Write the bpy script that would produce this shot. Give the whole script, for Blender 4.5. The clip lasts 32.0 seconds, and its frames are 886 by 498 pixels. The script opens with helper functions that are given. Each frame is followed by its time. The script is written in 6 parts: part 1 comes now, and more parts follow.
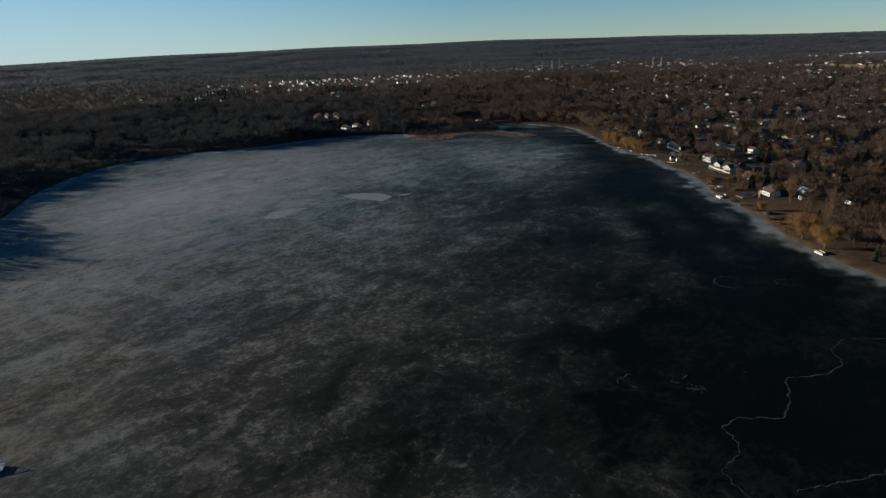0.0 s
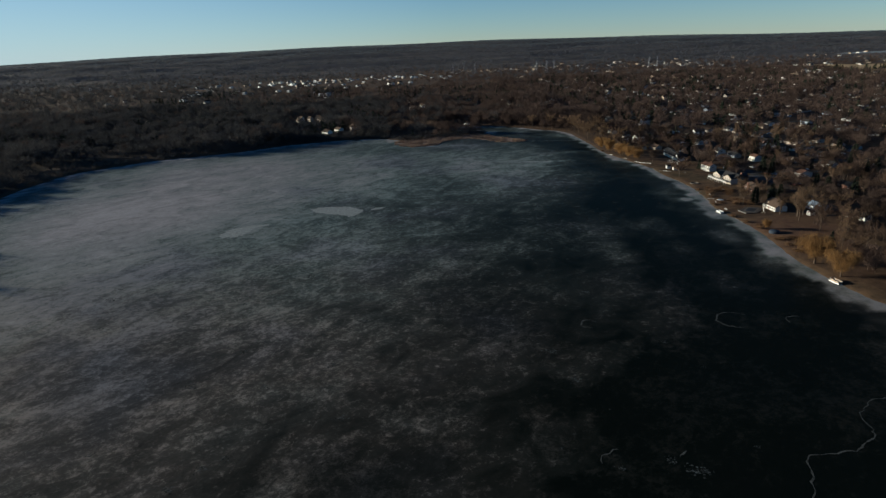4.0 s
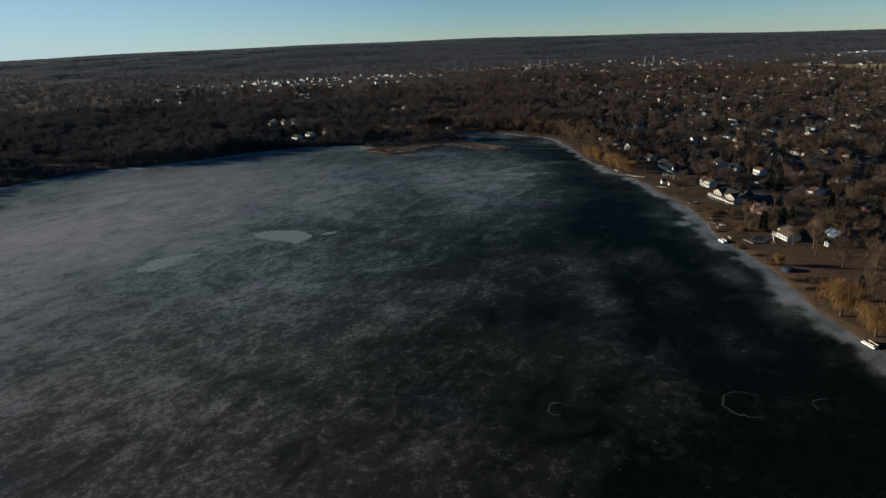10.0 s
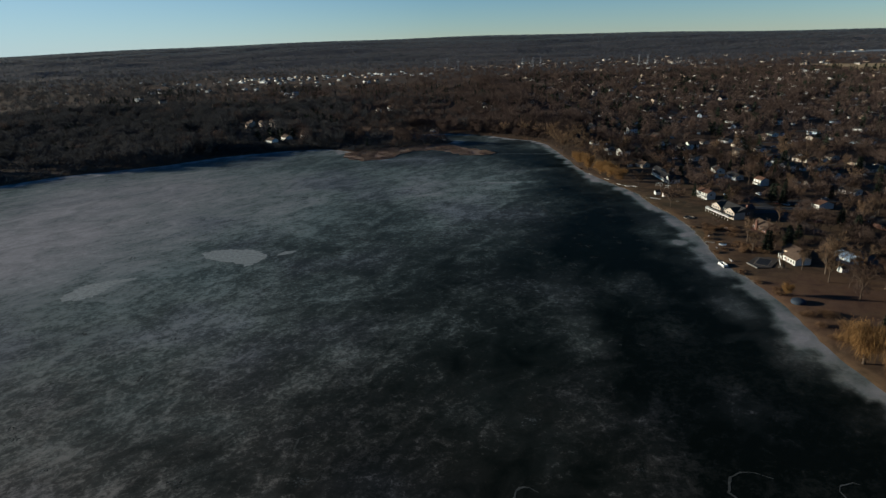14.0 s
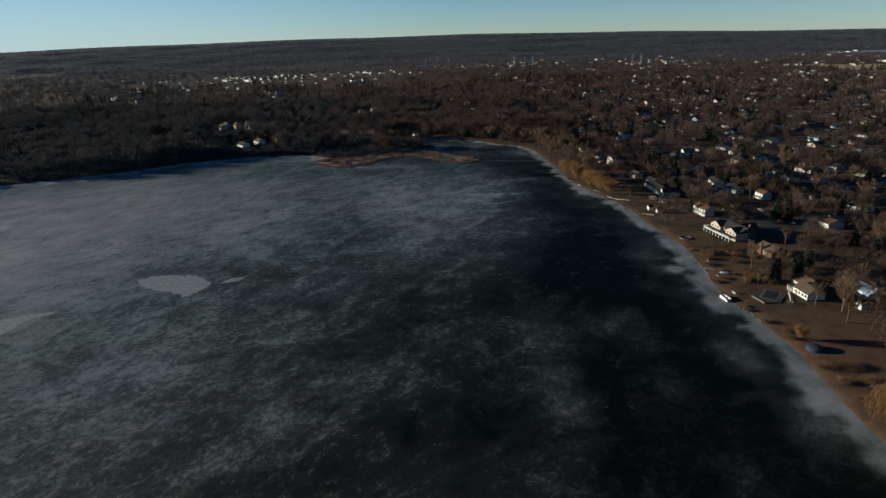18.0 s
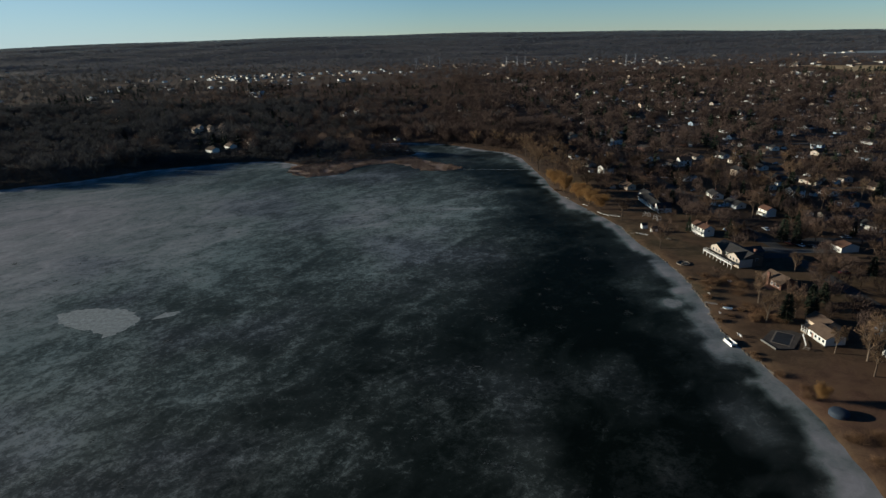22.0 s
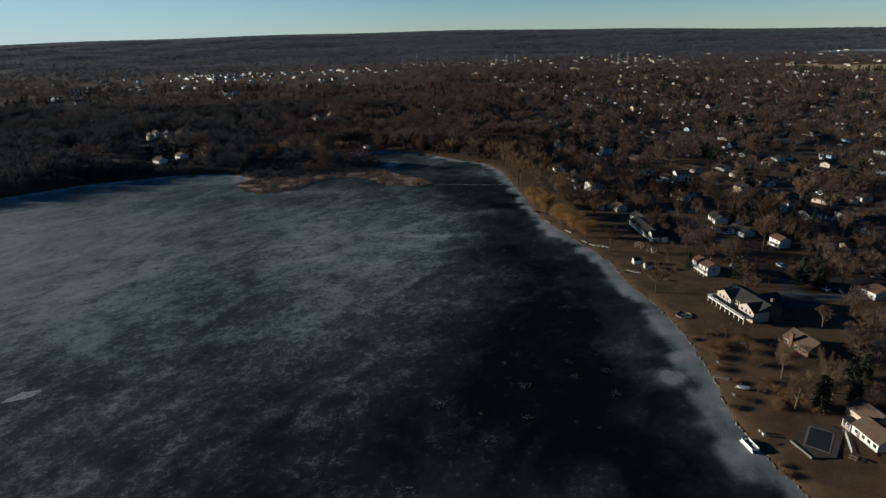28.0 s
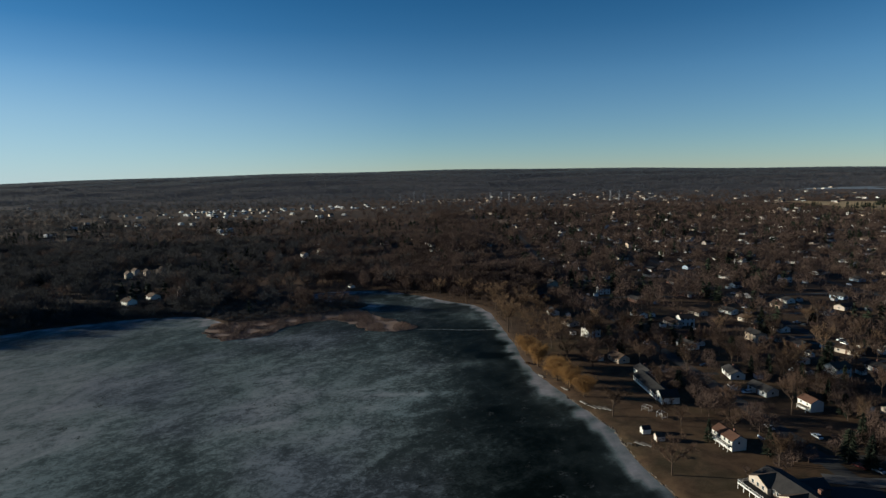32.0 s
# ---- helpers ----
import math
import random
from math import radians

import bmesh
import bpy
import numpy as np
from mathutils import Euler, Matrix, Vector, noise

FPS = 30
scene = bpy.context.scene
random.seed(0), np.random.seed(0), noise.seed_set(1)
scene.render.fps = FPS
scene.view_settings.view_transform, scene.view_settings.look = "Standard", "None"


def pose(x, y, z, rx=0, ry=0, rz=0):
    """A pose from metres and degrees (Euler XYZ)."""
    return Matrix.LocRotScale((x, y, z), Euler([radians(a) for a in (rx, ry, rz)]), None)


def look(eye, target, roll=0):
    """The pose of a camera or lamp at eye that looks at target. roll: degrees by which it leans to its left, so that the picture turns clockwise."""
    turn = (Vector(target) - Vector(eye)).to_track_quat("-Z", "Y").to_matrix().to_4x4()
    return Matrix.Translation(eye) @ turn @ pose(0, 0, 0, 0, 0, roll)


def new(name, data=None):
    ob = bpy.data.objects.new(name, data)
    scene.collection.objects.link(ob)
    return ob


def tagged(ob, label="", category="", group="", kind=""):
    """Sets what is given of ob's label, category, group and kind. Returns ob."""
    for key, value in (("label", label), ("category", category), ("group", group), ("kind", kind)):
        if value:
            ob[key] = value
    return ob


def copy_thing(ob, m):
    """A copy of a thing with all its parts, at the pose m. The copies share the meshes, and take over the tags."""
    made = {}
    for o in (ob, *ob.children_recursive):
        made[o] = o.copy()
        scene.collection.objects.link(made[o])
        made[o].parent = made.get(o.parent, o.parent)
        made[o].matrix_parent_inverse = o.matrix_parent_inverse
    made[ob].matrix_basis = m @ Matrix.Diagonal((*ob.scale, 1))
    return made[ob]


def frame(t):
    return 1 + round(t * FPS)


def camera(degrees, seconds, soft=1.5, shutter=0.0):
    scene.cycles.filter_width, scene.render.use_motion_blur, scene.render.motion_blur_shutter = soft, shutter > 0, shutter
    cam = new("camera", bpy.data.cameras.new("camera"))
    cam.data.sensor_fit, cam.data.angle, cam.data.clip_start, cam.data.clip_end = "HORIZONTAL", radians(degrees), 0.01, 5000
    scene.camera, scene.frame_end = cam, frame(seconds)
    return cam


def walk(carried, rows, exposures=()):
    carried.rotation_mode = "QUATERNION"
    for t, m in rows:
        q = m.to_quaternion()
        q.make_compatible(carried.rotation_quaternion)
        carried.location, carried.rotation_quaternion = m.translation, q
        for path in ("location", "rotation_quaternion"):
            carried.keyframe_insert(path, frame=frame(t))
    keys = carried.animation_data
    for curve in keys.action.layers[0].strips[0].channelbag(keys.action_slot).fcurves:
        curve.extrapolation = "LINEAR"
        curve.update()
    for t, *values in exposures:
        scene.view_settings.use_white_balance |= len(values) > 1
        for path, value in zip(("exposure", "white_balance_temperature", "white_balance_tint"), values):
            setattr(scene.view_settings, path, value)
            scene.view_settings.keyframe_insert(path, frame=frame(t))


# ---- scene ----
import functools

# ---- camera: eye, yaw, pitch, roll in degrees ----
cam = camera(73.3, 32.0, 1.35)
PATH = [
    (0.0, -0.00, 0.00, 98.69, 1.641, -18.924, -2.165),
    (1.0, 3.14, 9.01, 98.73, 1.571, -18.892, -2.232),
    (2.0, 6.35, 18.10, 98.73, 1.500, -18.904, -2.271),
    (3.0, 9.58, 27.19, 98.73, 1.433, -18.930, -2.274),
    (6.0, 19.16, 53.65, 98.87, 1.261, -18.978, -2.128),
    (7.0, 22.43, 62.61, 98.99, 1.240, -19.005, -2.140),
    (8.0, 25.64, 71.55, 99.12, 1.192, -19.051, -2.150),
    (9.0, 28.82, 80.48, 99.27, 1.129, -19.105, -2.116),
    (10.0, 31.99, 89.40, 99.40, 1.041, -19.173, -2.049),
    (11.0, 35.11, 98.23, 99.46, 0.902, -19.256, -1.994),
    (12.0, 38.19, 106.93, 99.44, 0.761, -19.321, -1.967),
    (13.0, 41.24, 115.63, 99.39, 0.649, -19.352, -1.944),
    (14.0, 44.28, 124.48, 99.38, 0.531, -19.382, -1.888),
    (17.0, 53.21, 151.76, 99.71, 0.012, -19.516, -1.675),
    (18.0, 56.31, 160.50, 99.88, -0.105, -19.564, -1.591),
    (19.0, 59.40, 169.32, 100.03, -0.233, -19.612, -1.516),
    (20.0, 62.43, 178.18, 100.20, -0.372, -19.647, -1.453),
    (21.0, 65.44, 187.00, 100.31, -0.511, -19.679, -1.390),
    (22.0, 68.46, 195.86, 100.33, -0.657, -19.710, -1.330),
    (23.0, 71.51, 204.83, 100.30, -0.805, -19.734, -1.281),
    (24.0, 74.60, 213.86, 100.31, -0.926, -19.754, -1.266),
    (25.0, 77.79, 222.89, 100.37, -1.004, -19.771, -1.282),
    (28.0, 87.21, 250.05, 100.62, -1.292, -19.938, -1.270),
    (29.0, 90.25, 258.68, 100.78, -1.352, -20.017, -1.291),
    (30.0, 93.08, 267.28, 100.92, -1.427, -20.052, -1.276),
    (31.0, 95.65, 275.84, 101.05, -1.559, -20.032, -1.225),
    (31.1, 95.92, 276.70, 101.06, -1.564, -19.948, -1.225),
    (31.2, 96.19, 277.56, 101.07, -1.569, -19.372, -1.225),
    (31.3, 96.46, 278.42, 101.09, -1.574, -18.158, -1.225),
    (31.4, 96.73, 279.27, 101.10, -1.579, -17.175, -1.225),
    (31.5, 97.00, 280.13, 101.11, -1.584, -16.131, -1.225),
    (31.6, 97.27, 280.99, 101.13, -1.589, -14.722, -1.225),
    (31.7, 97.54, 281.85, 101.14, -1.594, -12.884, -1.225),
    (31.8, 97.81, 282.70, 101.16, -1.599, -10.757, -1.225),
    (31.9, 98.08, 283.56, 101.17, -1.604, -8.811, -1.225),
    (32.0, 98.35, 284.42, 101.18, -1.609, -7.378, -1.225),
]


def aim(x, y, z, yaw, pitch, roll):
    a, b = radians(yaw), radians(pitch)
    d = Vector((-math.sin(a) * math.cos(b), math.cos(a) * math.cos(b), math.sin(b)))
    return look((x, y, z), Vector((x, y, z)) + 100 * d, roll)


walk(cam, [(r[0], aim(*r[1:])) for r in PATH], [(0.0, 0.66, 5350, 2)])

# ---- sky and sun: a low winter sun across the lake ----
SUN_EL, SUN_AZ = 9.6, -76.0          # degrees; azimuth clockwise from +y
world = bpy.data.worlds.new("world")
scene.world = world
world.use_nodes = True
wn = world.node_tree
bg = wn.nodes["Background"]
sky = wn.nodes.new("ShaderNodeTexSky")
sky.sky_type = 'NISHITA'
sky.sun_disc = False
sky.sun_elevation, sky.sun_rotation = radians(SUN_EL), radians(SUN_AZ)
sky.altitude, sky.air_density, sky.dust_density, sky.ozone_density = 200, 0.75, 0.0, 2.2
# deep clear blue aloft, paler haze towards the skyline
tc, sep = wn.nodes.new("ShaderNodeTexCoord"), wn.nodes.new("ShaderNodeSeparateXYZ")
wn.links.new(tc.outputs["Generated"], sep.inputs[0])


def sky_ramp(stops):
    n = wn.nodes.new("ShaderNodeValToRGB")
    while len(n.color_ramp.elements) < len(stops):
        n.color_ramp.elements.new(0.5)
    for el, (q, c) in zip(n.color_ramp.elements, stops):
        el.position, el.color = q, (*c, 1)
    wn.links.new(sep.outputs[2], n.inputs[0])
    return n.outputs[0]


deep = wn.nodes.new("ShaderNodeMix")
deep.data_type, deep.blend_type = 'RGBA', 'MULTIPLY'
deep.inputs[0].default_value = 1.0
wn.links.new(sky.outputs[0], deep.inputs[6])
wn.links.new(sky_ramp([(0.0, (1, 1, 1)), (0.06, (0.90, 0.96, 0.98)), (0.15, (0.76, 0.94, 1.0)), (0.26, (0.45, 0.74, 0.86)), (1.0, (0.15, 0.38, 0.54))]), deep.inputs[7])
pale = wn.nodes.new("ShaderNodeMix")
pale.data_type = 'RGBA'
pale.inputs[7].default_value = (5.8, 6.6, 6.7, 1)
low = sky_ramp([(0.0, (0.42,) * 3), (0.09, (0.26,) * 3), (0.17, (0.06,) * 3), (0.22, (0, 0, 0))])
sunward = wn.nodes.new("ShaderNodeMapRange")          # the haze is brighter on the sun's side
for i, q in enumerate((-0.65, 0.0, 1.8, 0.36)):
    sunward.inputs[i + 1].default_value = q
wn.links.new(sep.outputs[0], sunward.inputs[0])
glow = wn.nodes.new("ShaderNodeMath")
glow.operation = 'MULTIPLY'
wn.links.new(low, glow.inputs[0])
wn.links.new(sunward.outputs[0], glow.inputs[1])
wn.links.new(glow.outputs[0], pale.inputs[0])
wn.links.new(deep.outputs[2], pale.inputs[6])
wn.links.new(pale.outputs[2], bg.inputs[0])
bg.inputs[1].default_value = 0.055
sun = new("sun", bpy.data.lights.new("sun", 'SUN'))
sun.data.energy, sun.data.angle, sun.data.color = 5.3, radians(0.5), (1.0, 0.80, 0.555)
ea, aa = radians(SUN_EL), radians(SUN_AZ)
SUN_DIR = Vector((math.sin(aa) * math.cos(ea), math.cos(aa) * math.cos(ea), math.sin(ea)))
sun.matrix_world = look(SUN_DIR * 300, (0, 0, 0))


# ---- materials ----
def shader(name, rough=0.8, spec=0.3, metal=0.0):
    m = bpy.data.materials.new(name)
    m.use_nodes = True
    nt = m.node_tree
    b = nt.nodes["Principled BSDF"]
    b.inputs["Roughness"].default_value = rough
    b.inputs["Specular IOR Level"].default_value = spec
    b.inputs["Metallic"].default_value = metal
    return m, nt, b


def node(nt, kind, **kw):
    n = nt.nodes.new(kind)
    for k, v in kw.items():
        n.inputs[k.replace("_", " ")].default_value = v
    return n


def noise_at(nt, scale, detail=4.0, rough=0.55, distort=0.0):
    g = nt.nodes.new("ShaderNodeNewGeometry")
    n = node(nt, "ShaderNodeTexNoise", Scale=scale, Detail=detail, Roughness=rough, Distortion=distort)
    nt.links.new(g.outputs["Position"], n.inputs["Vector"])
    return n.outputs["Fac"]


def math_node(nt, op, a, b=None, c=None):
    n = nt.nodes.new("ShaderNodeMath")
    n.operation = op
    for i, v in enumerate((a, b, c)):
        if v is None:
            continue
        if isinstance(v, (int, float)):
            n.inputs[i].default_value = v
        else:
            nt.links.new(v, n.inputs[i])
    return n.outputs[0]


def ramp(nt, fac, stops):
    n = nt.nodes.new("ShaderNodeValToRGB")
    cr = n.color_ramp
    while len(cr.elements) < len(stops):
        cr.elements.new(0.5)
    for e, (p, c) in zip(cr.elements, stops):
        e.position, e.color = p, (*c, 1)
    nt.links.new(fac, n.inputs[0])
    return n.outputs[0]


def mix(nt, fac, a, b):
    n = nt.nodes.new("ShaderNodeMix")
    n.data_type = 'RGBA'
    for sock, v in ((n.inputs[0], fac), (n.inputs[6], a), (n.inputs[7], b)):
        if isinstance(v, tuple):
            sock.default_value = (*v, 1)
        elif isinstance(v, (int, float)):
            sock.default_value = v
        else:
            nt.links.new(v, sock)
    return n.outputs[2]


def bump(nt, b, height, strength=0.4, dist=0.05):
    n = node(nt, "ShaderNodeBump", Strength=strength, Distance=dist)
    nt.links.new(height, n.inputs["Height"])
    nt.links.new(n.outputs[0], b.inputs["Normal"])


def varied(name, c1, c2, scale=1.0, fine=8.0, rough=0.8, spec=0.25, vary=0.0, islands=False, relief=0.0, metal=0.0, through_light=0.0):
    """Two scales of noise between two colours, and a shift from one object or piece to the next."""
    m, nt, b = shader(name, rough, spec, metal)
    f = math_node(nt, 'ADD', math_node(nt, 'MULTIPLY', noise_at(nt, scale), 0.6), math_node(nt, 'MULTIPLY', noise_at(nt, fine, 3), 0.4))
    if vary:
        if islands:
            r = nt.nodes.new("ShaderNodeNewGeometry").outputs["Random Per Island"]
        else:
            r = nt.nodes.new("ShaderNodeObjectInfo").outputs["Random"]
        f = math_node(nt, 'ADD', f, math_node(nt, 'MULTIPLY', math_node(nt, 'SUBTRACT', r, 0.5), vary))
    col = ramp(nt, f, [(0.3, c1), (0.7, c2)])
    nt.links.new(col, b.inputs["Base Color"])
    if relief:
        bump(nt, b, noise_at(nt, fine * 2), relief)
    if through_light:
        tr, mx = nt.nodes.new("ShaderNodeBsdfTranslucent"), nt.nodes.new("ShaderNodeMixShader")
        mx.inputs[0].default_value = through_light
        nt.links.new(col, tr.inputs[0])
        nt.links.new(b.outputs[0], mx.inputs[1])
        nt.links.new(tr.outputs[0], mx.inputs[2])
        nt.links.new(mx.outputs[0], nt.nodes["Material Output"].inputs[0])
    return m


M_BARK = varied("bark", (0.045, 0.032, 0.023), (0.092, 0.068, 0.050), 0.8, 6, 0.9, 0.1, 0.3, relief=0.5)
M_BARK_PALE = varied("pale_bark", (0.078, 0.058, 0.043), (0.145, 0.112, 0.084), 0.8, 6, 0.9, 0.1, 0.2, relief=0.5)
M_TWIG = varied("bare_twigs", (0.040, 0.0275, 0.0205), (0.116, 0.077, 0.055), 0.05, 0.6, 0.9, 0.05, 0.8, through_light=0.25)
M_TWIG_FAR = varied("far_twigs", (0.030, 0.0216, 0.0182), (0.129, 0.0915, 0.0745), 0.010, 0.085, 0.9, 0.05, 0.06, islands=True, through_light=0.2)
# cooler, darker twigs: backlight and blue haze of the western woods put into colour
M_TWIG_COOL = varied("cool_backlit_twigs", (0.025, 0.027, 0.028), (0.084, 0.079, 0.078), 0.010, 0.085, 0.9, 0.05, 0.06, islands=True, through_light=0.2)
# blue-grey hill twigs carry the distance haze in their colour
M_TWIG_HILL_HAZE = varied("hazed_hill_twigs", (0.054, 0.059, 0.070), (0.118, 0.119, 0.131), 0.0035, 0.02, 0.9, 0.05, 0.06, islands=True, through_light=0.45)
M_TWIG_TAN = varied("tan_twigs", (0.098, 0.066, 0.041), (0.205, 0.138, 0.086), 0.1, 0.8, 0.9, 0.05, 0.4, through_light=0.3)
# paler still: skyline haze put into the twig colour
M_TWIG_RIDGE_HAZE = varied("hazed_ridge_twigs", (0.094, 0.106, 0.122), (0.122, 0.136, 0.152), 0.003, 0.02, 0.9, 0.05, 0.04, islands=True, through_light=0.5)
M_WILLOW = varied("willow_strands", (0.155, 0.088, 0.034), (0.27, 0.158, 0.060), 0.2, 2, 0.85, 0.1, 0.3, through_light=0.4)
M_FIR = varied("fir_needles", (0.010, 0.014, 0.010), (0.026, 0.032, 0.020), 0.3, 3, 0.85, 0.1, 0.3)
M_REED = varied("dry_reeds", (0.140, 0.098, 0.073), (0.240, 0.174, 0.134), 0.08, 0.8, 0.9, 0.05, 0.4, islands=True)
M_BRUSH = varied("dry_brush", (0.075, 0.045, 0.026), (0.15, 0.092, 0.053), 0.2, 1.5, 0.9, 0.05, 0.4)
M_ASPHALT = varied("asphalt", (0.030, 0.030, 0.031), (0.055, 0.054, 0.054), 0.06, 3, 0.9, 0.2)
M_CONCRETE = varied("concrete", (0.075, 0.072, 0.068), (0.135, 0.128, 0.118), 0.3, 4, 0.85, 0.2)
M_STONE = varied("shore_stone", (0.055, 0.048, 0.040), (0.155, 0.132, 0.108), 0.5, 5, 0.9, 0.15, 0.6, relief=0.4)
M_WHITE = varied("white_siding", (0.50, 0.49, 0.455), (0.62, 0.61, 0.57), 0.3, 5, 0.6, 0.3, 0.15)
M_CREAM = varied("cream_siding", (0.34, 0.29, 0.235), (0.47, 0.41, 0.345), 0.3, 5, 0.65, 0.3, 0.2)
M_TAN = varied("tan_siding", (0.34, 0.26, 0.19), (0.48, 0.38, 0.28), 0.3, 5, 0.7, 0.3, 0.3)
M_GREY = varied("grey_siding", (0.30, 0.31, 0.32), (0.44, 0.45, 0.46), 0.3, 5, 0.7, 0.3, 0.3)
M_BLUE = varied("blue_siding", (0.16, 0.22, 0.30), (0.26, 0.33, 0.42), 0.3, 5, 0.7, 0.3, 0.3)
M_BRICK = varied("red_brick", (0.088, 0.046, 0.034), (0.155, 0.082, 0.060), 0.6, 7, 0.85, 0.15, 0.3)
M_ROOF_D = varied("dark_shingles", (0.020, 0.020, 0.021), (0.048, 0.045, 0.044), 0.5, 4, 0.9, 0.15, 0.4)
M_ROOF_B = varied("brown_shingles", (0.044, 0.030, 0.022), (0.088, 0.062, 0.046), 0.5, 4, 0.9, 0.15, 0.4)
M_ROOF_R = varied("rust_shingles", (0.060, 0.032, 0.022), (0.104, 0.058, 0.041), 0.5, 4, 0.9, 0.15, 0.3)
M_GLASS = varied("window_glass", (0.02, 0.025, 0.03), (0.04, 0.05, 0.055), 0.5, 2, 0.08, 0.6)
M_DOOR = varied("door_paint", (0.10, 0.06, 0.045), (0.22, 0.12, 0.09), 0.5, 3, 0.5, 0.4, 0.8)
M_TRIM = varied("white_trim", (0.47, 0.46, 0.44), (0.58, 0.57, 0.55), 0.5, 4, 0.5, 0.4)
M_WOOD = varied("weathered_wood", (0.12, 0.10, 0.08), (0.24, 0.205, 0.165), 0.4, 5, 0.85, 0.15, 0.3, relief=0.3)
# dark brown for house walls in shade, the shade put into the colour
M_SHADE_BROWN = varied("shade_brown_siding", (0.07, 0.052, 0.04), (0.12, 0.09, 0.07), 0.3, 5, 0.75, 0.25)
M_BLACK = varied("dark_cover", (0.012, 0.013, 0.015), (0.03, 0.032, 0.036), 0.4, 3, 0.6, 0.3)
M_ALU = varied("aluminium", (0.50, 0.50, 0.50), (0.62, 0.62, 0.62), 0.6, 5, 0.4, 0.5, metal=0.8)
M_BOAT = varied("white_gelcoat", (0.72, 0.71, 0.68), (0.84, 0.83, 0.80), 0.6, 4, 0.35, 0.5)
M_NAVY = varied("blue_canvas", (0.018, 0.026, 0.04), (0.035, 0.046, 0.065), 0.6, 4, 0.7, 0.2)
M_RED = varied("car_paint_red", (0.10, 0.018, 0.016), (0.14, 0.028, 0.024), 0.6, 4, 0.3, 0.5)
M_SILVER = varied("car_paint_silver", (0.42, 0.43, 0.45), (0.52, 0.53, 0.55), 0.6, 4, 0.3, 0.5, 0.3)
M_CARDARK = varied("car_paint_dark", (0.02, 0.022, 0.03), (0.05, 0.055, 0.065), 0.6, 4, 0.3, 0.5, 0.3)
M_RUBBER = varied("rubber", (0.015, 0.015, 0.015), (0.03, 0.03, 0.03), 2, 9, 0.9, 0.1)
M_STEEL = varied("galvanised_steel", (0.32, 0.33, 0.34), (0.45, 0.46, 0.47), 0.2, 2, 0.6, 0.4)
M_SNOW = varied("packed_snow", (0.13, 0.146, 0.148), (0.31, 0.335, 0.338), 0.6, 1.6, 0.9, 0.1, relief=0.3)
M_FIELD = varied("stubble_field", (0.30, 0.22, 0.12), (0.46, 0.35, 0.20), 0.02, 0.2, 0.95, 0.05)
M_MEADOW = varied("dry_meadow", (0.13, 0.095, 0.072), (0.22, 0.165, 0.125), 0.02, 0.2, 0.95, 0.05)
M_WATER = varied("pond_ice", (0.16, 0.185, 0.20), (0.24, 0.265, 0.28), 0.01, 0.05, 0.7, 0.2)

M_DECK = varied("stained_deck", (0.040, 0.034, 0.030), (0.080, 0.068, 0.060), 0.4, 5, 0.85, 0.15, relief=0.3)

# lake ice: black clear ice under a broken skin of frost, drawn out by the wind
M_ICE, nt, b = shader("lake_ice", 0.5, 0.006)
at_frost, at_tone, at_crisp = [nt.nodes.new("ShaderNodeAttribute") for _ in range(3)]
at_frost.attribute_name, at_tone.attribute_name, at_crisp.attribute_name = "frost", "flare_tone", "crisp"


def windblown(scale, detail, rough, distort, turn=50, long=2.2):
    """Noise stretched along the wind."""
    g, mp = nt.nodes.new("ShaderNodeNewGeometry"), nt.nodes.new("ShaderNodeMapping")
    mp.vector_type = 'TEXTURE'
    mp.inputs["Rotation"].default_value = (0, 0, radians(turn))
    mp.inputs["Scale"].default_value = (long, 1, 1)
    n = node(nt, "ShaderNodeTexNoise", Scale=scale, Detail=detail, Roughness=rough, Distortion=distort)
    nt.links.new(g.outputs["Position"], mp.inputs["Vector"])
    nt.links.new(mp.outputs[0], n.inputs["Vector"])
    return n.outputs["Fac"]


nA, nD, nH = noise_at(nt, 0.026, 5, 0.55, 0.6), noise_at(nt, 0.012, 4, 0.6), noise_at(nt, 0.012, 3)
nB, nG, nC = windblown(0.21, 6, 0.64, 0.9, 50, 1.35), windblown(0.062, 5, 0.58, 1.2, 50, 1.5), noise_at(nt, 0.62, 5, 0.7, 0.9)
nF, nE = noise_at(nt, 0.38, 6, 0.70, 0.8), noise_at(nt, 1.8, 4, 0.65, 0.4)
off = lambda n, k: math_node(nt, 'MULTIPLY', math_node(nt, 'SUBTRACT', n, 0.5), k)
add = lambda *q: functools.reduce(lambda s, t: math_node(nt, 'ADD', s, t), q)
crisp = at_crisp.outputs["Fac"]
v = add(at_frost.outputs["Fac"], off(nA, 0.40), off(nG, 0.55))
haze = ramp(nt, math_node(nt, 'MULTIPLY', v, 0.625), [(0.03, (0.010, 0.010, 0.010)), (0.22, (0.090, 0.090, 0.090)), (0.40, (0.26, 0.26, 0.26)), (0.62, (0.56, 0.56, 0.56)), (0.95, (0.95, 0.95, 0.95))])
# soft mottling everywhere, ragged flakes where the frost has broken up
mottle = add(off(nB, 0.75), off(nF, 0.75), off(nG, 0.7), math_node(nt, 'MULTIPLY', crisp, add(off(nC, 0.7), off(nE, 0.4))))
grain = math_node(nt, 'MAXIMUM', add(math_node(nt, 'MULTIPLY', mottle, math_node(nt, 'MULTIPLY_ADD', crisp, 0.8, 0.35)), 1.04), 0.3)
fl = add(v, off(nF, 1.9), off(nB, 1.2), off(nC, 1.3), off(nE, 0.5), off(nG, 0.9))
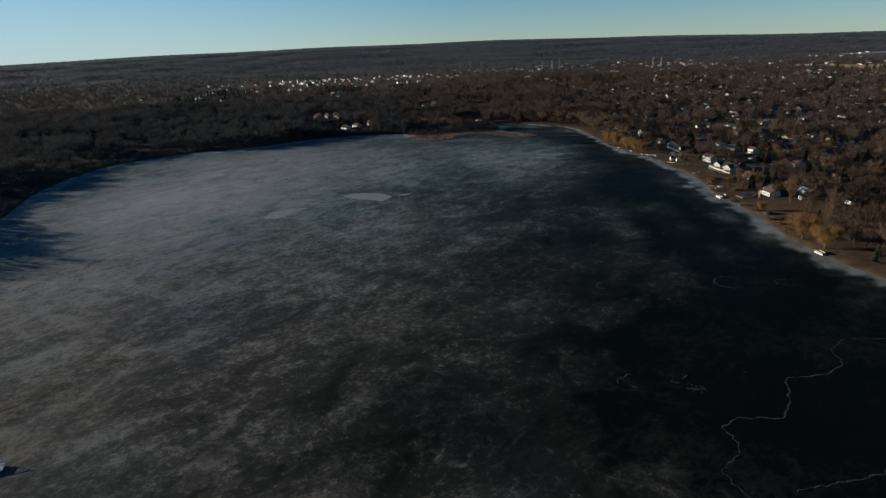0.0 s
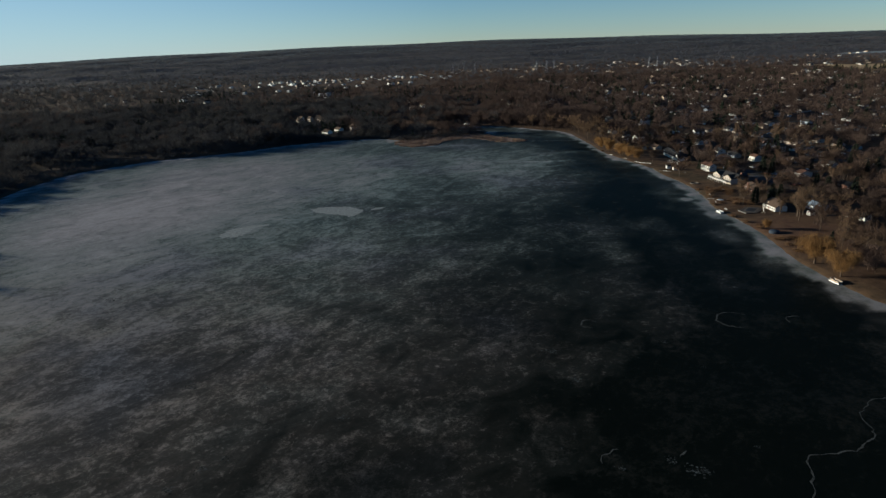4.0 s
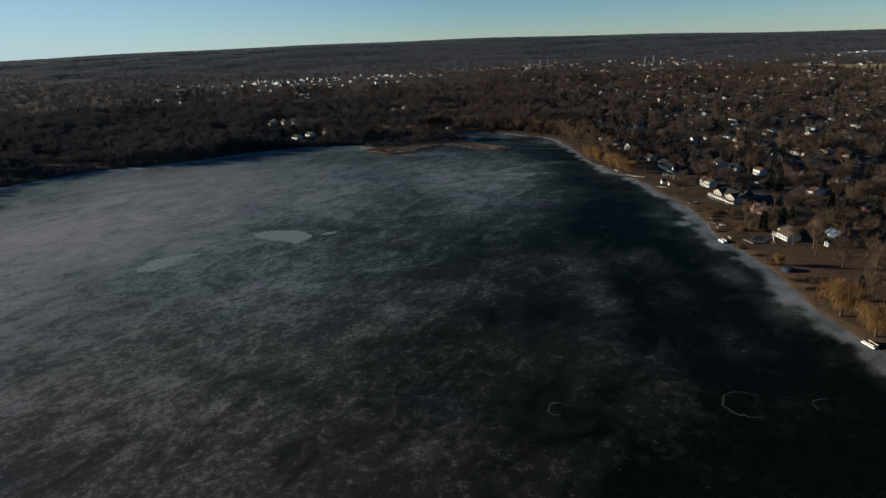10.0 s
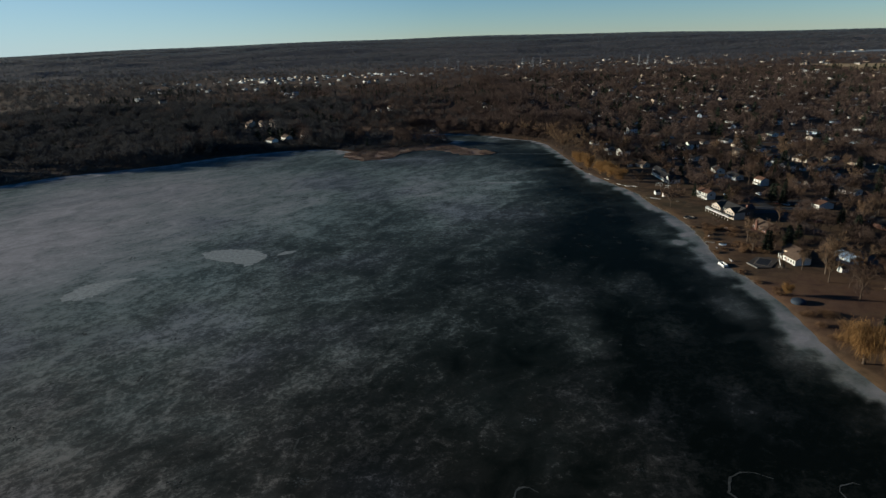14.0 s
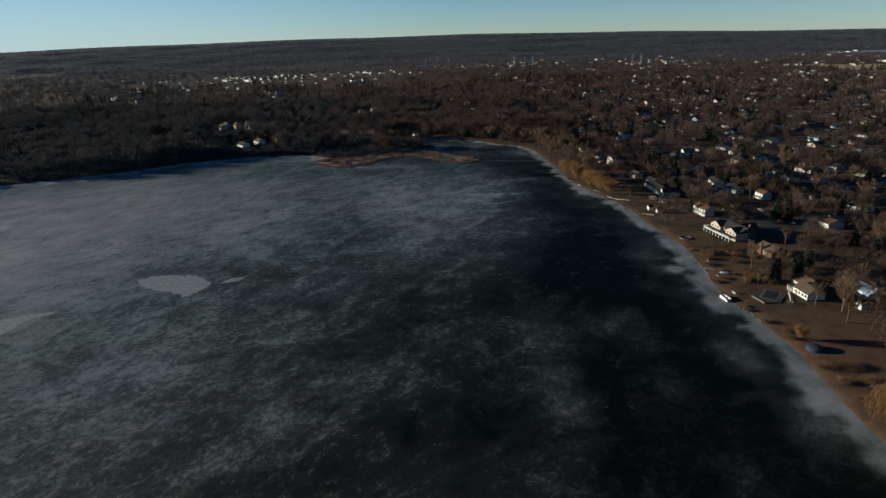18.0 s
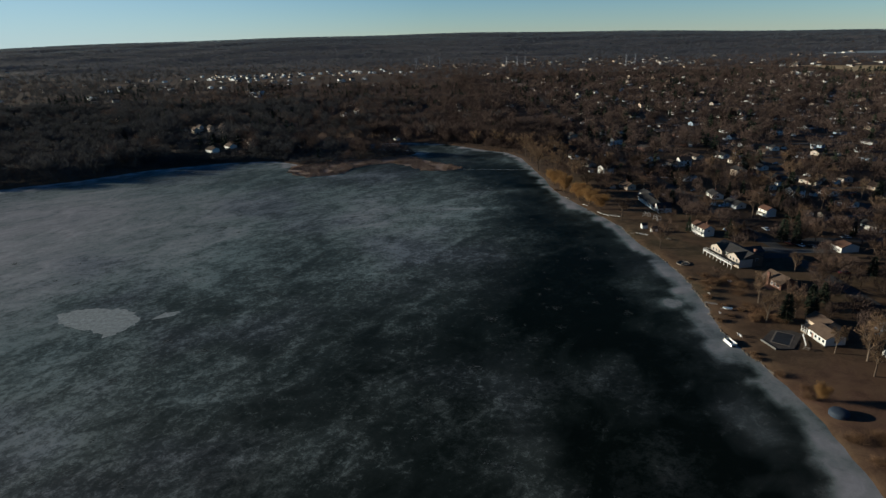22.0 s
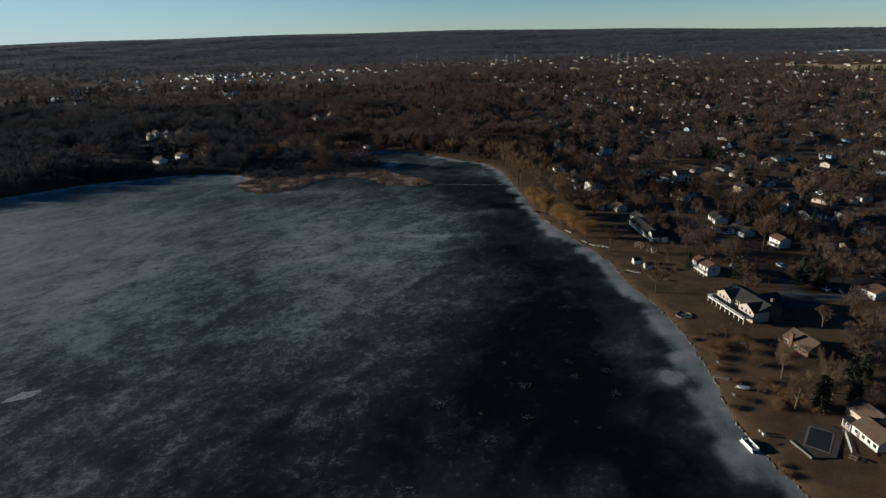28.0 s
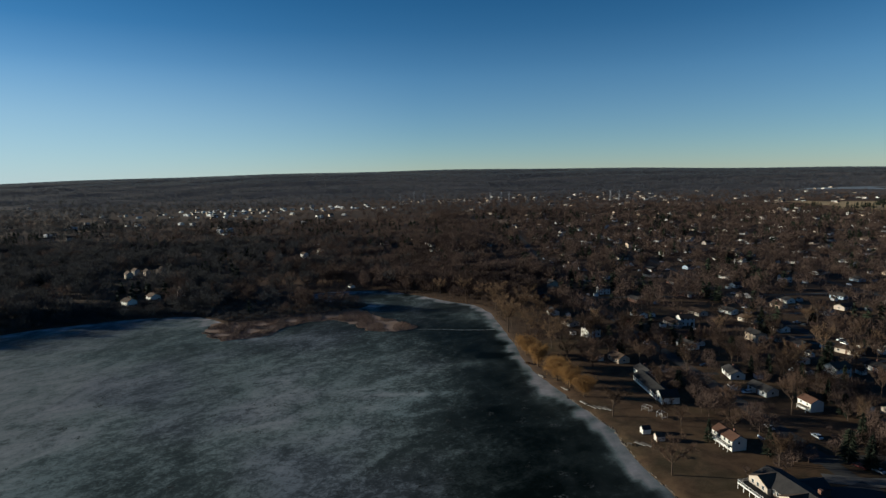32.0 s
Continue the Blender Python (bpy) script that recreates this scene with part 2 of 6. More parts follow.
flakes = math_node(nt, 'MULTIPLY', crisp, ramp(nt, fl, [(0.52, (0, 0, 0)), (0.78, (0.12, 0.12, 0.12)), (1.0, (0.30, 0.30, 0.30))]))
# faint crystals on the clear ice too
faint = math_node(nt, 'MULTIPLY', math_node(nt, 'MULTIPLY', math_node(nt, 'MULTIPLY_ADD', crisp, 0.8, 0.2), ramp(nt, v, [(0.0, (0.3, 0.3, 0.3)), (0.3, (1, 1, 1))])), ramp(nt, add(nF, off(nB, 1.1), off(nC, 0.8), off(nA, 1.4), off(nE, 0.5)), [(0.52, (0, 0, 0)), (0.62, (0.035, 0.035, 0.035)), (0.85, (0.11, 0.11, 0.11))]))
frost_mask = math_node(nt, 'MINIMUM', add(math_node(nt, 'MULTIPLY', haze, grain), flakes, faint), 1.35)
# grey-green frost with bluish drifts; southern warmth is lens flare put in the colour
frost_col = ramp(nt, add(at_tone.outputs["Fac"], off(nD, 0.8), off(nB, 0.25)), [(0.2, (0.171, 0.211, 0.214)), (0.5, (0.198, 0.221, 0.213)), (0.8, (0.258, 0.226, 0.203))])
blue = nt.nodes.new("ShaderNodeMapRange")
for i, q in enumerate((0.49, 0.64, 0.0, 0.6)):
    blue.inputs[i + 1].default_value = q
nt.links.new(nH, blue.inputs[0])
frost_col = mix(nt, blue.outputs[0], frost_col, (0.166, 0.184, 0.228))
rime = nt.nodes.new("ShaderNodeMapRange")              # thick white rime where it is deepest
rime.inputs[1].default_value, rime.inputs[2].default_value = 0.85, 1.35
nt.links.new(v, rime.inputs[0])
frost_col = mix(nt, rime.outputs[0], frost_col, (0.238, 0.230, 0.240))
sc = nt.nodes.new("ShaderNodeVectorMath")
sc.operation = 'SCALE'
nt.links.new(frost_col, sc.inputs[0])
nt.links.new(frost_mask, sc.inputs["Scale"])
sm = nt.nodes.new("ShaderNodeVectorMath")
sm.operation = 'ADD'
sm.inputs[1].default_value = (0.0015, 0.0036, 0.0032)
nt.links.new(sc.outputs[0], sm.inputs[0])
nt.links.new(sm.outputs[0], b.inputs["Base Color"])
rr = nt.nodes.new("ShaderNodeMapRange")
rr.inputs[3].default_value, rr.inputs[4].default_value = 0.38, 0.9
nt.links.new(frost_mask, rr.inputs[0])
nt.links.new(rr.outputs[0], b.inputs["Roughness"])

# ground: leaf litter, dry lawn and marsh grass, greyed far off to paint haze
M_GROUND, nt, b = shader("winter_ground", 0.95, 0.08)
lawn = nt.nodes.new("ShaderNodeAttribute")
lawn.attribute_name = "lawn"
marsh = nt.nodes.new("ShaderNodeAttribute")
marsh.attribute_name = "marsh"
n1, n2, n3 = noise_at(nt, 0.045, 5), noise_at(nt, 0.16, 6, 0.7, 0.6), noise_at(nt, 2.2, 4, 0.6)
nn = math_node(nt, 'ADD', math_node(nt, 'MULTIPLY', n2, 0.6), math_node(nt, 'MULTIPLY', n3, 0.4))
litter = ramp(nt, nn, [(0.3, (0.04, 0.028, 0.02)), (0.7, (0.10, 0.068, 0.047))])
grass = ramp(nt, nn, [(0.28, (0.028, 0.0178, 0.0115)), (0.5, (0.058, 0.0375, 0.0235)), (0.68, (0.108, 0.071, 0.045))])
green = ramp(nt, noise_at(nt, 0.03, 4, 0.6), [(0.47, (0, 0, 0)), (0.62, (0.7, 0.7, 0.7))])
grass = mix(nt, green, grass, ramp(nt, nn, [(0.3, (0.024, 0.021, 0.011)), (0.66, (0.072, 0.060, 0.034))]))
sedge = ramp(nt, nn, [(0.3, (0.11, 0.066, 0.04)), (0.7, (0.20, 0.125, 0.075))])
bare = nt.nodes.new("ShaderNodeAttribute")             # worn reddish turf
bare.attribute_name = "bare"
grass = mix(nt, bare.outputs["Fac"], grass, ramp(nt, nn, [(0.3, (0.052, 0.029, 0.020)), (0.66, (0.125, 0.072, 0.049))]))
patchy = ramp(nt, noise_at(nt, 0.09, 5, 0.62, 0.8), [(0.42, (0, 0, 0)), (0.60, (1, 1, 1))])
grass = mix(nt, math_node(nt, 'MULTIPLY', patchy, 0.5), grass, (0.125, 0.080, 0.046))
lm = math_node(nt, 'MINIMUM', math_node(nt, 'MULTIPLY', lawn.outputs["Fac"], math_node(nt, 'MULTIPLY_ADD', n1, 1.3, 0.35)), 1.0)
# distance haze painted as a grey over the far ground
far_haze = nt.nodes.new("ShaderNodeAttribute")
far_haze.attribute_name = "far_haze"
haze_grey = ramp(nt, noise_at(nt, 0.02, 5, 0.6), [(0.3, (0.055, 0.057, 0.062)), (0.7, (0.110, 0.108, 0.112))])
nt.links.new(mix(nt, far_haze.outputs["Fac"], mix(nt, marsh.outputs["Fac"], mix(nt, lm, litter, grass), sedge), haze_grey), b.inputs["Base Color"])
bump(nt, b, n3, 0.5, 0.1)


# ---- geometry helpers ----
def mesh_np(name, V, F, mat, smooth=False):
    """A mesh from arrays of corners and of triangles or quads."""
    V, F = np.asarray(V, np.float32), np.asarray(F, np.int32)
    me = bpy.data.meshes.new(name)
    k = F.shape[1]
    me.vertices.add(len(V))
    me.vertices.foreach_set("co", V.ravel())
    me.loops.add(F.size)
    me.loops.foreach_set("vertex_index", F.ravel())
    me.polygons.add(len(F))
    me.polygons.foreach_set("loop_start", np.arange(0, F.size, k, dtype=np.int32))
    if smooth:
        me.polygons.foreach_set("use_smooth", np.ones(len(F), bool))
    me.update(calc_edges=True)
    me.validate()
    me.materials.append(mat)
    return me


def child(ob, parent):
    ob.parent = parent
    return ob


def part(name, bm, material, parent, label=""):
    me = bpy.data.meshes.new(name)
    bm.to_mesh(me)
    bm.free()
    me.materials.append(material)
    ob = new(name, me)
    if parent:
        ob.parent = parent
    if label:
        tagged(ob, label)
    return ob


def box(bm, x0, x1, y0, y1, z0, z1):
    vs = [bm.verts.new(p) for p in ((x0, y0, z0), (x1, y0, z0), (x1, y1, z0), (x0, y1, z0), (x0, y0, z1), (x1, y0, z1), (x1, y1, z1), (x0, y1, z1))]
    for f in ((3, 2, 1, 0), (4, 5, 6, 7), (0, 1, 5, 4), (1, 2, 6, 5), (2, 3, 7, 6), (3, 0, 4, 7)):
        bm.faces.new([vs[i] for i in f])
    return vs


def boxed(*dims):
    bm = bmesh.new()
    for d in dims:
        box(bm, *d)
    return bm


def tube(bm, p0, p1, r0, r1=None, n=8):
    r1 = r0 if r1 is None else r1
    p0, p1 = Vector(p0), Vector(p1)
    q = (p1 - p0).to_track_quat('Z', 'Y')
    a = [bm.verts.new(p0 + q @ Vector((r0 * math.cos(2 * math.pi * i / n), r0 * math.sin(2 * math.pi * i / n), 0))) for i in range(n)]
    c = [bm.verts.new(p1 + q @ Vector((r1 * math.cos(2 * math.pi * i / n), r1 * math.sin(2 * math.pi * i / n), 0))) for i in range(n)]
    for i in range(n):
        bm.faces.new((a[i], a[(i + 1) % n], c[(i + 1) % n], c[i]))
    bm.faces.new(list(reversed(a)))
    bm.faces.new(c)


def at_base(name, x, y, z=0.0, rz=0.0):
    e = new(name)
    e.matrix_basis = pose(x, y, z, 0, 0, rz)
    return e


# ---- the lake's outline and the lie of the land ----
EAST_SHORE = [(230, -150), (205, 60), (188, 160), (178, 225), (170, 258), (167, 290), (169, 310), (171, 333), (171, 355), (168.5, 370), (168, 382),
              (170, 395), (173, 415), (174.5, 436), (172.5, 458), (169.5, 480), (169, 503), (164, 522), (158, 546), (151.5, 572), (148.5, 598),
              (148.5, 618), (146.5, 648), (144.5, 675), (142, 703)]
NORTH_SHORE = [(133, 728), (117, 741), (94, 766), (70, 785), (49, 794), (25, 794), (4, 789), (-1, 771), (12, 758), (30, 751), (46, 747), (52, 735), (40, 722),
               (20, 714), (-6, 705), (-28, 697), (-45, 695), (-58, 706), (-75, 715), (-113, 711.5), (-135, 704), (-172, 686)]
WEST_SHORE = [(-208, 656), (-245, 637), (-283, 618), (-310, 590), (-330, 565), (-335, 535), (-336, 500), (-328, 446), (-304, 380), (-285, 320), (-262, 260),
              (-235, 200), (-205, 140), (-185, 80), (-170, 0), (-150, -150)]
OUTLINE = EAST_SHORE + NORTH_SHORE + WEST_SHORE


def spline(pts, step, closed=True):
    """A smooth line through the points, cut into short steps."""
    P = np.array(pts, float)
    n, out = len(P), []
    for i in range(n if closed else n - 1):
        if closed:
            p0, p1, p2, p3 = P[i - 1], P[i], P[(i + 1) % n], P[(i + 2) % n]
        else:
            p0, p1, p2, p3 = P[max(i - 1, 0)], P[i], P[i + 1], P[min(i + 2, n - 1)]
        k = max(1, int(np.hypot(*(p2 - p1)) / step))
        for s in np.arange(k) / k:
            out.append(0.5 * (2 * p1 + (p2 - p0) * s + (2 * p0 - 5 * p1 + 4 * p2 - p3) * s * s + (3 * p1 - p0 - 3 * p2 + p3) * s ** 3))
    if not closed:
        out.append(P[-1])
    return np.array(out)


rng = np.random.default_rng(7)
SHORE = spline(OUTLINE, 4.0)
_n = len(SHORE)
_t = np.roll(SHORE, -1, 0) - np.roll(SHORE, 1, 0)
OUTWARD = np.c_[_t[:, 1], -_t[:, 0]] / np.hypot(_t[:, 0], _t[:, 1])[:, None]
SHORE = SHORE + OUTWARD * rng.normal(0, 0.35, (_n, 1))


def inside(P, poly):
    P, poly = np.asarray(P, float).reshape(-1, 2), np.asarray(poly)
    a, c = poly, np.roll(poly, -1, 0)
    res = np.zeros(len(P), bool)
    for (x0, y0), (x1, y1) in zip(a, c):
        if y0 == y1:
            continue
        cr = ((y0 > P[:, 1]) != (y1 > P[:, 1])) & (P[:, 0] < (x1 - x0) * (P[:, 1] - y0) / (y1 - y0) + x0)
        res ^= cr
    return res


def shore_dist(P):
    P = np.asarray(P, float).reshape(-1, 2)
    out = np.full(len(P), 1e9)
    for s in range(0, len(P), 20000):
        q = P[s:s + 20000]
        d = np.full(len(q), 1e9)
        for c in np.array_split(SHORE, 12):
            d = np.minimum(d, np.sqrt(((q[:, None] - c[None]) ** 2).sum(-1)).min(1))
        out[s:s + 20000] = d
    return out


def smooth_step(v, a, c):
    s = np.clip((np.asarray(v, float) - a) / (c - a), 0, 1)
    return s * s * (3 - 2 * s)


def hills(x, y):
    """The far rise of the land, fold behind fold, up to the low ridges on the skyline."""
    x, y = np.asarray(x, float), np.asarray(y, float)
    r = np.hypot(x - 60, y - 150)
    az = np.arctan2(x - 60, y - 150)
    ridge = 96 + 4 * np.sin(az * 9 + 0.8) + 5 * np.exp(-((az + 0.30) / 0.12) ** 2) + 2.5 * np.sin(az * 23) - 3 * np.exp(-((az - 0.1) / 0.1) ** 2) + 10 - 36 * np.minimum((az / 0.62) ** 2, 1.3)
    up = smooth_step(r, 2300, 4550)
    fold = np.sin(r / 75 + 2.2 * np.sin(az * 6 + 1) + 1.3 * np.sin(az * 17)) + 0.6 * np.sin(r / 41 + 3 * np.sin(az * 9) + 2)
    folds = 5.0 * fold * smooth_step(r, 2200, 2900) * (1 - smooth_step(r, 4000, 4450))
    return ridge * up + folds + 6 * smooth_step(r, 900, 1800) * np.sin(x / 310) * np.sin(y / 370 + 1) * 0.5 * (1 - up)


def ground_z(x, y):
    d = shore_dist(np.c_[np.atleast_1d(x), np.atleast_1d(y)])
    return 0.45 + 0.55 * np.clip((d - 1.5) / 18.5, 0, 1) + hills(np.atleast_1d(x), np.atleast_1d(y))


def gz(x, y):
    return float(ground_z(x, y)[0])


def poly_mesh(poly, z, step=0.0):
    """A flat sheet inside an outline, cut into triangles."""
    from mathutils.geometry import delaunay_2d_cdt
    n = len(poly)
    v, e, f, *_ = delaunay_2d_cdt([Vector(p) for p in poly], [(i, (i + 1) % n) for i in range(n)], [], 0, 1e-4)
    V = np.array([tuple(q) for q in v])
    F = np.array([t for t in f if len(t) == 3])
    F = F[inside(V[F].mean(1), poly)]
    return np.c_[V, np.full(len(V), z)], F


# ---- ground: one sheet from the shore to the skyline ----
def blobs(x, y, spots):
    out = np.zeros(np.shape(x))
    for cx, cy, rx, ry, k in spots:
        out += k * np.exp(-(((x - cx) / rx) ** 2 + ((y - cy) / ry) ** 2))
    return out


FAR_OPENINGS = [(-1500, 3050, 330, 26, 0.9), (-600, 2950, 260, 24, 0.9), (300, 3150, 300, 26, 0.9), (1100, 3000, 280, 30, 0.8), (-1100, 2300, 220, 26, 0.8), (200, 2750, 200, 22, 0.8),
                (2100, 3150, 300, 30, 0.9), (-2100, 3400, 300, 26, 0.9), (700, 3500, 350, 30, 0.9), (-300, 3450, 280, 26, 0.8), (600, 2150, 200, 35, 0.7), (0, 2500, 300, 45, 0.6),
                (-700, 2600, 350, 45, 0.6), (1500, 2500, 300, 50, 0.8), (1740, 2400, 250, 160, 1.5), (1140, 1640, 190, 200, 1.5)]
NEAR_OPENINGS = [(-60, 850, 70, 28, 0.9), (0, 722, 60, 24, 0.4), (60, 812, 60, 10, 0.3), (-330, 1000, 120, 25, 0.3), (-350, 560, 14, 60, 0.3), (40, 1500, 60, 30, 0.9), (222, 1475, 85, 55, 1.3),
                 (480, 1500, 90, 30, 0.8), (-700, 1250, 180, 30, 0.15), (-100, 950, 90, 20, 0.7), (-420, 820, 90, 22, 0.2), (-180, 1080, 130, 20, 0.8),
                 (-520, 1120, 150, 26, 0.4), (90, 1330, 80, 22, 0.7), (-60, 1600, 150, 24, 0.6), (-900, 1700, 200, 30, 0.6), (-330, 1240, 160, 24, 0.6)]
MARSH = FAR_OPENINGS + NEAR_OPENINGS


def belts(x, y):
    """Long belts of wood and open strips across the far country, 0 to 1."""
    return np.array([0.5 + 0.5 * noise.noise(Vector((a * 0.0026, c * 0.010, 4))) + 0.3 * noise.noise(Vector((a * 0.008, c * 0.03, 9))) for a, c in zip(np.ravel(x), np.ravel(y))])



def seen(P, m=30):
    return np.abs(P[:, 0] - 40) < 0.86 * (P[:, 1] + 40) + m


def build_ground():
    pts, rings = [], []
    for k, off in enumerate((0.0, 1.5, 6.0, 20.0)):
        rings.append(SHORE + OUTWARD * off)
    pts = [rings[0]]
    for off_ring, off in zip(rings[1:], (1.5, 6, 20)):
        d = shore_dist(off_ring)
        pts.append(off_ring[(d > off * 0.93) & ~inside(off_ring, SHORE)])

    def grid(x0, x1, y0, y1, s):
        gx, gy = np.meshgrid(np.arange(x0, x1, s), np.arange(y0, y1, s))
        return np.c_[gx.ravel(), gy.ravel()] + rng.uniform(-0.3, 0.3, (gx.size, 2)) * s
    near = grid(-700, 800, -300, 1300, 24)
    near = np.concatenate([near[~((near[:, 0] > 165) & (near[:, 0] < 280) & (near[:, 1] > 250) & (near[:, 1] < 620))], grid(165, 280, 250, 620, 9)])
    near = near[(shore_dist(near) > np.where((near[:, 0] > 165) & (near[:, 0] < 280), 23, 28)) & ~inside(near, SHORE)]
    far = grid(-5400, 5400, -5400, 5400, 130)
    far = np.concatenate([far[(far[:, 1] < 1300) | ~seen(far, 200)], (lambda g: g[seen(g, 200) & (g[:, 1] >= 1300)])(grid(-4400, 4400, 1250, 4900, 38))])
    far = far[~((far[:, 0] > -720) & (far[:, 0] < 820) & (far[:, 1] > -320) & (far[:, 1] < 1320)) & (np.hypot(far[:, 0] - 60, far[:, 1] - 150) < 5300)]
    P = np.concatenate(pts + [near, far])
    from mathutils.geometry import delaunay_2d_cdt
    edges = [(i, (i + 1) % _n) for i in range(_n)]
    v, e, f, *_ = delaunay_2d_cdt([Vector(p) for p in P], edges, [], 0, 1e-4)
    V = np.array([tuple(q) for q in v])
    F = np.array([t for t in f if len(t) == 3])
    F = F[~inside(V[F].mean(1), SHORE)]
    d = shore_dist(V)
    z = 0.45 + 0.55 * np.clip((d - 1.5) / 18.5, 0, 1) + hills(V[:, 0], V[:, 1])
    z = np.where(d < 0.3, -0.12, z)
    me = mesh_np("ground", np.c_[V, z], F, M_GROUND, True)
    a = me.attributes.new("lawn", 'FLOAT', 'POINT')
    x, y = V[:, 0], V[:, 1]
    lw = smooth_step(x, 150, 165) * (y < 760) * (1 - 0.55 * smooth_step(x, 215, 300)) * (0.5 + 0.5 * (y < 1200))
    a.data.foreach_set("value", lw.astype(np.float32))
    a = me.attributes.new("bare", 'FLOAT', 'POINT')
    a.data.foreach_set("value", np.clip(blobs(x, y, [(192, 338, 26, 22, 1.2), (190, 300, 20, 30, 0.6), (183, 398, 12, 12, 0.6)]), 0, 0.9).astype(np.float32))
    # painted haze thickens with distance from the viewpoint
    a = me.attributes.new("far_haze", 'FLOAT', 'POINT')
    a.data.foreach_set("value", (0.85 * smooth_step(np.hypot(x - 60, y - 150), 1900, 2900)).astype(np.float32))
    a = me.attributes.new("marsh", 'FLOAT', 'POINT')
    a.data.foreach_set("value", np.clip(blobs(x, y, MARSH) + 0.7 * smooth_step(y, 1150, 1500) * smooth_step(belts(x, y), 0.62, 0.80), 0, 1).astype(np.float32))
    return tagged(new("ground", me), "brown winter ground of leaf litter, dry lawn and marsh grass", "ground", kind="structure")


build_ground()


# ---- the frozen lake ----
FROST_EAST = [(112, 395, 20, 25, -0.14), (149, 416, 9, 11, 0.05), (143, 404, 7, 6, 0.05), (157, 440, 9, 16, 0.2), (161, 300, 7, 14, 0.25), (128, 290, 40, 90, -0.25), (128, 470, 26, 120, -0.36),
              (160, 406, 4.2, 4.0, 1.25), (165.5, 406, 3, 7, -0.55), (158, 414, 6, 3, -0.2)]
FROST_SHORE = [(157, 398, 6, 3, -0.15), (152, 424, 8, 6, 0.2), (148, 408, 8, 4, 0.12), (142, 390, 6, 6, 0.1), (151, 333, 8, 10, 0.42), (153, 322, 6, 6, 0.3), (144, 307, 9, 4, 0.2),
               (155, 293, 8, 6, 0.3), (122, 590, 12, 6, 0.45), (133, 601, 8, 5, -0.5), (150, 548, 6, 20, 0.3)]
FROST_MID = [(38, 315, 25, 35, -0.10), (10, 330, 40, 50, 0.08), (90, 392, 22, 26, -0.14), (-60, 330, 90, 80, 0.12), (112, 150, 62, 75, -0.55), (60, 360, 40, 45, -0.16),
             (90, 355, 9, 14, 0.30), (91, 322, 9, 16, 0.32), (93, 302, 9, 10, 0.30), (120, 361, 12, 16, 0.16), (54, 350, 10, 8, 0.15), (36, 331, 14, 8, 0.15), (-32, 341, 20, 18, 0.12),
             (30, 300, 30, 30, 0.05), (114, 302, 20, 30, -0.2), (57, 294, 30, 14, -0.14)]
FROST_NORTH = [(95, 560, 35, 80, 0.08), (-190, 470, 150, 190, 0.30), (-80, 560, 120, 120, 0.16), (55, 515, 42, 85, 0.34), (110, 640, 34, 60, -0.30), (20, 690, 60, 40, -0.05), (128, 695, 20, 22, 0.35),
               (90, 735, 30, 14, 0.2), (-10, 650, 60, 10, 0.25), (-60, 690, 60, 12, 0.3), (100, 548, 30, 3, 0.25), (-250, 560, 60, 60, 0.12)]
FROST_SOUTH = [(-170, 200, 90, 120, 0.25), (0, 165, 70, 50, -0.16), (-60, 140, 50, 40, -0.06), (60, 200, 40, 50, -0.10)]
DRIFTS_SOUTH = [(79, 181, 16, 30, -0.27), (61, 182, 10, 12, -0.21), (8, 184, 12, 12, -0.08), (-46, 185, 42, 33, 0.12), (128, 202, 10, 24, -0.25), (108, 203, 12, 39, -0.31), (68, 205, 10, 15, 0.08), (7, 207, 22, 26, 0.07),
               (147, 232, 10, 53, -0.08), (-58, 291, 74, 89, -0.04), (-159, 298, 42, 35, 0.1), (-214, 380, 65, 61, 0.27), (136, 391, 10, 10, 0.12), (-4, 400, 16, 11, 0.1), (160, 410, 10, 21, 0.11)]
DRIFTS_NORTH = [(123, 412, 23, 34, -0.24), (53, 417, 14, 13, 0.07), (149, 437, 12, 28, -0.08), (90, 441, 12, 17, -0.14), (33, 444, 29, 29, -0.06), (-34, 449, 23, 18, 0.16), (134, 473, 27, 61, -0.08), (39, 480, 20, 24, 0.05),
               (-4, 483, 24, 25, -0.13), (-57, 487, 30, 25, 0.08), (59, 530, 22, 35, -0.09), (27, 532, 26, 36, 0.08), (-24, 537, 86, 97, 0.24), (-24, 537, 32, 36, -0.09), (89, 606, 23, 56, 0.08), (50, 610, 48, 95, 0.11)]
DRIFTS_FLOES = [(77, 127, 13, 30, -0.13), (41, 128, 10, 12, -0.2), (-12, 130, 19, 20, -0.16), (-106, 133, 19, 12, 0.18), (68, 151, 16, 40, -0.3), (-55, 156, 17, 16, 0.08), (103, 180, 10, 20, -0.15), (56, 183, 14, 34, 0.15),
               (9, 185, 36, 57, 0.06), (97, 226, 10, 30, 0.09), (-112, 240, 55, 57, -0.08), (-181, 245, 43, 36, 0.11), (123, 293, 10, 129, 0.1)]
DRIFTS_VEILS = [(123, 293, 10, 48, 0.07), (112, 295, 18, 30, -0.16), (130, 295, 10, 11, -0.11), (112, 295, 10, 11, -0.1), (130, 295, 10, 11, -0.07), (-40, 302, 18, 12, 0.17), (14, 304, 20, 52, -0.1), (74, 320, 18, 25, -0.1),
               (-55, 327, 22, 16, 0.24), (-76, 360, 29, 22, 0.09), (-106, 407, 36, 31, 0.09), (-35, 441, 40, 107, -0.05), (-208, 466, 87, 120, 0.19), (108, 560, 46, 206, 0.09)]
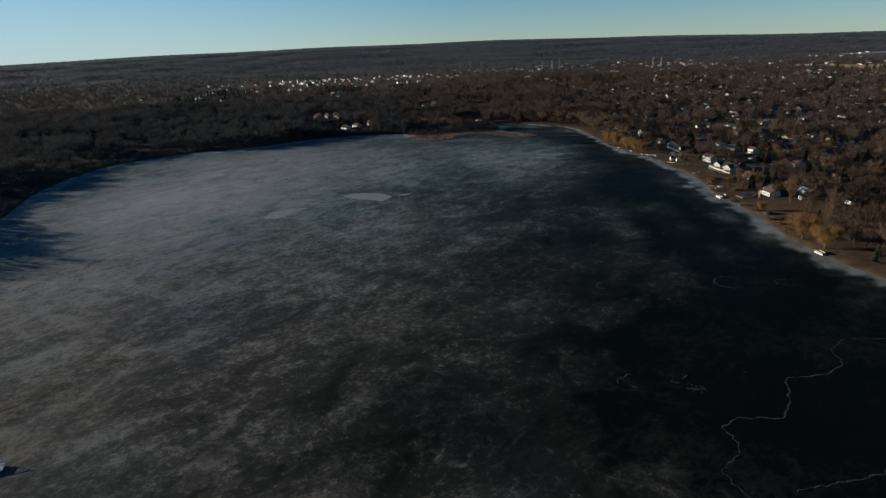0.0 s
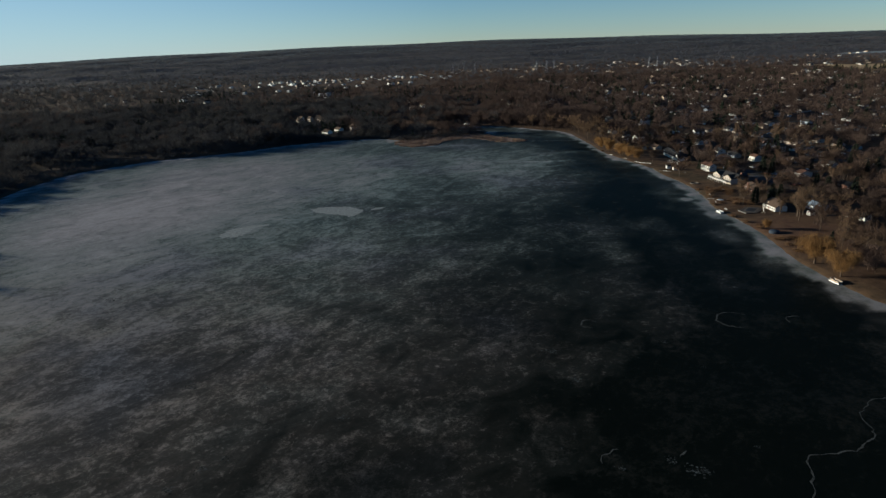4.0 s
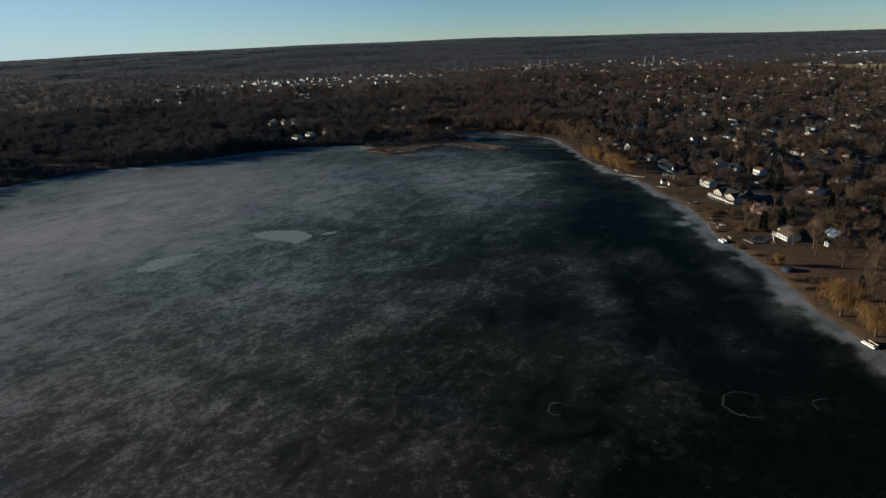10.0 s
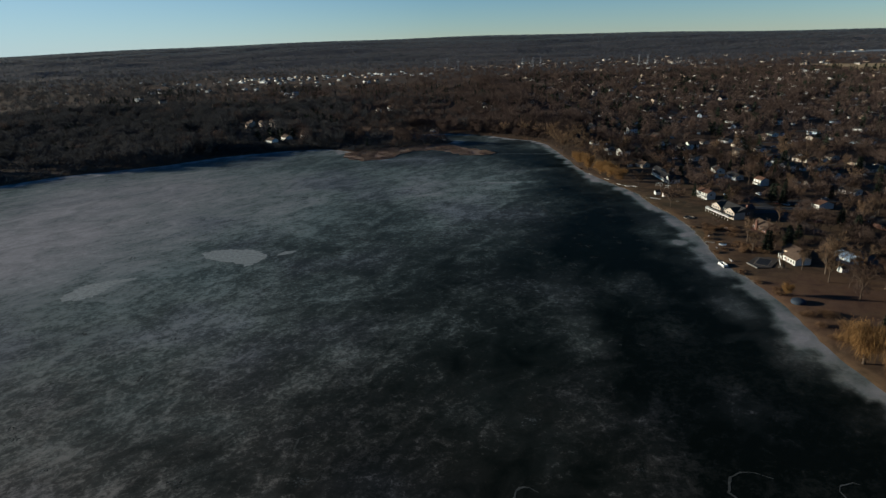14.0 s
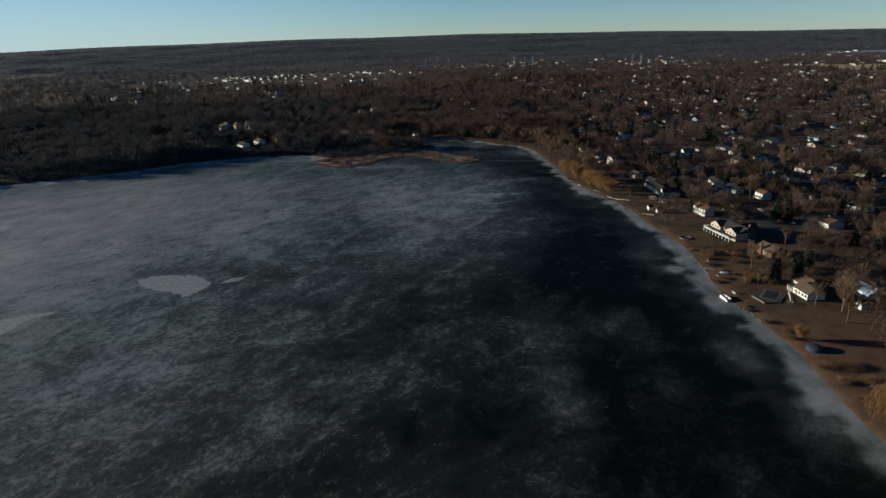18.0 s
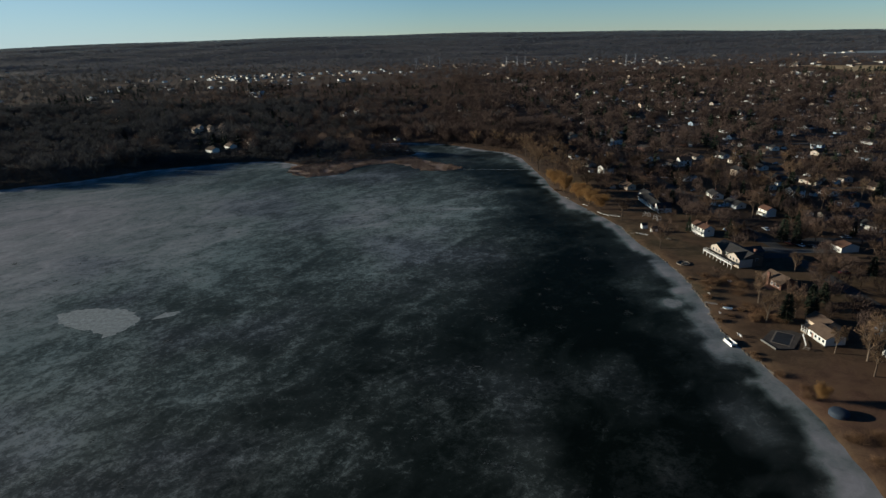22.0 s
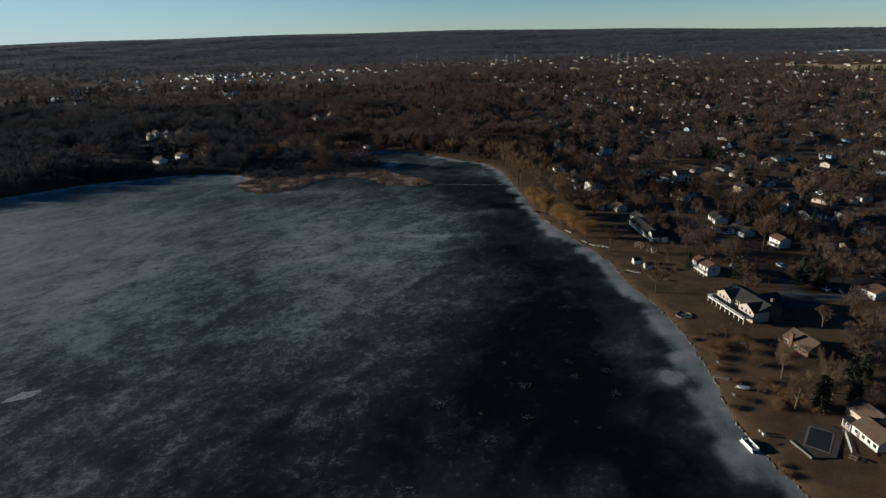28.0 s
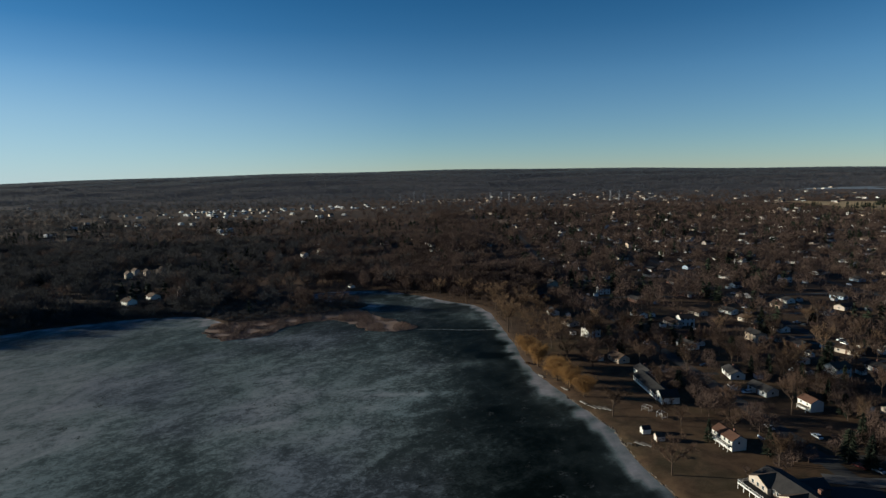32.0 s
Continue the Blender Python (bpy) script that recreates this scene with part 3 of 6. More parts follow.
DRIFTS_HOLES = [(117, 232, 12, 30, -0.16), (134, 232, 10, 29, -0.10), (48, 258, 11, 15, -0.07), (27, 259, 22, 26, -0.15), (-58, 263, 35, 27, 0.09), (144, 284, 10, 53, -0.08), (72, 341, 10, 10, -0.09), (-69, 343, 31, 33, -0.07),
               (138, 358, 10, 21, -0.13), (-58, 416, 64, 89, -0.05), (-186, 428, 165, 154, 0.11), (-186, 428, 62, 58, 0.11), (70, 476, 18, 36, -0.07), (-167, 580, 64, 65, 0.18)]
FROST = FROST_EAST + FROST_SHORE + FROST_MID + FROST_NORTH + FROST_SOUTH + DRIFTS_SOUTH + DRIFTS_NORTH + DRIFTS_FLOES + DRIFTS_VEILS + DRIFTS_HOLES


def build_lake():
    s = 3.0
    xs, ys = np.arange(-345, 240, s), np.arange(-160, 802, s)
    gx, gy = np.meshgrid(xs, ys)
    P = np.c_[gx.ravel(), gy.ravel()]
    d = shore_dist(P)
    keep = inside(P, SHORE) | (d < 7)
    nx = len(xs)
    i = np.arange(len(P)).reshape(gx.shape)
    Q = np.stack([i[:-1, :-1], i[:-1, 1:], i[1:, 1:], i[1:, :-1]], -1).reshape(-1, 4)
    Q = Q[keep[Q].all(1)]
    used = np.unique(Q)
    remap = np.full(len(P), -1)
    remap[used] = np.arange(len(used))
    me = mesh_np("lake_ice", np.c_[P[used], np.zeros(len(used))], remap[Q], M_ICE, True)
    x, y, dd = P[used, 0], P[used, 1], d[used]
    wob = np.array([noise.noise(Vector((a * 0.05, c * 0.05, 3))) for a, c in P[used]])
    f = 0.38 + 0.21 * smooth_step(-x, -60, 160) + blobs(x, y, FROST)
    right = (x > 100) & (y > 150)
    wob2 = np.array([noise.noise(Vector((a * 0.13, c * 0.13, 8))) for a, c in P[used]])
    f += np.where(right, (0.80 + 0.35 * wob2) * (1 - smooth_step(dd / np.maximum((8.6 + 6 * wob + 4 * wob2) * np.where(y > 440, 0.74, 1.0), 3.0), 0.68, 1.18)), np.where(y > 420, 0.55 + 1.3 * wob2, 0.35) * np.exp(-(dd / (11 + 7 * wob + 3 * wob2)) ** 2))
    f += 0.16 * wob2 * (dd < 40) * right
    a = me.attributes.new("frost", 'FLOAT', 'POINT')
    a.data.foreach_set("value", f.astype(np.float32))
    a = me.attributes.new("crisp", 'FLOAT', 'POINT')
    near_shore = (1 - smooth_step(dd, 18, 45)) * right
    a.data.foreach_set("value", ((1 - 0.35 * smooth_step(y, 380, 620) * smooth_step(-x, -90, 60)) * (1 - 0.62 * near_shore) * (1 - 0.22 * smooth_step(-x, 30, 130))).astype(np.float32))
    # warm veil of lens flare painted into the southern frost
    a = me.attributes.new("flare_tone", 'FLOAT', 'POINT')
    a.data.foreach_set("value", (0.27 + 0.5 * smooth_step(-y, -430, -180)).astype(np.float32))
    return tagged(new("lake_ice", me), "dark frozen lake with broken patches of grey frost", "frozen lake", kind="structure")


build_lake()


# ---- trees ----
def prisms(segs, n, joined=False):
    """Tapered prisms along segments (p0, p1, r0, r1); joined: grown together where their ends meet."""
    V, F, hubs = [], [], {}
    for p0, p1, r0, r1 in segs:
        d = p1 - p0
        d = d / (np.linalg.norm(d) + 1e-9)
        u = np.cross(d, (0.3, 0.9, 0.2))
        u /= np.linalg.norm(u)
        w = np.cross(d, u)
        b0 = len(V)
        for p, r in ((p0, r0), (p1, r1)):
            for i in range(n):
                a = 2 * math.pi * i / n
                V.append(p + r * (math.cos(a) * u + math.sin(a) * w))
        for i in range(n):
            j = (i + 1) % n
            F.append((b0 + i, b0 + j, b0 + n + j))
            F.append((b0 + i, b0 + n + j, b0 + n + i))
        for p, ring in ((p0, b0), (p1, b0 + n)) if joined else ():
            key = tuple(np.round(p, 3))
            if key not in hubs:
                hubs[key] = len(V)
                V.append(p)
            F.extend((ring + i, ring + (i + 1) % n, hubs[key]) for i in range(n))
    return np.array(V), np.array(F)


def blades(P, D, L, W, r):
    """Slim triangles at P along D, of length L and width W."""
    u = np.cross(D, r.normal(size=D.shape))
    u /= np.linalg.norm(u, axis=1)[:, None] + 1e-9
    V = np.stack([P - u * (W / 2)[:, None], P + u * (W / 2)[:, None], P + D * L[:, None]], 1).reshape(-1, 3)
    return V, np.arange(len(V)).reshape(-1, 3)


def unit(v):
    return v / (np.linalg.norm(v, axis=-1, keepdims=True) + 1e-9)


def bare_tree(name, seed, H, spread, limbs=7, mat=None, bark=None, label="", width=0.07):
    """A leafless tree: trunk and limbs, branches, and a haze of fine twigs."""
    r = np.random.default_rng(seed)
    e = new(name)
    fork = H * r.uniform(0.18, 0.32)
    lean = r.normal(0, 0.03, 2)
    top = np.array([lean[0] * H, lean[1] * H, H * 0.72])
    base = np.zeros(3)
    mid = np.array([lean[0] * fork, lean[1] * fork, fork])
    R = H * 0.018
    big = [(base, mid, R * 1.25, R), (mid, top, R, R * 0.25)]
    subs, tips = [], []
    for i in range(limbs):
        a = 2 * math.pi * (i + r.uniform(-0.3, 0.3)) / limbs
        s = r.uniform(0, 0.55)
        p = mid + (top - mid) * s
        reach = spread * r.uniform(0.55, 1.0) * (1 - 0.35 * s)
        q = p + np.array([math.cos(a) * reach * 0.6, math.sin(a) * reach * 0.6, H * r.uniform(0.16, 0.26)])
        t = q + np.array([math.cos(a) * reach * 0.4, math.sin(a) * reach * 0.4, H * r.uniform(0.12, 0.24)])
        big += [(p, q, R * 0.5, R * 0.32), (q, t, R * 0.32, R * 0.12)]
        for s0, s1 in ((p, q), (q, t), (q, t)):
            for k in range(3):
                b0 = s0 + (s1 - s0) * r.uniform(0.3, 1)
                d = unit(unit(s1 - s0) * 0.7 + r.normal(0, 0.55, 3) + np.array([0, 0, 0.25]))
                b1 = b0 + d * H * r.uniform(0.10, 0.18)
                subs.append((b0, b1, R * 0.13, R * 0.05))
                tips.append((b0, b1))
    for k in range(10):
        b0 = mid + (top - mid) * r.uniform(0.5, 1)
        d = unit(r.normal(0, 0.6, 3) + np.array([0, 0, 0.7]))
        b1 = b0 + d * H * r.uniform(0.12, 0.24)
        subs.append((b0, b1, R * 0.13, R * 0.05))
        tips.append((b0, b1))
    V1, F1 = prisms(big, 6, True)
    child(new("trunk", mesh_np("trunk", V1, F1, bark or M_BARK, True)), e)
    V2, F2 = prisms(subs, 3)
    n = len(tips)
    A, B = np.array([t[0] for t in tips]), np.array([t[1] for t in tips])
    k = 25
    s = r.uniform(0.15, 1.05, (n, k, 1))
    P = (A[:, None] + (B - A)[:, None] * s).reshape(-1, 3)
    D = unit(np.repeat(unit(B - A), k, 0) * 0.7 + r.normal(0, 0.6, (n * k, 3)) + np.array([0, 0, 0.2]))
    L = H * r.uniform(0.05, 0.12, n * k)
    V3, F3 = blades(P, D, L, np.full(n * k, width), r)
    child(new("crown", mesh_np("crown", np.concatenate([V2, V3]), np.concatenate([F2, F3 + len(V2)]), mat or M_TWIG)), e)
    return tagged(e, label or "leafless brown tree with a haze of fine twigs", "tree")


def willow(name, seed, H, spread):
    """A weeping willow with drooping golden strands."""
    r = np.random.default_rng(seed)
    e = new(name)
    big, P = [], []
    fork = np.array([0, 0, H * 0.22])
    big.append((np.zeros(3), fork, H * 0.035, H * 0.028))
    for i in range(9):
        a = 2 * math.pi * (i + r.uniform(-0.3, 0.3)) / 9
        reach = spread * r.uniform(0.45, 0.95)
        q = fork + np.array([math.cos(a) * reach * 0.5, math.sin(a) * reach * 0.5, H * r.uniform(0.3, 0.42)])
        t = q + np.array([math.cos(a) * reach * 0.5, math.sin(a) * reach * 0.5, H * r.uniform(0.08, 0.3)])
        big += [(fork, q, H * 0.014, H * 0.009), (q, t, H * 0.009, H * 0.003)]
        for s0, s1, m in ((fork, q, 14), (q, t, 34)):
            for k in range(m):
                b = s0 + (s1 - s0) * r.uniform(0.35, 1.05)
                P.append(b + r.normal(0, spread * 0.14, 3) * np.array([1, 1, 0.8]))
    V1, F1 = prisms(big, 6, True)
    child(new("trunk", mesh_np("trunk", V1, F1, M_BARK, True)), e)
    P = np.repeat(np.array(P), 11, 0)
    P = P + r.normal(0, 0.6, P.shape)
    out = P * np.array([1, 1, 0])
    D = unit(unit(out) * 0.25 + np.array([0, 0, -1.0]) + r.normal(0, 0.16, P.shape))
    L = np.clip(r.uniform(0.7, 2.6, len(P)) * (1.2 - 0.5 * P[:, 2] / H), 0.3, np.maximum(P[:, 2] - 0.8, 0.3))
    V2, F2 = blades(P, D, L, r.uniform(0.045, 0.085, len(P)), r)
    child(new("crown", mesh_np("crown", V2, F2, M_WILLOW)), e)
    return tagged(e, "golden weeping willow with bare drooping strands by the shore", "tree")


def evergreen(name, seed, H, spread, rounded=False):
    """A dark conifer built of whorls of drooping sprays."""
    r = np.random.default_rng(seed)
    e = new(name)
    V1, F1 = prisms([(np.zeros(3), np.array([0, 0, H * 0.9]), H * 0.02, H * 0.004)], 6)
    child(new("trunk", mesh_np("trunk", V1, F1, M_BARK)), e)
    n = 520
    s = r.uniform(0.06, 0.97, n) ** 0.85
    a = r.uniform(0, 2 * math.pi, n)
    rad = spread * ((1 - s) ** (0.5 if rounded else 0.85)) * r.uniform(0.55, 1.05, n)
    out = np.c_[np.cos(a), np.sin(a), np.zeros(n)]
    P = out * (rad * 0.35)[:, None] + np.c_[np.zeros((n, 2)), s * H + 0.15]
    D = unit(out + np.c_[np.zeros((n, 2)), r.uniform(-0.45, 0.15, n)] + r.normal(0, 0.15, (n, 3)))
    V2, F2 = blades(P, D, rad * 0.75 + 0.4, r.uniform(0.5, 0.9, n) * (0.4 + rad / spread * 0.6), r)
    child(new("crown", mesh_np("crown", V2, F2, M_FIR)), e)
    return tagged(e, "dark green conifer with dense drooping sprays", "tree")


def low_tree(seed, n, width, length):
    """Arrays of a small leafless tree of height one, for woods."""
    r = np.random.default_rng(seed)
    V1, F1 = prisms([(np.zeros(3), np.array([0, 0, 0.6]), 0.016, 0.006)], 3)
    d = unit(r.normal(size=(n, 3)))
    rad = r.uniform(0.35, 1.0, n) ** 0.6
    P = d * rad[:, None] * np.array([0.30, 0.30, 0.32]) + np.array([0, 0, 0.60])
    D = unit(d * 0.6 + np.array([0, 0, 0.75]) + r.normal(0, 0.45, (n, 3)))
    V2, F2 = blades(P - D * length * 0.4, D, np.full(n, length) * r.uniform(0.6, 1.3, n), np.full(n, width), r)
    return np.concatenate([V1, V2]), np.concatenate([F1, F2 + len(V1)])


def low_fir(seed, n):
    r = np.random.default_rng(seed)
    s = r.uniform(0.05, 0.95, n)
    a = r.uniform(0, 2 * math.pi, n)
    out = np.c_[np.cos(a), np.sin(a), np.zeros(n)]
    rad = 0.25 * (1 - s) ** 0.6
    P = np.c_[np.zeros((n, 2)), s]
    D = unit(out + np.array([0, 0, -0.25]))
    return blades(P, D, rad + 0.03, 0.10 + 0 * rad, r)


def forest(name, where, heights, templates, mat, label, wide=(1.0, 1.55)):
    """Many trees as one mesh, each turned and sized on its own."""
    Vs, Fs, off = [], [], 0
    pick = rng.integers(0, len(templates), len(where))
    z = ground_z(where[:, 0], where[:, 1]) if len(where) else []
    for k, (TV, TF) in enumerate(templates):
        m = pick == k
        w, h, zz = where[m], heights[m], z[m]
        if not len(w):
            continue
        a = rng.uniform(0, 2 * math.pi, len(w))
        s = h * rng.uniform(*wide, len(w))
        c, q = np.cos(a)[:, None], np.sin(a)[:, None]
        X = (TV[None, :, 0] * c - TV[None, :, 1] * q) * s[:, None] + w[:, :1]
        Y = (TV[None, :, 0] * q + TV[None, :, 1] * c) * s[:, None] + w[:, 1:]
        Z = TV[None, :, 2] * h[:, None] + zz[:, None] - 0.1
        Vs.append(np.stack([X, Y, Z], -1).reshape(-1, 3))
        Fs.append((TF[None] + (np.arange(len(w)) * len(TV))[:, None, None]).reshape(-1, 3) + off)
        off += len(Vs[-1])
    return tagged(new(name, mesh_np(name, np.concatenate(Vs), np.concatenate(Fs), mat)), label, "trees", kind="stuff")


# ---- where the houses stand ----
FIXED = [(243.1, 603.5), (282.3, 676.6), (262.8, 651.5), (304.2, 678.1), (305.7, 654.1), (346.7, 689.8), (361.7, 706), (366, 668), (386.7, 680), (312, 632),
         (286.2, 611.8), (303, 599.4), (286.5, 574.3), (322, 585), (292.1, 552), (316, 556), (347.5, 591), (352, 566), (244.2, 556), (246, 534),
         (285.6, 505.4), (309.9, 529.6), (205.5, 783.3), (188.5, 746.0), (185.8, 690), (190.5, 659.3), (196.1, 631.2), (241.5, 675.3), (255, 652), (197.7, 584),
         (203, 561), (261.1, 818.3), (347.3, 544.0), (295.2, 485), (318, 478), (268.1, 417.9), (232, 350)]
HERO = [(203, 373), (207, 440), (206, 483), (254, 508), (214, 419), (204, 528), (262, 457)]
STREETS_X = [225, 328, 430, 535, 640, 745, 850, 955, 1060]


def street_bend(x, y):
    return x + 0.012 * (y - 500) + 9 * math.sin(y / 140 + x)


def in_view(x, y, margin=0.0):
    return abs(x - 40) < 0.86 * (y + 40) + margin


sites = []
taken = [(a, c, 18) for a, c in FIXED + HERO]
for q in range(9000):
    y = 250 + 1390 * rng.random() ** 0.8
    x = rng.uniform(235, 40 + 0.86 * (y + 40) - 20)
    gap = min((abs(x - street_bend(sx, y)), x - street_bend(sx, y)) for sx in STREETS_X)
    if gap[0] < 13 or gap[0] > 36 or (y < 720 and x < 395) or abs((y - 470) % 265) < 12 or ((x - 1140) / 200) ** 2 + ((y - 1640) / 230) ** 2 < 1 or ((x - 222) / 80) ** 2 + ((y - 1475) / 70) ** 2 < 1:
        continue
    if min((x - a) ** 2 + (y - c) ** 2 - d * d for a, c, d in taken) < 0:
        continue
    taken.append((x, y, rng.uniform(22, 42)))
    sites.append((x, y, 1 if gap[1] > 0 else -1))
TOWN = [(-516, 1839), (-552, 1999), (-446, 1809), (-533, 2111), (-401, 1791), (-377, 1781), (-406, 1956), (-305, 1460), (-250, 1317), (-313, 1670), (-521, 1536),
        (-712, 1886), (-535, 1606), (-329, 2092), (-208, 1961), (-165, 2099), (-106, 2018), (-47, 1967), (-8, 1950), (-563, 1341)]
TOWN_SPOTS = [(-714, 1388), (-724, 1333), (-570, 1369), (-622, 1514), (-736, 1844), (-656, 1719), (-616, 1790), (-529, 1772), (-483, 1502), (-457, 1467), (-682, 1859), (-414, 1545), (-518, 1888), (-454, 1740), (-440, 1819), (-480, 1938), (-419, 1763), (-420, 1866), (-255, 1363), (-266, 1344), (-222, 1278), (-304, 1595), (-257, 1609), (-179, 1922), (-75, 2098), (-32, 1031), (-52, 1159), (139, 1008), (155, 986), (110, 1033)]
BEHIND = [(-237, 860), (-137, 752), (-126, 770), (-112, 790), (-203, 887), (-205, 906), (-190, 899), (-175, 893), (-168, 880), (-180, 912), (-51, 1010), (-36, 1040), (-58, 1130), (31, 808)]
CLEARINGS = [(188, 541), (188, 553), (189, 529), (186, 518), (195, 520), (212, 500), (240, 500), (225, 430), (246, 580), (290, 592), (240, 628)]
ALL_HOUSES = np.array([s[:2] for s in sites] + FIXED + HERO + TOWN + TOWN_SPOTS + BEHIND + CLEARINGS)


OPEN = np.array(FIXED + HERO + TOWN + TOWN_SPOTS)
SHOWN = np.array(FIXED + HERO + TOWN + TOWN_SPOTS + BEHIND)      # houses with open gardens on the lake side


def clear_of_houses(P, r):
    ok = np.ones(len(P), bool)
    for s in range(0, len(P), 4000):
        q = P[s:s + 4000]
        dv = q[:, None] - ALL_HOUSES[None]
        dw = q[:, None] - OPEN[None]
        open_side = (np.abs(dw[..., 0] + 2) < r * 0.8) & (dw[..., 1] < 0) & (dw[..., 1] > -r * 1.9)
        ok[s:s + 4000] = ((dv ** 2).sum(-1).min(1) > r * r) & ~open_side.any(1)
    return ok


def low_before_houses(P, H, reach=58):
    """Only low growth on the lake side of the houses that look out over it."""
    low = np.zeros(len(P), bool)
    for s in range(0, len(P), 4000):
        dw = P[s:s + 4000, None] - SHOWN[None]
        low[s:s + 4000] = ((np.abs(dw[..., 0] + 4) < 8) & (dw[..., 1] < 0) & (dw[..., 1] > -reach)).any(1)
        dw = P[s:s + 4000, None] - np.array(BEHIND)[None]
        low[s:s + 4000] |= ((np.abs(dw[..., 1] - 4) < 9) & (dw[..., 0] < 0) & (dw[..., 0] > -50)).any(1)
    return np.where(low, np.minimum(H * 0.5, 4.6), H)


def clear_of_streets(P, r):
    ok = np.ones(len(P), bool)
    for sx in STREETS_X:
        c = sx + 0.012 * (P[:, 1] - 500) + 9 * np.sin(P[:, 1] / 140 + sx)
        ok &= ~((np.abs(P[:, 0] - c) < r) & (P[:, 1] > 250) & (P[:, 1] < 1640))
    return ok


def scatter(n, x0, x1, y0, y1):
    return np.c_[rng.uniform(x0, x1, n), rng.uniform(y0, y1, n)]


# ---- woods: near shores, then the wide country behind ----
open_land = lambda P: np.clip(blobs(P[:, 0], P[:, 1], MARSH), 0, 1)
MID = [low_tree(s, 175, 0.0185, 0.19) for s in range(6)]
FAR = [low_tree(20 + s, 60, 0.033, 0.25) for s in range(5)]
FIRS = [low_fir(40 + s, 60) for s in range(3)]

# woods round the west and north shore
P = scatter(15000, -620, 160, 100, 1150)
d = shore_dist(P)
ok = ~inside(P, SHORE) & (d > 3) & clear_of_houses(P, 8.5) & (seen(P, 90) | (P[:, 0] < -120)) & (rng.random(len(P)) > open_land(P) * 1.1)
ok &= ~((P[:, 0] > 100) & (P[:, 1] < 740)) & ~((np.abs(P[:, 0] - 30) < 90) & (P[:, 1] < 740)) & ~((np.abs(P[:, 0] - 20) < 40) & (P[:, 1] < 790))
P, d = P[ok], d[ok]
keep = rng.random(len(P)) < np.where((P[:, 0] < -150) & (P[:, 1] < 370), 0.40, 0.62)
P, d = P[keep], d[keep]
H = rng.uniform(10, 18, len(P)) * np.where(d < 14, 0.6, 1.0)
H *= np.where((P[:, 0] < -150) & (P[:, 1] < 370) & (d < 50), 1.15, 1.0)
grove = np.array([noise.noise(Vector((x * 0.011, y * 0.011, 5))) for x, y in P])
H *= 1 + 0.45 * grove
H *= np.where((P[:, 0] < -250) & (P[:, 1] > 360) & (P[:, 1] < 640) & (d < 40), 0.62, 1.0)
H = low_before_houses(P, H, 75)
# backlit, hazy colour given to more of the trees towards the west
cool = rng.random(len(P)) < 0.95 - 0.9 * smooth_step(P[:, 0], -160, 110)
forest("lakeside_woods", P[cool], H[cool], MID, M_TWIG_COOL, "bare grey-brown woods along the lake shore")
forest("shore_woods", P[~cool], H[~cool], MID, M_TWIG_FAR, "bare brown woods behind the bay")

# low scrub on the wet ground behind the reeds
P = scatter(4200, -75, 60, 695, 800)
P = P[~inside(P, SHORE) & (shore_dist(P) > 1.5) & (P[:, 1] < 775 + 0.2 * P[:, 0])][:800]
forest("marsh_scrub", P, rng.uniform(1.6, 4.0, len(P)), FAR, M_TWIG_COOL, "low bare scrub on the marsh behind the reeds", (1.6, 2.6))
P = np.concatenate([scatter(9000, -400, -60, 330, 790), scatter(2600, -240, -60, 690, 790)])
d = shore_dist(P)
P = P[~inside(P, SHORE) & (d > 1.5) & (d < np.where(P[:, 0] > -240, 55, 26)) & clear_of_houses(P, 6)][:2300]
forest("shore_scrub", P, rng.uniform(2.2, 4.6, len(P)), FAR, M_TWIG_COOL, "bare grey scrub along the wooded shore", (1.5, 2.4))

# trees close round the bay
P = scatter(2600, -10, 215, 706, 860)
P = P[~inside(P, SHORE) & (shore_dist(P) > 4) & clear_of_houses(P, 8)][:430]
forest("bay_woods", P, low_before_houses(P, rng.uniform(8, 16, len(P)) * np.where(shore_dist(P) < 12, 0.7, 1.0), 40), MID, M_TWIG_FAR, "bare brown trees close round the bay")

P = scatter(2600, -620, 160, 700, 1500)
grove = np.array([noise.noise(Vector((x * 0.012, y * 0.012, 9))) for x, y in P])
P = P[(grove > 0.12) & ~inside(P, SHORE) & (shore_dist(P) > 16) & clear_of_houses(P, 10) & seen(P, 20) & (rng.random(len(P)) > open_land(P))]
forest("wood_conifers", P, rng.uniform(9, 15, len(P)), FIRS, M_FIR, "dark conifers standing in the bare woods")

# trees among the houses, past the nearest ones
P = scatter(44000, 120, 1500, 230, 1700)
ok = seen(P) & clear_of_houses(P, 8.0) & clear_of_streets(P, 5) & (shore_dist(P) > 30) & ~inside(P, SHORE) & (rng.random(len(P)) > open_land(P))
P = P[ok & ((P[:, 1] > 640) | (P[:, 0] > 330))]
grove = np.array([noise.noise(Vector((x * 0.017, y * 0.017, 14))) + 0.5 * noise.noise(Vector((x * 0.045, y * 0.045, 2))) for x, y in P])
P = P[rng.random(len(P)) < 0.27 * (0.3 + 1.35 * smooth_step(grove, -0.35, 0.35))]
near = P[:, 1] < 950
P1, P2 = P[near], P[~near]
forest("garden_trees", P1, low_before_houses(P1, rng.uniform(9, 17, len(P1))), MID, M_TWIG_FAR, "bare brown trees among the houses")
forest("suburb_trees", P2, rng.uniform(9, 17, len(P2)), FAR, M_TWIG_FAR, "bare brown trees over the far suburb", (1.0, 1.7))
P = scatter(9000, 200, 1500, 600, 1700)
P = P[seen(P) & clear_of_houses(P, 9) & clear_of_streets(P, 5)]
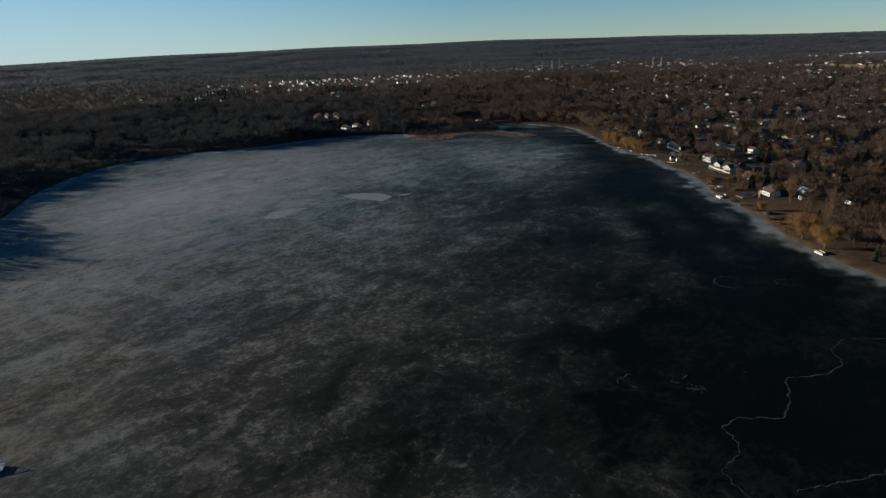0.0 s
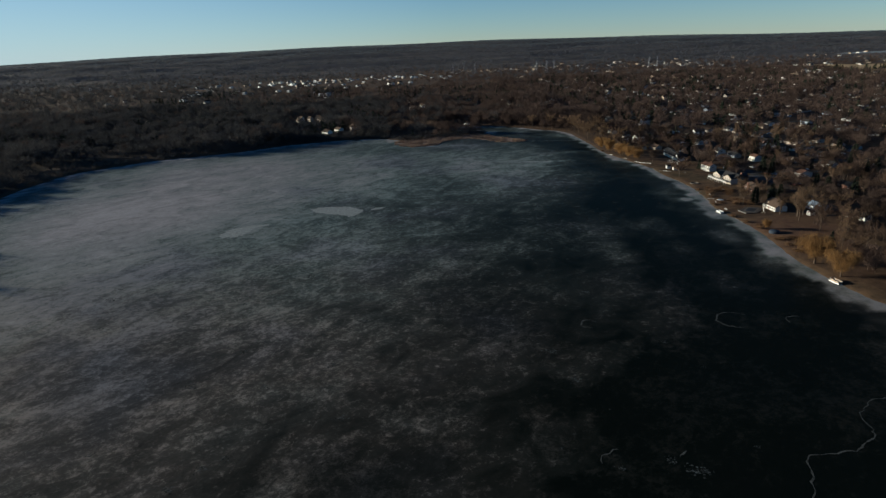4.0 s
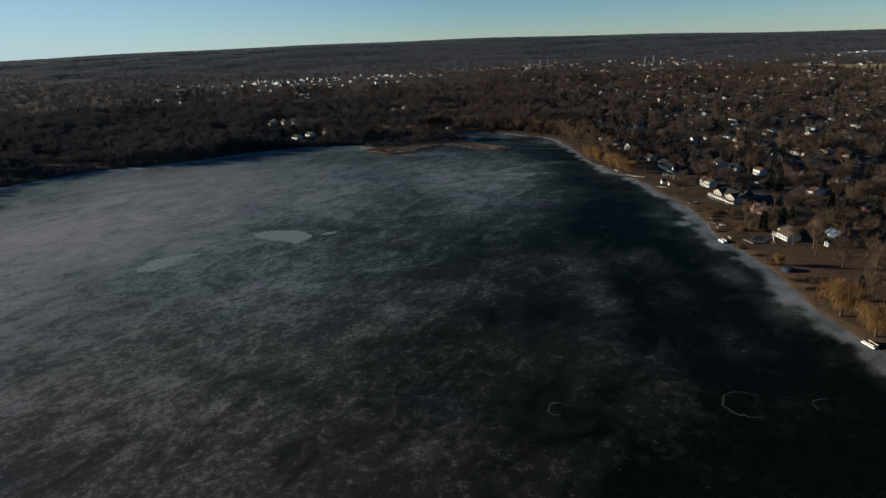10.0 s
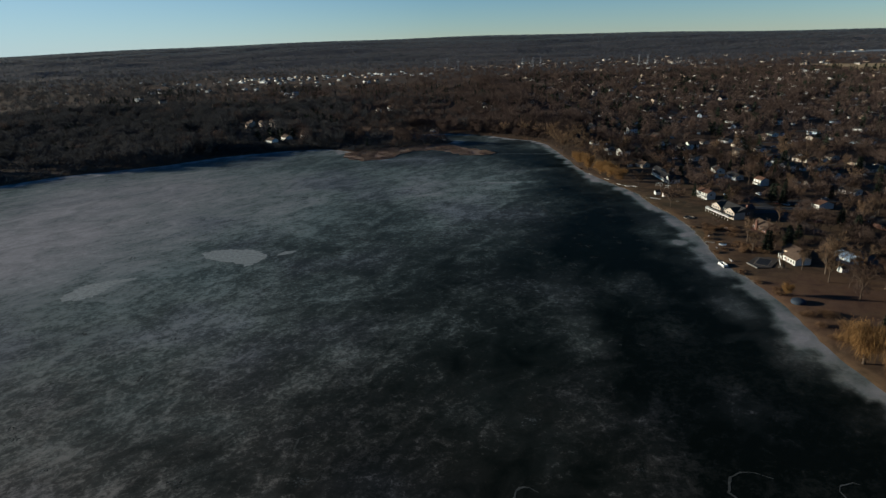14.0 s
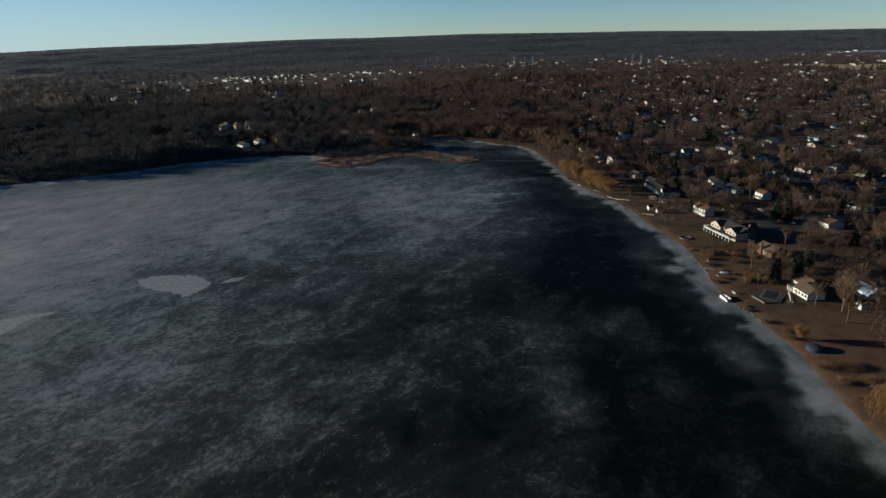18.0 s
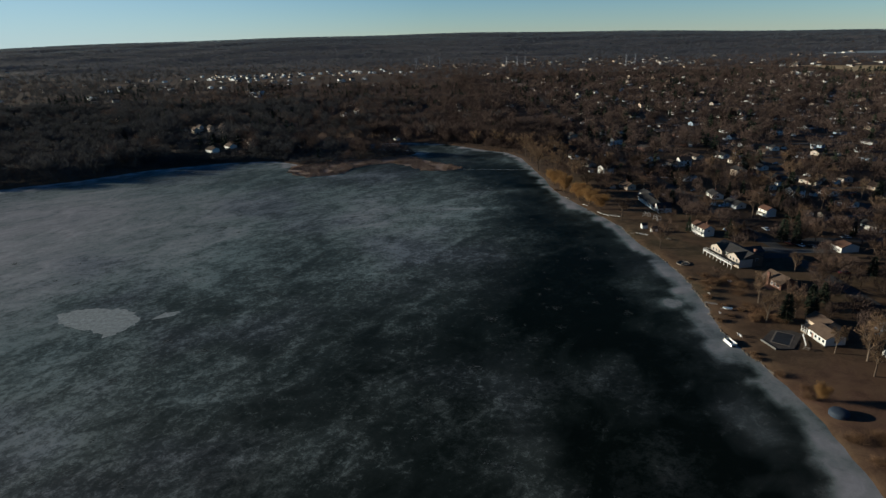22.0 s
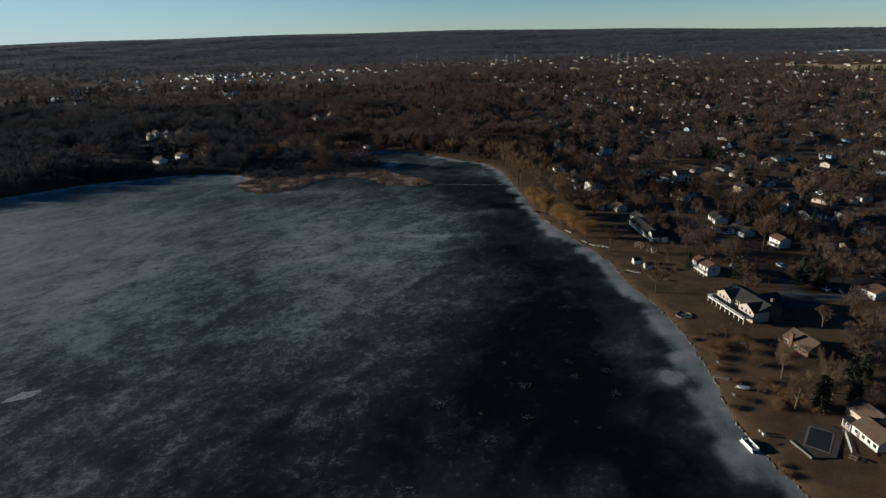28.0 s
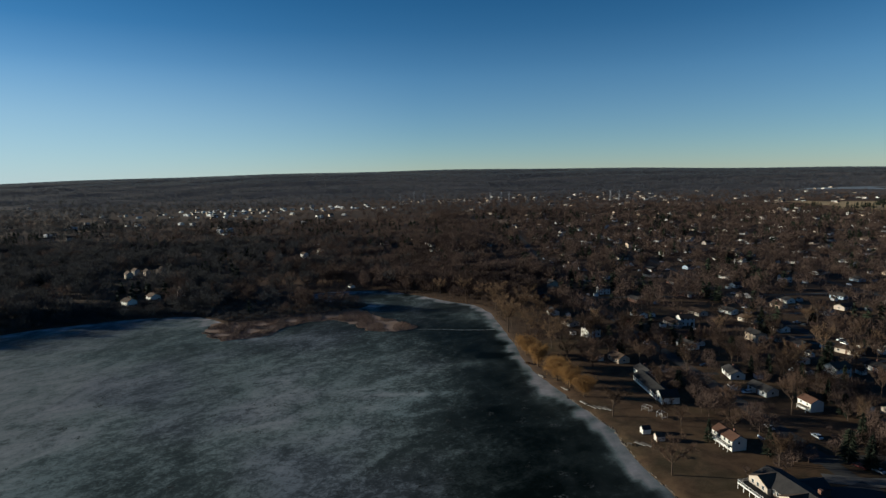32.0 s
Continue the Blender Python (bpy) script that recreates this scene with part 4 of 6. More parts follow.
grove = np.array([noise.noise(Vector((x * 0.02, y * 0.02, 30))) for x, y in P])
P = P[rng.random(len(P)) < 0.75 * smooth_step(grove, -0.05, 0.4)]
forest("garden_conifers", P, rng.uniform(9, 17, len(P)), FIRS, M_FIR, "dark green conifers among the houses")

# wide country
P = np.concatenate([scatter(2000, -1050, -620, 780, 1110), scatter(80000, -3000, 3000, 1100, 3300)])
ok = seen(P, 60) & clear_of_houses(P, 14) & (rng.random(len(P)) > open_land(P) * 1.2) & ~((P[:, 0] > 165) & (P[:, 1] < 1680) & (P[:, 0] < 1200))
ok &= ~((np.abs(P[:, 0] + 350) < 330) & (np.abs(P[:, 1] - 1850) < 260) & (rng.random(len(P)) < 0.8))
P = P[ok]
P = P[rng.random(len(P)) < np.clip(1500 / P[:, 1], 0.35, 1) * 0.85]
wood = belts(P[:, 0], P[:, 1])
few = rng.random(len(P)) > 0.9 * smooth_step(wood, 0.58, 0.78) * smooth_step(P[:, 1], 1100, 1500)
P, wood = P[few][:15500], wood[few][:15500]
u = rng.random(len(P))
# haze-coloured trees take over with distance
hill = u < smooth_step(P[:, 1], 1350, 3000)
# more of the backlit, hazy colour westward here too
cool_low = ~hill & (rng.random(len(P)) < 0.85 * smooth_step(-P[:, 0], -50, 600))
tall = rng.uniform(9, 16, len(P)) * (1.25 - 0.5 * np.clip(wood, 0, 1))
for sel, mat, nm, lab in ((hill, M_TWIG_HILL_HAZE, "hill_woods", "bare woods on the rising land, greyed with painted haze"), (cool_low, M_TWIG_COOL, "lowland_woods", "bare grey-brown woods of the low country"), (~hill & ~cool_low, M_TWIG_FAR, "country_woods", "bare brown woods of the open country")):
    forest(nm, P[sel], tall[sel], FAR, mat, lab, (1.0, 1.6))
P = scatter(60000, -4200, 4200, 2500, 4850)
P = P[rng.random(len(P)) < smooth_step(P[:, 1], 2450, 3500)]
P = P[seen(P, 60) & (np.hypot(P[:, 0] - 60, P[:, 1] - 150) < 4750) & (rng.random(len(P)) > open_land(P) * 1.1)]
# trees past this range get the palest haze colour
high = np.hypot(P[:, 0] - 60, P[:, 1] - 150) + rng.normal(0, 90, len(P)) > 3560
SKY_T = [low_tree(60 + s, 12, 0.10, 0.42) for s in range(4)]
crest = hills(P[:, 0], P[:, 1]) - hills(P[:, 0] + (P[:, 0] - 60) * 0.012, P[:, 1] + (P[:, 1] - 150) * 0.012)
few = high | (rng.random(len(P)) < 0.35 + 0.65 * smooth_step(crest, -4, 1))
P, high = P[few], high[few]
forest("slope_woods", P[~high], rng.uniform(6, 10, (~high).sum()), SKY_T, M_TWIG_HILL_HAZE, "bare woods on the slope below the skyline, painted blue-grey with haze", (1.8, 3.2))
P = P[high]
forest("ridge_woods", P, rng.uniform(5, 9, len(P)), SKY_T, M_TWIG_RIDGE_HAZE, "bare woods on the low hills of the skyline", (1.8, 3.4))


# ---- houses ----
def window(parent, x, y, z, w, h, axis):
    """A framed window on a wall that faces along axis ('x-', 'x+', 'y-', 'y+')."""
    s = -1 if axis[1] == '-' else 1
    t = 0.06

    def b(u0, u1, z0, z1, d0, d1):
        lo, hi = min(s * d0, s * d1), max(s * d0, s * d1)
        if axis[0] == 'x':
            return (x + lo, x + hi, y + u0, y + u1, z0, z1)
        return (x + u0, x + u1, y + lo, y + hi, z0, z1)
    f = part("window", boxed(b(-w / 2, -w / 2 + 0.1, z, z + h, 0.002, t), b(w / 2 - 0.1, w / 2, z, z + h, 0.002, t), b(-w / 2 + 0.1, w / 2 - 0.1, z, z + 0.1, 0.002, t),
                           b(-w / 2 + 0.1, w / 2 - 0.1, z + h - 0.1, z + h, 0.002, t)), M_TRIM, parent)
    part("pane", boxed(b(-w / 2 + 0.1, w / 2 - 0.1, z + 0.1, z + h - 0.1, 0.004, 0.03)), M_GLASS, f)
    return f


def gable_volume(parent, L, W, h, rise, wall, roof, m=None, o=0.45):
    """Walls and roof of a gabled volume, ridge along y, moved by m."""
    m = m or Matrix()
    bm = bmesh.new()
    pts = [(-W / 2, 0), (W / 2, 0), (W / 2, h), (0, h + rise), (-W / 2, h)]
    a = [bm.verts.new((x, -L / 2, z)) for x, z in pts]
    c = [bm.verts.new((x, L / 2, z)) for x, z in pts]
    bm.faces.new(a)
    bm.faces.new(list(reversed(c)))
    for i in (0, 1, 4):
        j = (i + 1) % 5
        bm.faces.new((a[j], a[i], c[i], c[j]))
    bmesh.ops.recalc_face_normals(bm, faces=bm.faces)
    bm.transform(m)
    part("wall", bm, wall, parent)
    bm = bmesh.new()
    th = 0.16
    sl = rise / (W / 2)
    for s in (-1, 1):
        x1, z1 = s * (W / 2 + o), h - sl * o
        vs = [bm.verts.new(p) for p in ((0, -L / 2 - o, h + rise), (x1, -L / 2 - o, z1), (x1, L / 2 + o, z1), (0, L / 2 + o, h + rise))]
        us = [bm.verts.new(v.co + Vector((0, 0, th))) for v in vs]
        bm.faces.new(vs)
        bm.faces.new(us)
        for i in range(4):
            j = (i + 1) % 4
            bm.faces.new((vs[i], vs[j], us[j], us[i]))
    bmesh.ops.recalc_face_normals(bm, faces=bm.faces)
    bm.transform(m)
    part("roof", bm, roof, parent)


def gable_house(name, L, W, h, rise, wall, roof, label, doors=True, chimney=True, garage=True, wins=3):
    """A gabled house, ridge along y, long fronts facing -x and +x."""
    e = new(name)
    gable_volume(e, L, W, h, rise, wall, roof)
    n = max(1, wins)
    for s in ('-', '+'):
        x = -W / 2 if s == '-' else W / 2
        for i in range(n):
            y = (i + 0.5) / n * L - L / 2
            if s == '-' and doors and i == n // 2:
                part("door", boxed((x - 0.06, x - 0.002, y - 0.5, y + 0.5, 0.05, 2.1)), M_DOOR, e)
                if h > 4:
                    window(e, x, y, 3.6, 1.2, 1.2, 'x' + s)
                continue
            window(e, x, y, 0.95, 1.5, 1.25, 'x' + s)
            if h > 4:
                window(e, x, y, 3.6, 1.2, 1.2, 'x' + s)
    for s in ('-', '+'):
        window(e, 0.0, -L / 2 if s == '-' else L / 2, 0.95, 1.4, 1.2, 'y' + s)
    if garage:
        part("garage_door", boxed((W / 2 + 0.002, W / 2 + 0.05, L / 2 - 4.4, L / 2 - 1.0, 0.05, 2.2)), M_TRIM, e)
    if chimney:
        part("chimney", boxed((0.6, 1.4, L * 0.2, L * 0.2 + 0.8, h + rise * 0.55, h + rise + 0.9)), M_BRICK, e)
    return tagged(e, label, "house")


KINDS = []
for i, (L, W, h, rise, wall, roof, lab) in enumerate([
        (10.7, 6.7, 2.6, 1.6, M_WHITE, M_ROOF_D, "white-sided ranch house with a dark shingle roof"),
        (11.5, 7.1, 2.6, 1.5, M_CREAM, M_ROOF_B, "cream-sided ranch house with a brown shingle roof"),
        (9.8, 6.7, 2.6, 1.9, M_TAN, M_ROOF_B, "tan-sided gabled house with a brown roof"),
        (10.7, 6.7, 2.6, 1.6, M_GREY, M_ROOF_D, "grey-sided ranch house with a dark roof"),
        (9.0, 7.1, 4.9, 1.9, M_WHITE, M_ROOF_B, "white two-storey house with a brown roof"),
        (12.3, 6.7, 2.6, 1.5, M_BRICK, M_ROOF_D, "red brick ranch house with a dark roof"),
        (9.8, 6.7, 4.9, 1.7, M_TAN, M_ROOF_D, "tan two-storey house with a dark roof"),
        (9.8, 6.7, 2.6, 1.7, M_BLUE, M_ROOF_D, "blue-sided ranch house with a dark roof")]):
    KINDS.append(gable_house("house", L, W, h, rise, wall, roof, lab, chimney=(i % 2 == 0), garage=(i % 3 != 1)))
SMALL = [gable_house("house", 9.5, 7, 2.7, 1.9, w, r, lab, doors=False, chimney=False, garage=False, wins=1)
         for w, r, lab in ((M_WHITE, M_ROOF_D, "white-sided house with a dark roof"), (M_CREAM, M_ROOF_B, "cream-sided house with a brown roof"), (M_GREY, M_ROOF_B, "grey-sided house with a brown roof"))]
APARTS = [gable_house("apartment_house", 8.5, 6.5, 5.0, 2.6, w, M_ROOF_B, lab, garage=False, wins=3) for w, lab in ((M_TAN, "tan two-storey row house with a steep brown roof"), (M_CREAM, "cream two-storey row house with a steep brown roof"))]
first = {}


def put_house(tpl, x, y, rz, group):
    m = pose(x, y, gz(x, y), 0, 0, rz)
    if tpl.name not in first:
        first[tpl.name] = 1
        tpl.matrix_basis = m
        ob = tpl
    else:
        ob = copy_thing(tpl, m)
    tagged(ob, group=group)
    return ob


for i, (x, y) in enumerate(FIXED):
    put_house(KINDS[(0, 1, 4, 0, 1, 2, 0, 3, 1, 0, 6, 5)[i % 12]], x, y, rng.normal(10, 8) + (90 if i % 6 == 2 else 0), "houses by the lake")
sites.sort(key=lambda q: math.hypot(q[0] - 150, q[1] - 350))
for i, (x, y, side) in enumerate(sites[:205]):
    turn = rng.normal(18, 14) + (90 if rng.random() < 0.3 else 0) + (180 if side < 0 else 0)
    put_house(KINDS[(1, 2, 3, 5, 6, 7, 3, 5, 0, 4)[rng.integers(0, 10)]] if i < 85 else SMALL[(0, 1, 1, 2, 2)[rng.integers(0, 5)]], x, y, turn, "houses of the suburb")


def house_mass(name, places, label, walls, roofs, long=(10, 15), facing=0.15):
    """Distant houses as one mesh: walls, gabled roofs and a window or two each."""
    V, F, I = [], [], []
    for x, y in places:
        L, W, h, rise = rng.uniform(*long), rng.uniform(7.5, 9.5), rng.choice((2.8, 2.8, 5.2)), rng.uniform(1.8, 2.6)
        a = rng.normal(facing, 0.12) + (math.pi / 2 if rng.random() < 0.4 else 0)
        c, q, z = math.cos(a), math.sin(a), gz(x, y)
        wi, ri = rng.integers(0, len(walls)), len(walls) + rng.integers(0, len(roofs))

        def quad(pts, idx):
            b0 = len(V)
            for px, py, pz in pts:
                V.append((x + px * c - py * q, y + px * q + py * c, z + pz))
            F.append((b0, b0 + 1, b0 + 2, b0 + 3))
            I.append(idx)
        w, l, o = W / 2, L / 2, 0.4
        for s in (-1, 1):
            quad([(s * w, -l, 0), (s * w, l, 0), (s * w, l, h), (s * w, -l, h)], wi)
            quad([(-w, s * l, 0), (w, s * l, 0), (w, s * l, h), (-w, s * l, h)], wi)
            quad([(-w, s * l, h), (w, s * l, h), (0.02, s * l, h + rise), (-0.02, s * l, h + rise)], wi)
            quad([(0, -l - o, h + rise + 0.1), (0, l + o, h + rise + 0.1), (s * (w + o), l + o, h - 0.1), (s * (w + o), -l - o, h - 0.1)], ri)
            for k in (-0.5, 0.5):
                quad([(s * (w + 0.03), k * l - 0.7, 1), (s * (w + 0.03), k * l + 0.7, 1), (s * (w + 0.03), k * l + 0.7, 2.2), (s * (w + 0.03), k * l - 0.7, 2.2)], len(walls) + len(roofs))
    me = mesh_np(name, V, F, walls[0])
    for mt in list(walls[1:]) + list(roofs) + [M_GLASS]:
        me.materials.append(mt)
    me.polygons.foreach_set("material_index", np.array(I, np.int32))
    return tagged(new(name, me), label, "houses", kind="stuff")


house_mass("far_houses", [q[:2] for q in sites[205:] if rng.random() < 0.72], "scattered houses of the far suburb", [M_WHITE, M_WHITE, M_CREAM, M_TAN], [M_ROOF_D, M_ROOF_B], (8, 12), 0.4)


# ---- the houses on the lake front ----
def rail_posts(parent, x0, y0, x1, y1, z, h=1.0, step=1.8):
    """A white railing with top and bottom rail, posts and thin balusters."""
    n = max(1, int(math.hypot(x1 - x0, y1 - y0) / step))
    bm = bmesh.new()
    for zz in (z + 0.12, z + h):
        tube(bm, (x0, y0, zz), (x1, y1, zz), 0.07, n=4)
    part("rail", bm, M_TRIM, parent)
    for i in range(n + 1):
        s = i / n
        bm = bmesh.new()
        tube(bm, (x0 + (x1 - x0) * s, y0 + (y1 - y0) * s, z), (x0 + (x1 - x0) * s, y0 + (y1 - y0) * s, z + h + 0.08), 0.08, n=4)
        part("post", bm, M_TRIM, parent)
    bm = bmesh.new()
    k = int(math.hypot(x1 - x0, y1 - y0) / 0.2)
    for i in range(k):
        s = (i + 0.5) / k
        tube(bm, (x0 + (x1 - x0) * s, y0 + (y1 - y0) * s, z + 0.12), (x0 + (x1 - x0) * s, y0 + (y1 - y0) * s, z + h), 0.025, n=3)
    part("balusters", bm, M_TRIM, parent)


def deck(parent, x0, x1, y0, y1, z, top=M_WOOD, sides="xyY", post_step=3.0):
    part("deck_floor", boxed((x0, x1, y0, y1, z - 0.22, z)), top, parent)
    if "x" in sides:
        rail_posts(parent, x0 + 0.05, y0, x0 + 0.05, y1, z)
        part("fascia", boxed((x0 - 0.05, x0 - 0.003, y0, y1, z - 0.45, z + 0.05)), M_TRIM, parent)
    if "y" in sides:
        rail_posts(parent, x0, y0 + 0.05, x1, y0 + 0.05, z)
    if "Y" in sides:
        rail_posts(parent, x0, y1 - 0.05, x1, y1 - 0.05, z)
    n = max(1, int((y1 - y0) / post_step))
    for i in range(n + 1):
        y = y0 + 0.15 + (y1 - y0 - 0.3) * i / n
        part("leg", boxed((x0 + 0.05, x0 + 0.28, y - 0.12, y + 0.12, -0.8, z - 0.225)), M_TRIM, parent)


def turned(x, y, z=0.0, deg=0.0):
    return Matrix.Translation((x, y, z)) @ Matrix.Rotation(radians(deg), 4, 'Z')


# long cream house with two gables over a white deck
e = at_base("lake_house", 199.8, 447.5, gz(204, 447), 10.4)
# main body and rear wing brown, not cream: shade painted into the siding
gable_volume(e, 24.4, 13.0, 4.9, 2.4, M_SHADE_BROWN, M_ROOF_D, turned(7.5, 0))
for y0 in (7.2, -7.9):
    gable_volume(e, 8.0, 9.6, 4.9, 2.3, M_CREAM, M_ROOF_B, turned(3.2, y0, 0, 90))
    for k in (-2.6, 0.0, 2.6):
        window(e, -0.8, y0 + k, 3.0, 1.3, 1.6, 'x-')
for k in (-2.4, -0.6, 1.2):
    window(e, 1.0, k, 3.0, 1.2, 1.5, 'x-')
for k in (-9, -5, -1, 3, 7, 10):
    window(e, -0.8 if abs(k) > 3.2 else 1.0, k, 0.7, 1.3, 1.3, 'x-')
for k in (3.0, 8.0):
    window(e, k + 2, -12.2, 2.9, 1.4, 1.5, 'y-')
deck(e, -5.2, -0.81, -12.5, 12.5, 2.5, M_ROOF_D)
gable_volume(e, 10.0, 8.0, 3.2, 2.0, M_SHADE_BROWN, M_ROOF_D, turned(18.5, 3, 0, 90))
part("chimney", boxed((11.0, 12.2, -9.0, -7.6, 5.5, 8.2)), M_BRICK, e)
e.scale = (0.82, 0.82, 0.85)
tagged(e, "long cream lake house with two gables and a white raised deck", "house")

# white house with a rust roof and a balcony
e = at_base("lake_house", 203.4, 486, gz(207, 486), 9.6)
gable_volume(e, 15.5, 8.5, 4.7, 1.9, M_WHITE, M_ROOF_R, turned(4.25, 0))
for k in (-5.5, -2.0, 2.0, 5.5):
    window(e, 0.0, k, 2.95, 1.6, 1.4, 'x-')
    window(e, 0.0, k, 0.7, 1.4, 1.2, 'x-')
window(e, 4, -7.75, 2.9, 1.4, 1.3, 'y-')
deck(e, -2.6, -0.005, -7.6, 7.6, 2.4, M_WOOD)
part("chimney", boxed((5.4, 6.3, -2.4, -1.5, 5.6, 7.6)), M_BRICK, e)
e.scale = (0.68, 0.72, 0.85)
tagged(e, "white lake house with a rust-red roof and a white balcony", "house")

# white house by the covered pool
e = at_base("lake_house", 195.3, 371.8, gz(199, 372), 5.0)
gable_volume(e, 11.0, 9.5, 3.0, 2.3, M_WHITE, M_ROOF_B, turned(4.75, 0))
gable_volume(e, 11.0, 9.0, 3.2, 2.3, M_TAN, M_ROOF_B, turned(10.2, 9.8, 0, 0))
part("porch_floor", boxed((-0.6, 3.0, 5.6, 9.4, -0.1, 0.6)), M_WOOD, e)
part("porch_roof", boxed((-0.9, 3.0, 5.52, 9.5, 2.75, 2.95)), M_ROOF_D, e, "flat dark porch roof")
for px, py in ((-0.5, 5.8), (-0.5, 7.5), (-0.5, 9.2)):
    part("porch_post", boxed((px - 0.09, px + 0.09, py - 0.09, py + 0.09, 0.602, 2.748)), M_TRIM, e)
rail_posts(e, -0.5, 5.9, -0.5, 9.1, 0.6, 0.9)
for k in (-4.2, -1.8, 0.6, 3.6):
    window(e, 0.0, k, 0.9, 1.5, 1.3, 'x-')
part("door", boxed((-0.06, -0.002, 2.0, 3.0, 0.05, 2.1)), M_DOOR, e)
window(e, 4.7, -5.5, 0.9, 1.5, 1.3, 'y-')
e.scale = (0.76, 0.76, 0.87)
tagged(e, "white single-storey lake house with a brown roof and corner porch", "house")

# brick house with a chimney on the lake side
e = at_base("lake_house", 205.0, 418.0, gz(206, 420), 12.0)
gable_volume(e, 14.0, 10.0, 2.9, 2.6, M_BRICK, M_ROOF_B, turned(5.0, 0))
part("chimney", boxed((-0.9, -0.003, 1.2, 3.0, 0, 6.2)), M_BRICK, e, "broad red brick chimney stack")
for k in (-5, -2.6, -0.4, 5):
    window(e, 0.0, k, 0.8, 1.6, 1.4, 'x-')
part("patio", boxed((-4.5, -0.91, -4.5, 6.5, -0.15, 0.08)), M_BRICK, e, "red brick patio terrace")
e.scale = (0.75, 0.75, 0.88)
tagged(e, "low brick house with a brown roof and brick chimney", "house")

# white house up the slope
e = at_base("suburban_house", 252.0, 514.5, gz(256, 514), 8.0)
gable_volume(e, 9.5, 8.0, 4.6, 1.7, M_WHITE, M_ROOF_R, turned(4.0, 0))
for k in (-2.2, 2.2):
    window(e, 0.0, k, 2.9, 1.2, 1.2, 'x-')
    window(e, 0.0, k, 0.7, 1.2, 1.2, 'x-')
part("porch_roof", boxed((-2.4, -0.003, -4.0, 3.0, 2.2, 2.35)), M_WOOD, e)
for k in (-3.8, 2.8):
    part("porch_post", boxed((-2.3, -2.12, k - 0.09, k + 0.09, 0, 2.198)), M_TRIM, e)
e.scale = (0.75, 0.75, 0.85)
tagged(e, "small white two-storey house with a rust roof and porch", "house")

# garage with a rust roof
e = at_base("garage", 256.0, 455.8, gz(258, 456), 6.0)
gable_volume(e, 7.0, 9.0, 2.8, 1.7, M_WHITE, M_ROOF_R, turned(4.5, 0))
part("garage_door", boxed((-0.06, -0.002, -2.6, 2.6, 0.03, 2.3)), M_TRIM, e)
tagged(e, "white garage with a rust-red roof beside a driveway", "garage")

# long low white lodge with a grey roof
e = at_base("lodge", 196.0, 541, gz(200, 541), 2.0)
gable_volume(e, 30.0, 9.0, 2.9, 2.2, M_WHITE, M_ROOF_D, turned(4.5, 2))
gable_volume(e, 9.0, 8.0, 3.4, 2.4, M_WHITE, M_ROOF_D, turned(5.0, -15.5, 0, 90))
for k in range(-5, 6):
    window(e, 0.0, k * 2.6 + 2, 0.9, 1.5, 1.3, 'x-')
window(e, 0.5, -15.5, 1.0, 1.8, 1.6, 'x-')
part("door", boxed((-0.06, -0.002, -11.8, -10.8, 0.05, 2.1)), M_DOOR, e)
e.scale = (0.85, 0.85, 0.9)
tagged(e, "long white lodge with a dark grey roof and end gable", "house")


# ---- pool, sheds, and things on the lawns ----
def slab(name, pts, z0, z1, mat, parent, label=""):
    bm = bmesh.new()
    a = [bm.verts.new((x, y, z0)) for x, y in pts]
    c = [bm.verts.new((x, y, z1)) for x, y in pts]
    bm.faces.new(list(reversed(a)))
    bm.faces.new(c)
    n = len(pts)
    for i in range(n):
        j = (i + 1) % n
        bm.faces.new((a[i], a[j], c[j], c[i]))
    bmesh.ops.recalc_face_normals(bm, faces=bm.faces)
    return part(name, bm, mat, parent, label)


e = at_base("swimming_pool", 184, 372.5, gz(184, 372))
off = lambda L: [(x - 184, y - 372.5) for x, y in L]
slab("deck", off([(177.8, 373.4), (179.1, 366.9), (184.8, 366.4), (193.0, 375.8), (191.5, 379.0), (184.5, 379.8)]), -0.4, 0.30, M_DECK, e, "dark stained wooden pool deck")
slab("coping", off([(179.5, 371.6), (184.2, 367.9), (190.4, 375.6), (185.7, 379.1)]), 0.302, 0.335, M_STONE, e, "pale stone coping")
slab("pool_cover", off([(180.2, 371.6), (184.1, 368.6), (189.7, 375.6), (185.8, 378.4)]), 0.338, 0.37, M_BLACK, e, "black winter pool cover")
slab("curb", off([(177.45, 373.5), (178.85, 366.7), (179.08, 366.75), (177.78, 373.42)]), -0.4, 0.45, M_CONCRETE, e, "pale curb wall")
rail_posts(e, 5.5, -4.6, 8.6, 2.4, 0.30, 0.9)
for k in range(4):
    part("step", boxed((8.95, 10.2, 3.2 - k * 0.001, 4.6, -0.4 + k * 0.15, -0.25 + k * 0.15)), M_WOOD, e)
tagged(e, "swimming pool under a black winter cover in a grey wooden deck", "swimming pool")


def shed(x, y, rz, wall, roof, label, L=3.2, W=2.6, h=1.9, rise=1.0):
    e = at_base("garden_shed", x, y, gz(x, y), rz)
    gable_volume(e, L, W, h, rise, wall, roof, turned(0, 0, 0, 90), 0.15)
    part("door", boxed((-L / 2 - 0.05, -L / 2 - 0.002, -0.6, 0.6, 0.05, 1.75)), M_TRIM, e)
    return tagged(e, label, "shed")


shed(180.2, 498.6, 4, M_WHITE, M_ROOF_D, "small white garden shed with a dark roof on the lawn")
shed(183.0, 492.0, 4, M_CREAM, M_ROOF_B, "small cream garden shed with a brown roof on the lawn")
shed(211.5, 359.8, 10, M_WHITE, M_ROOF_D, "white garden shed beside tall bare trees")
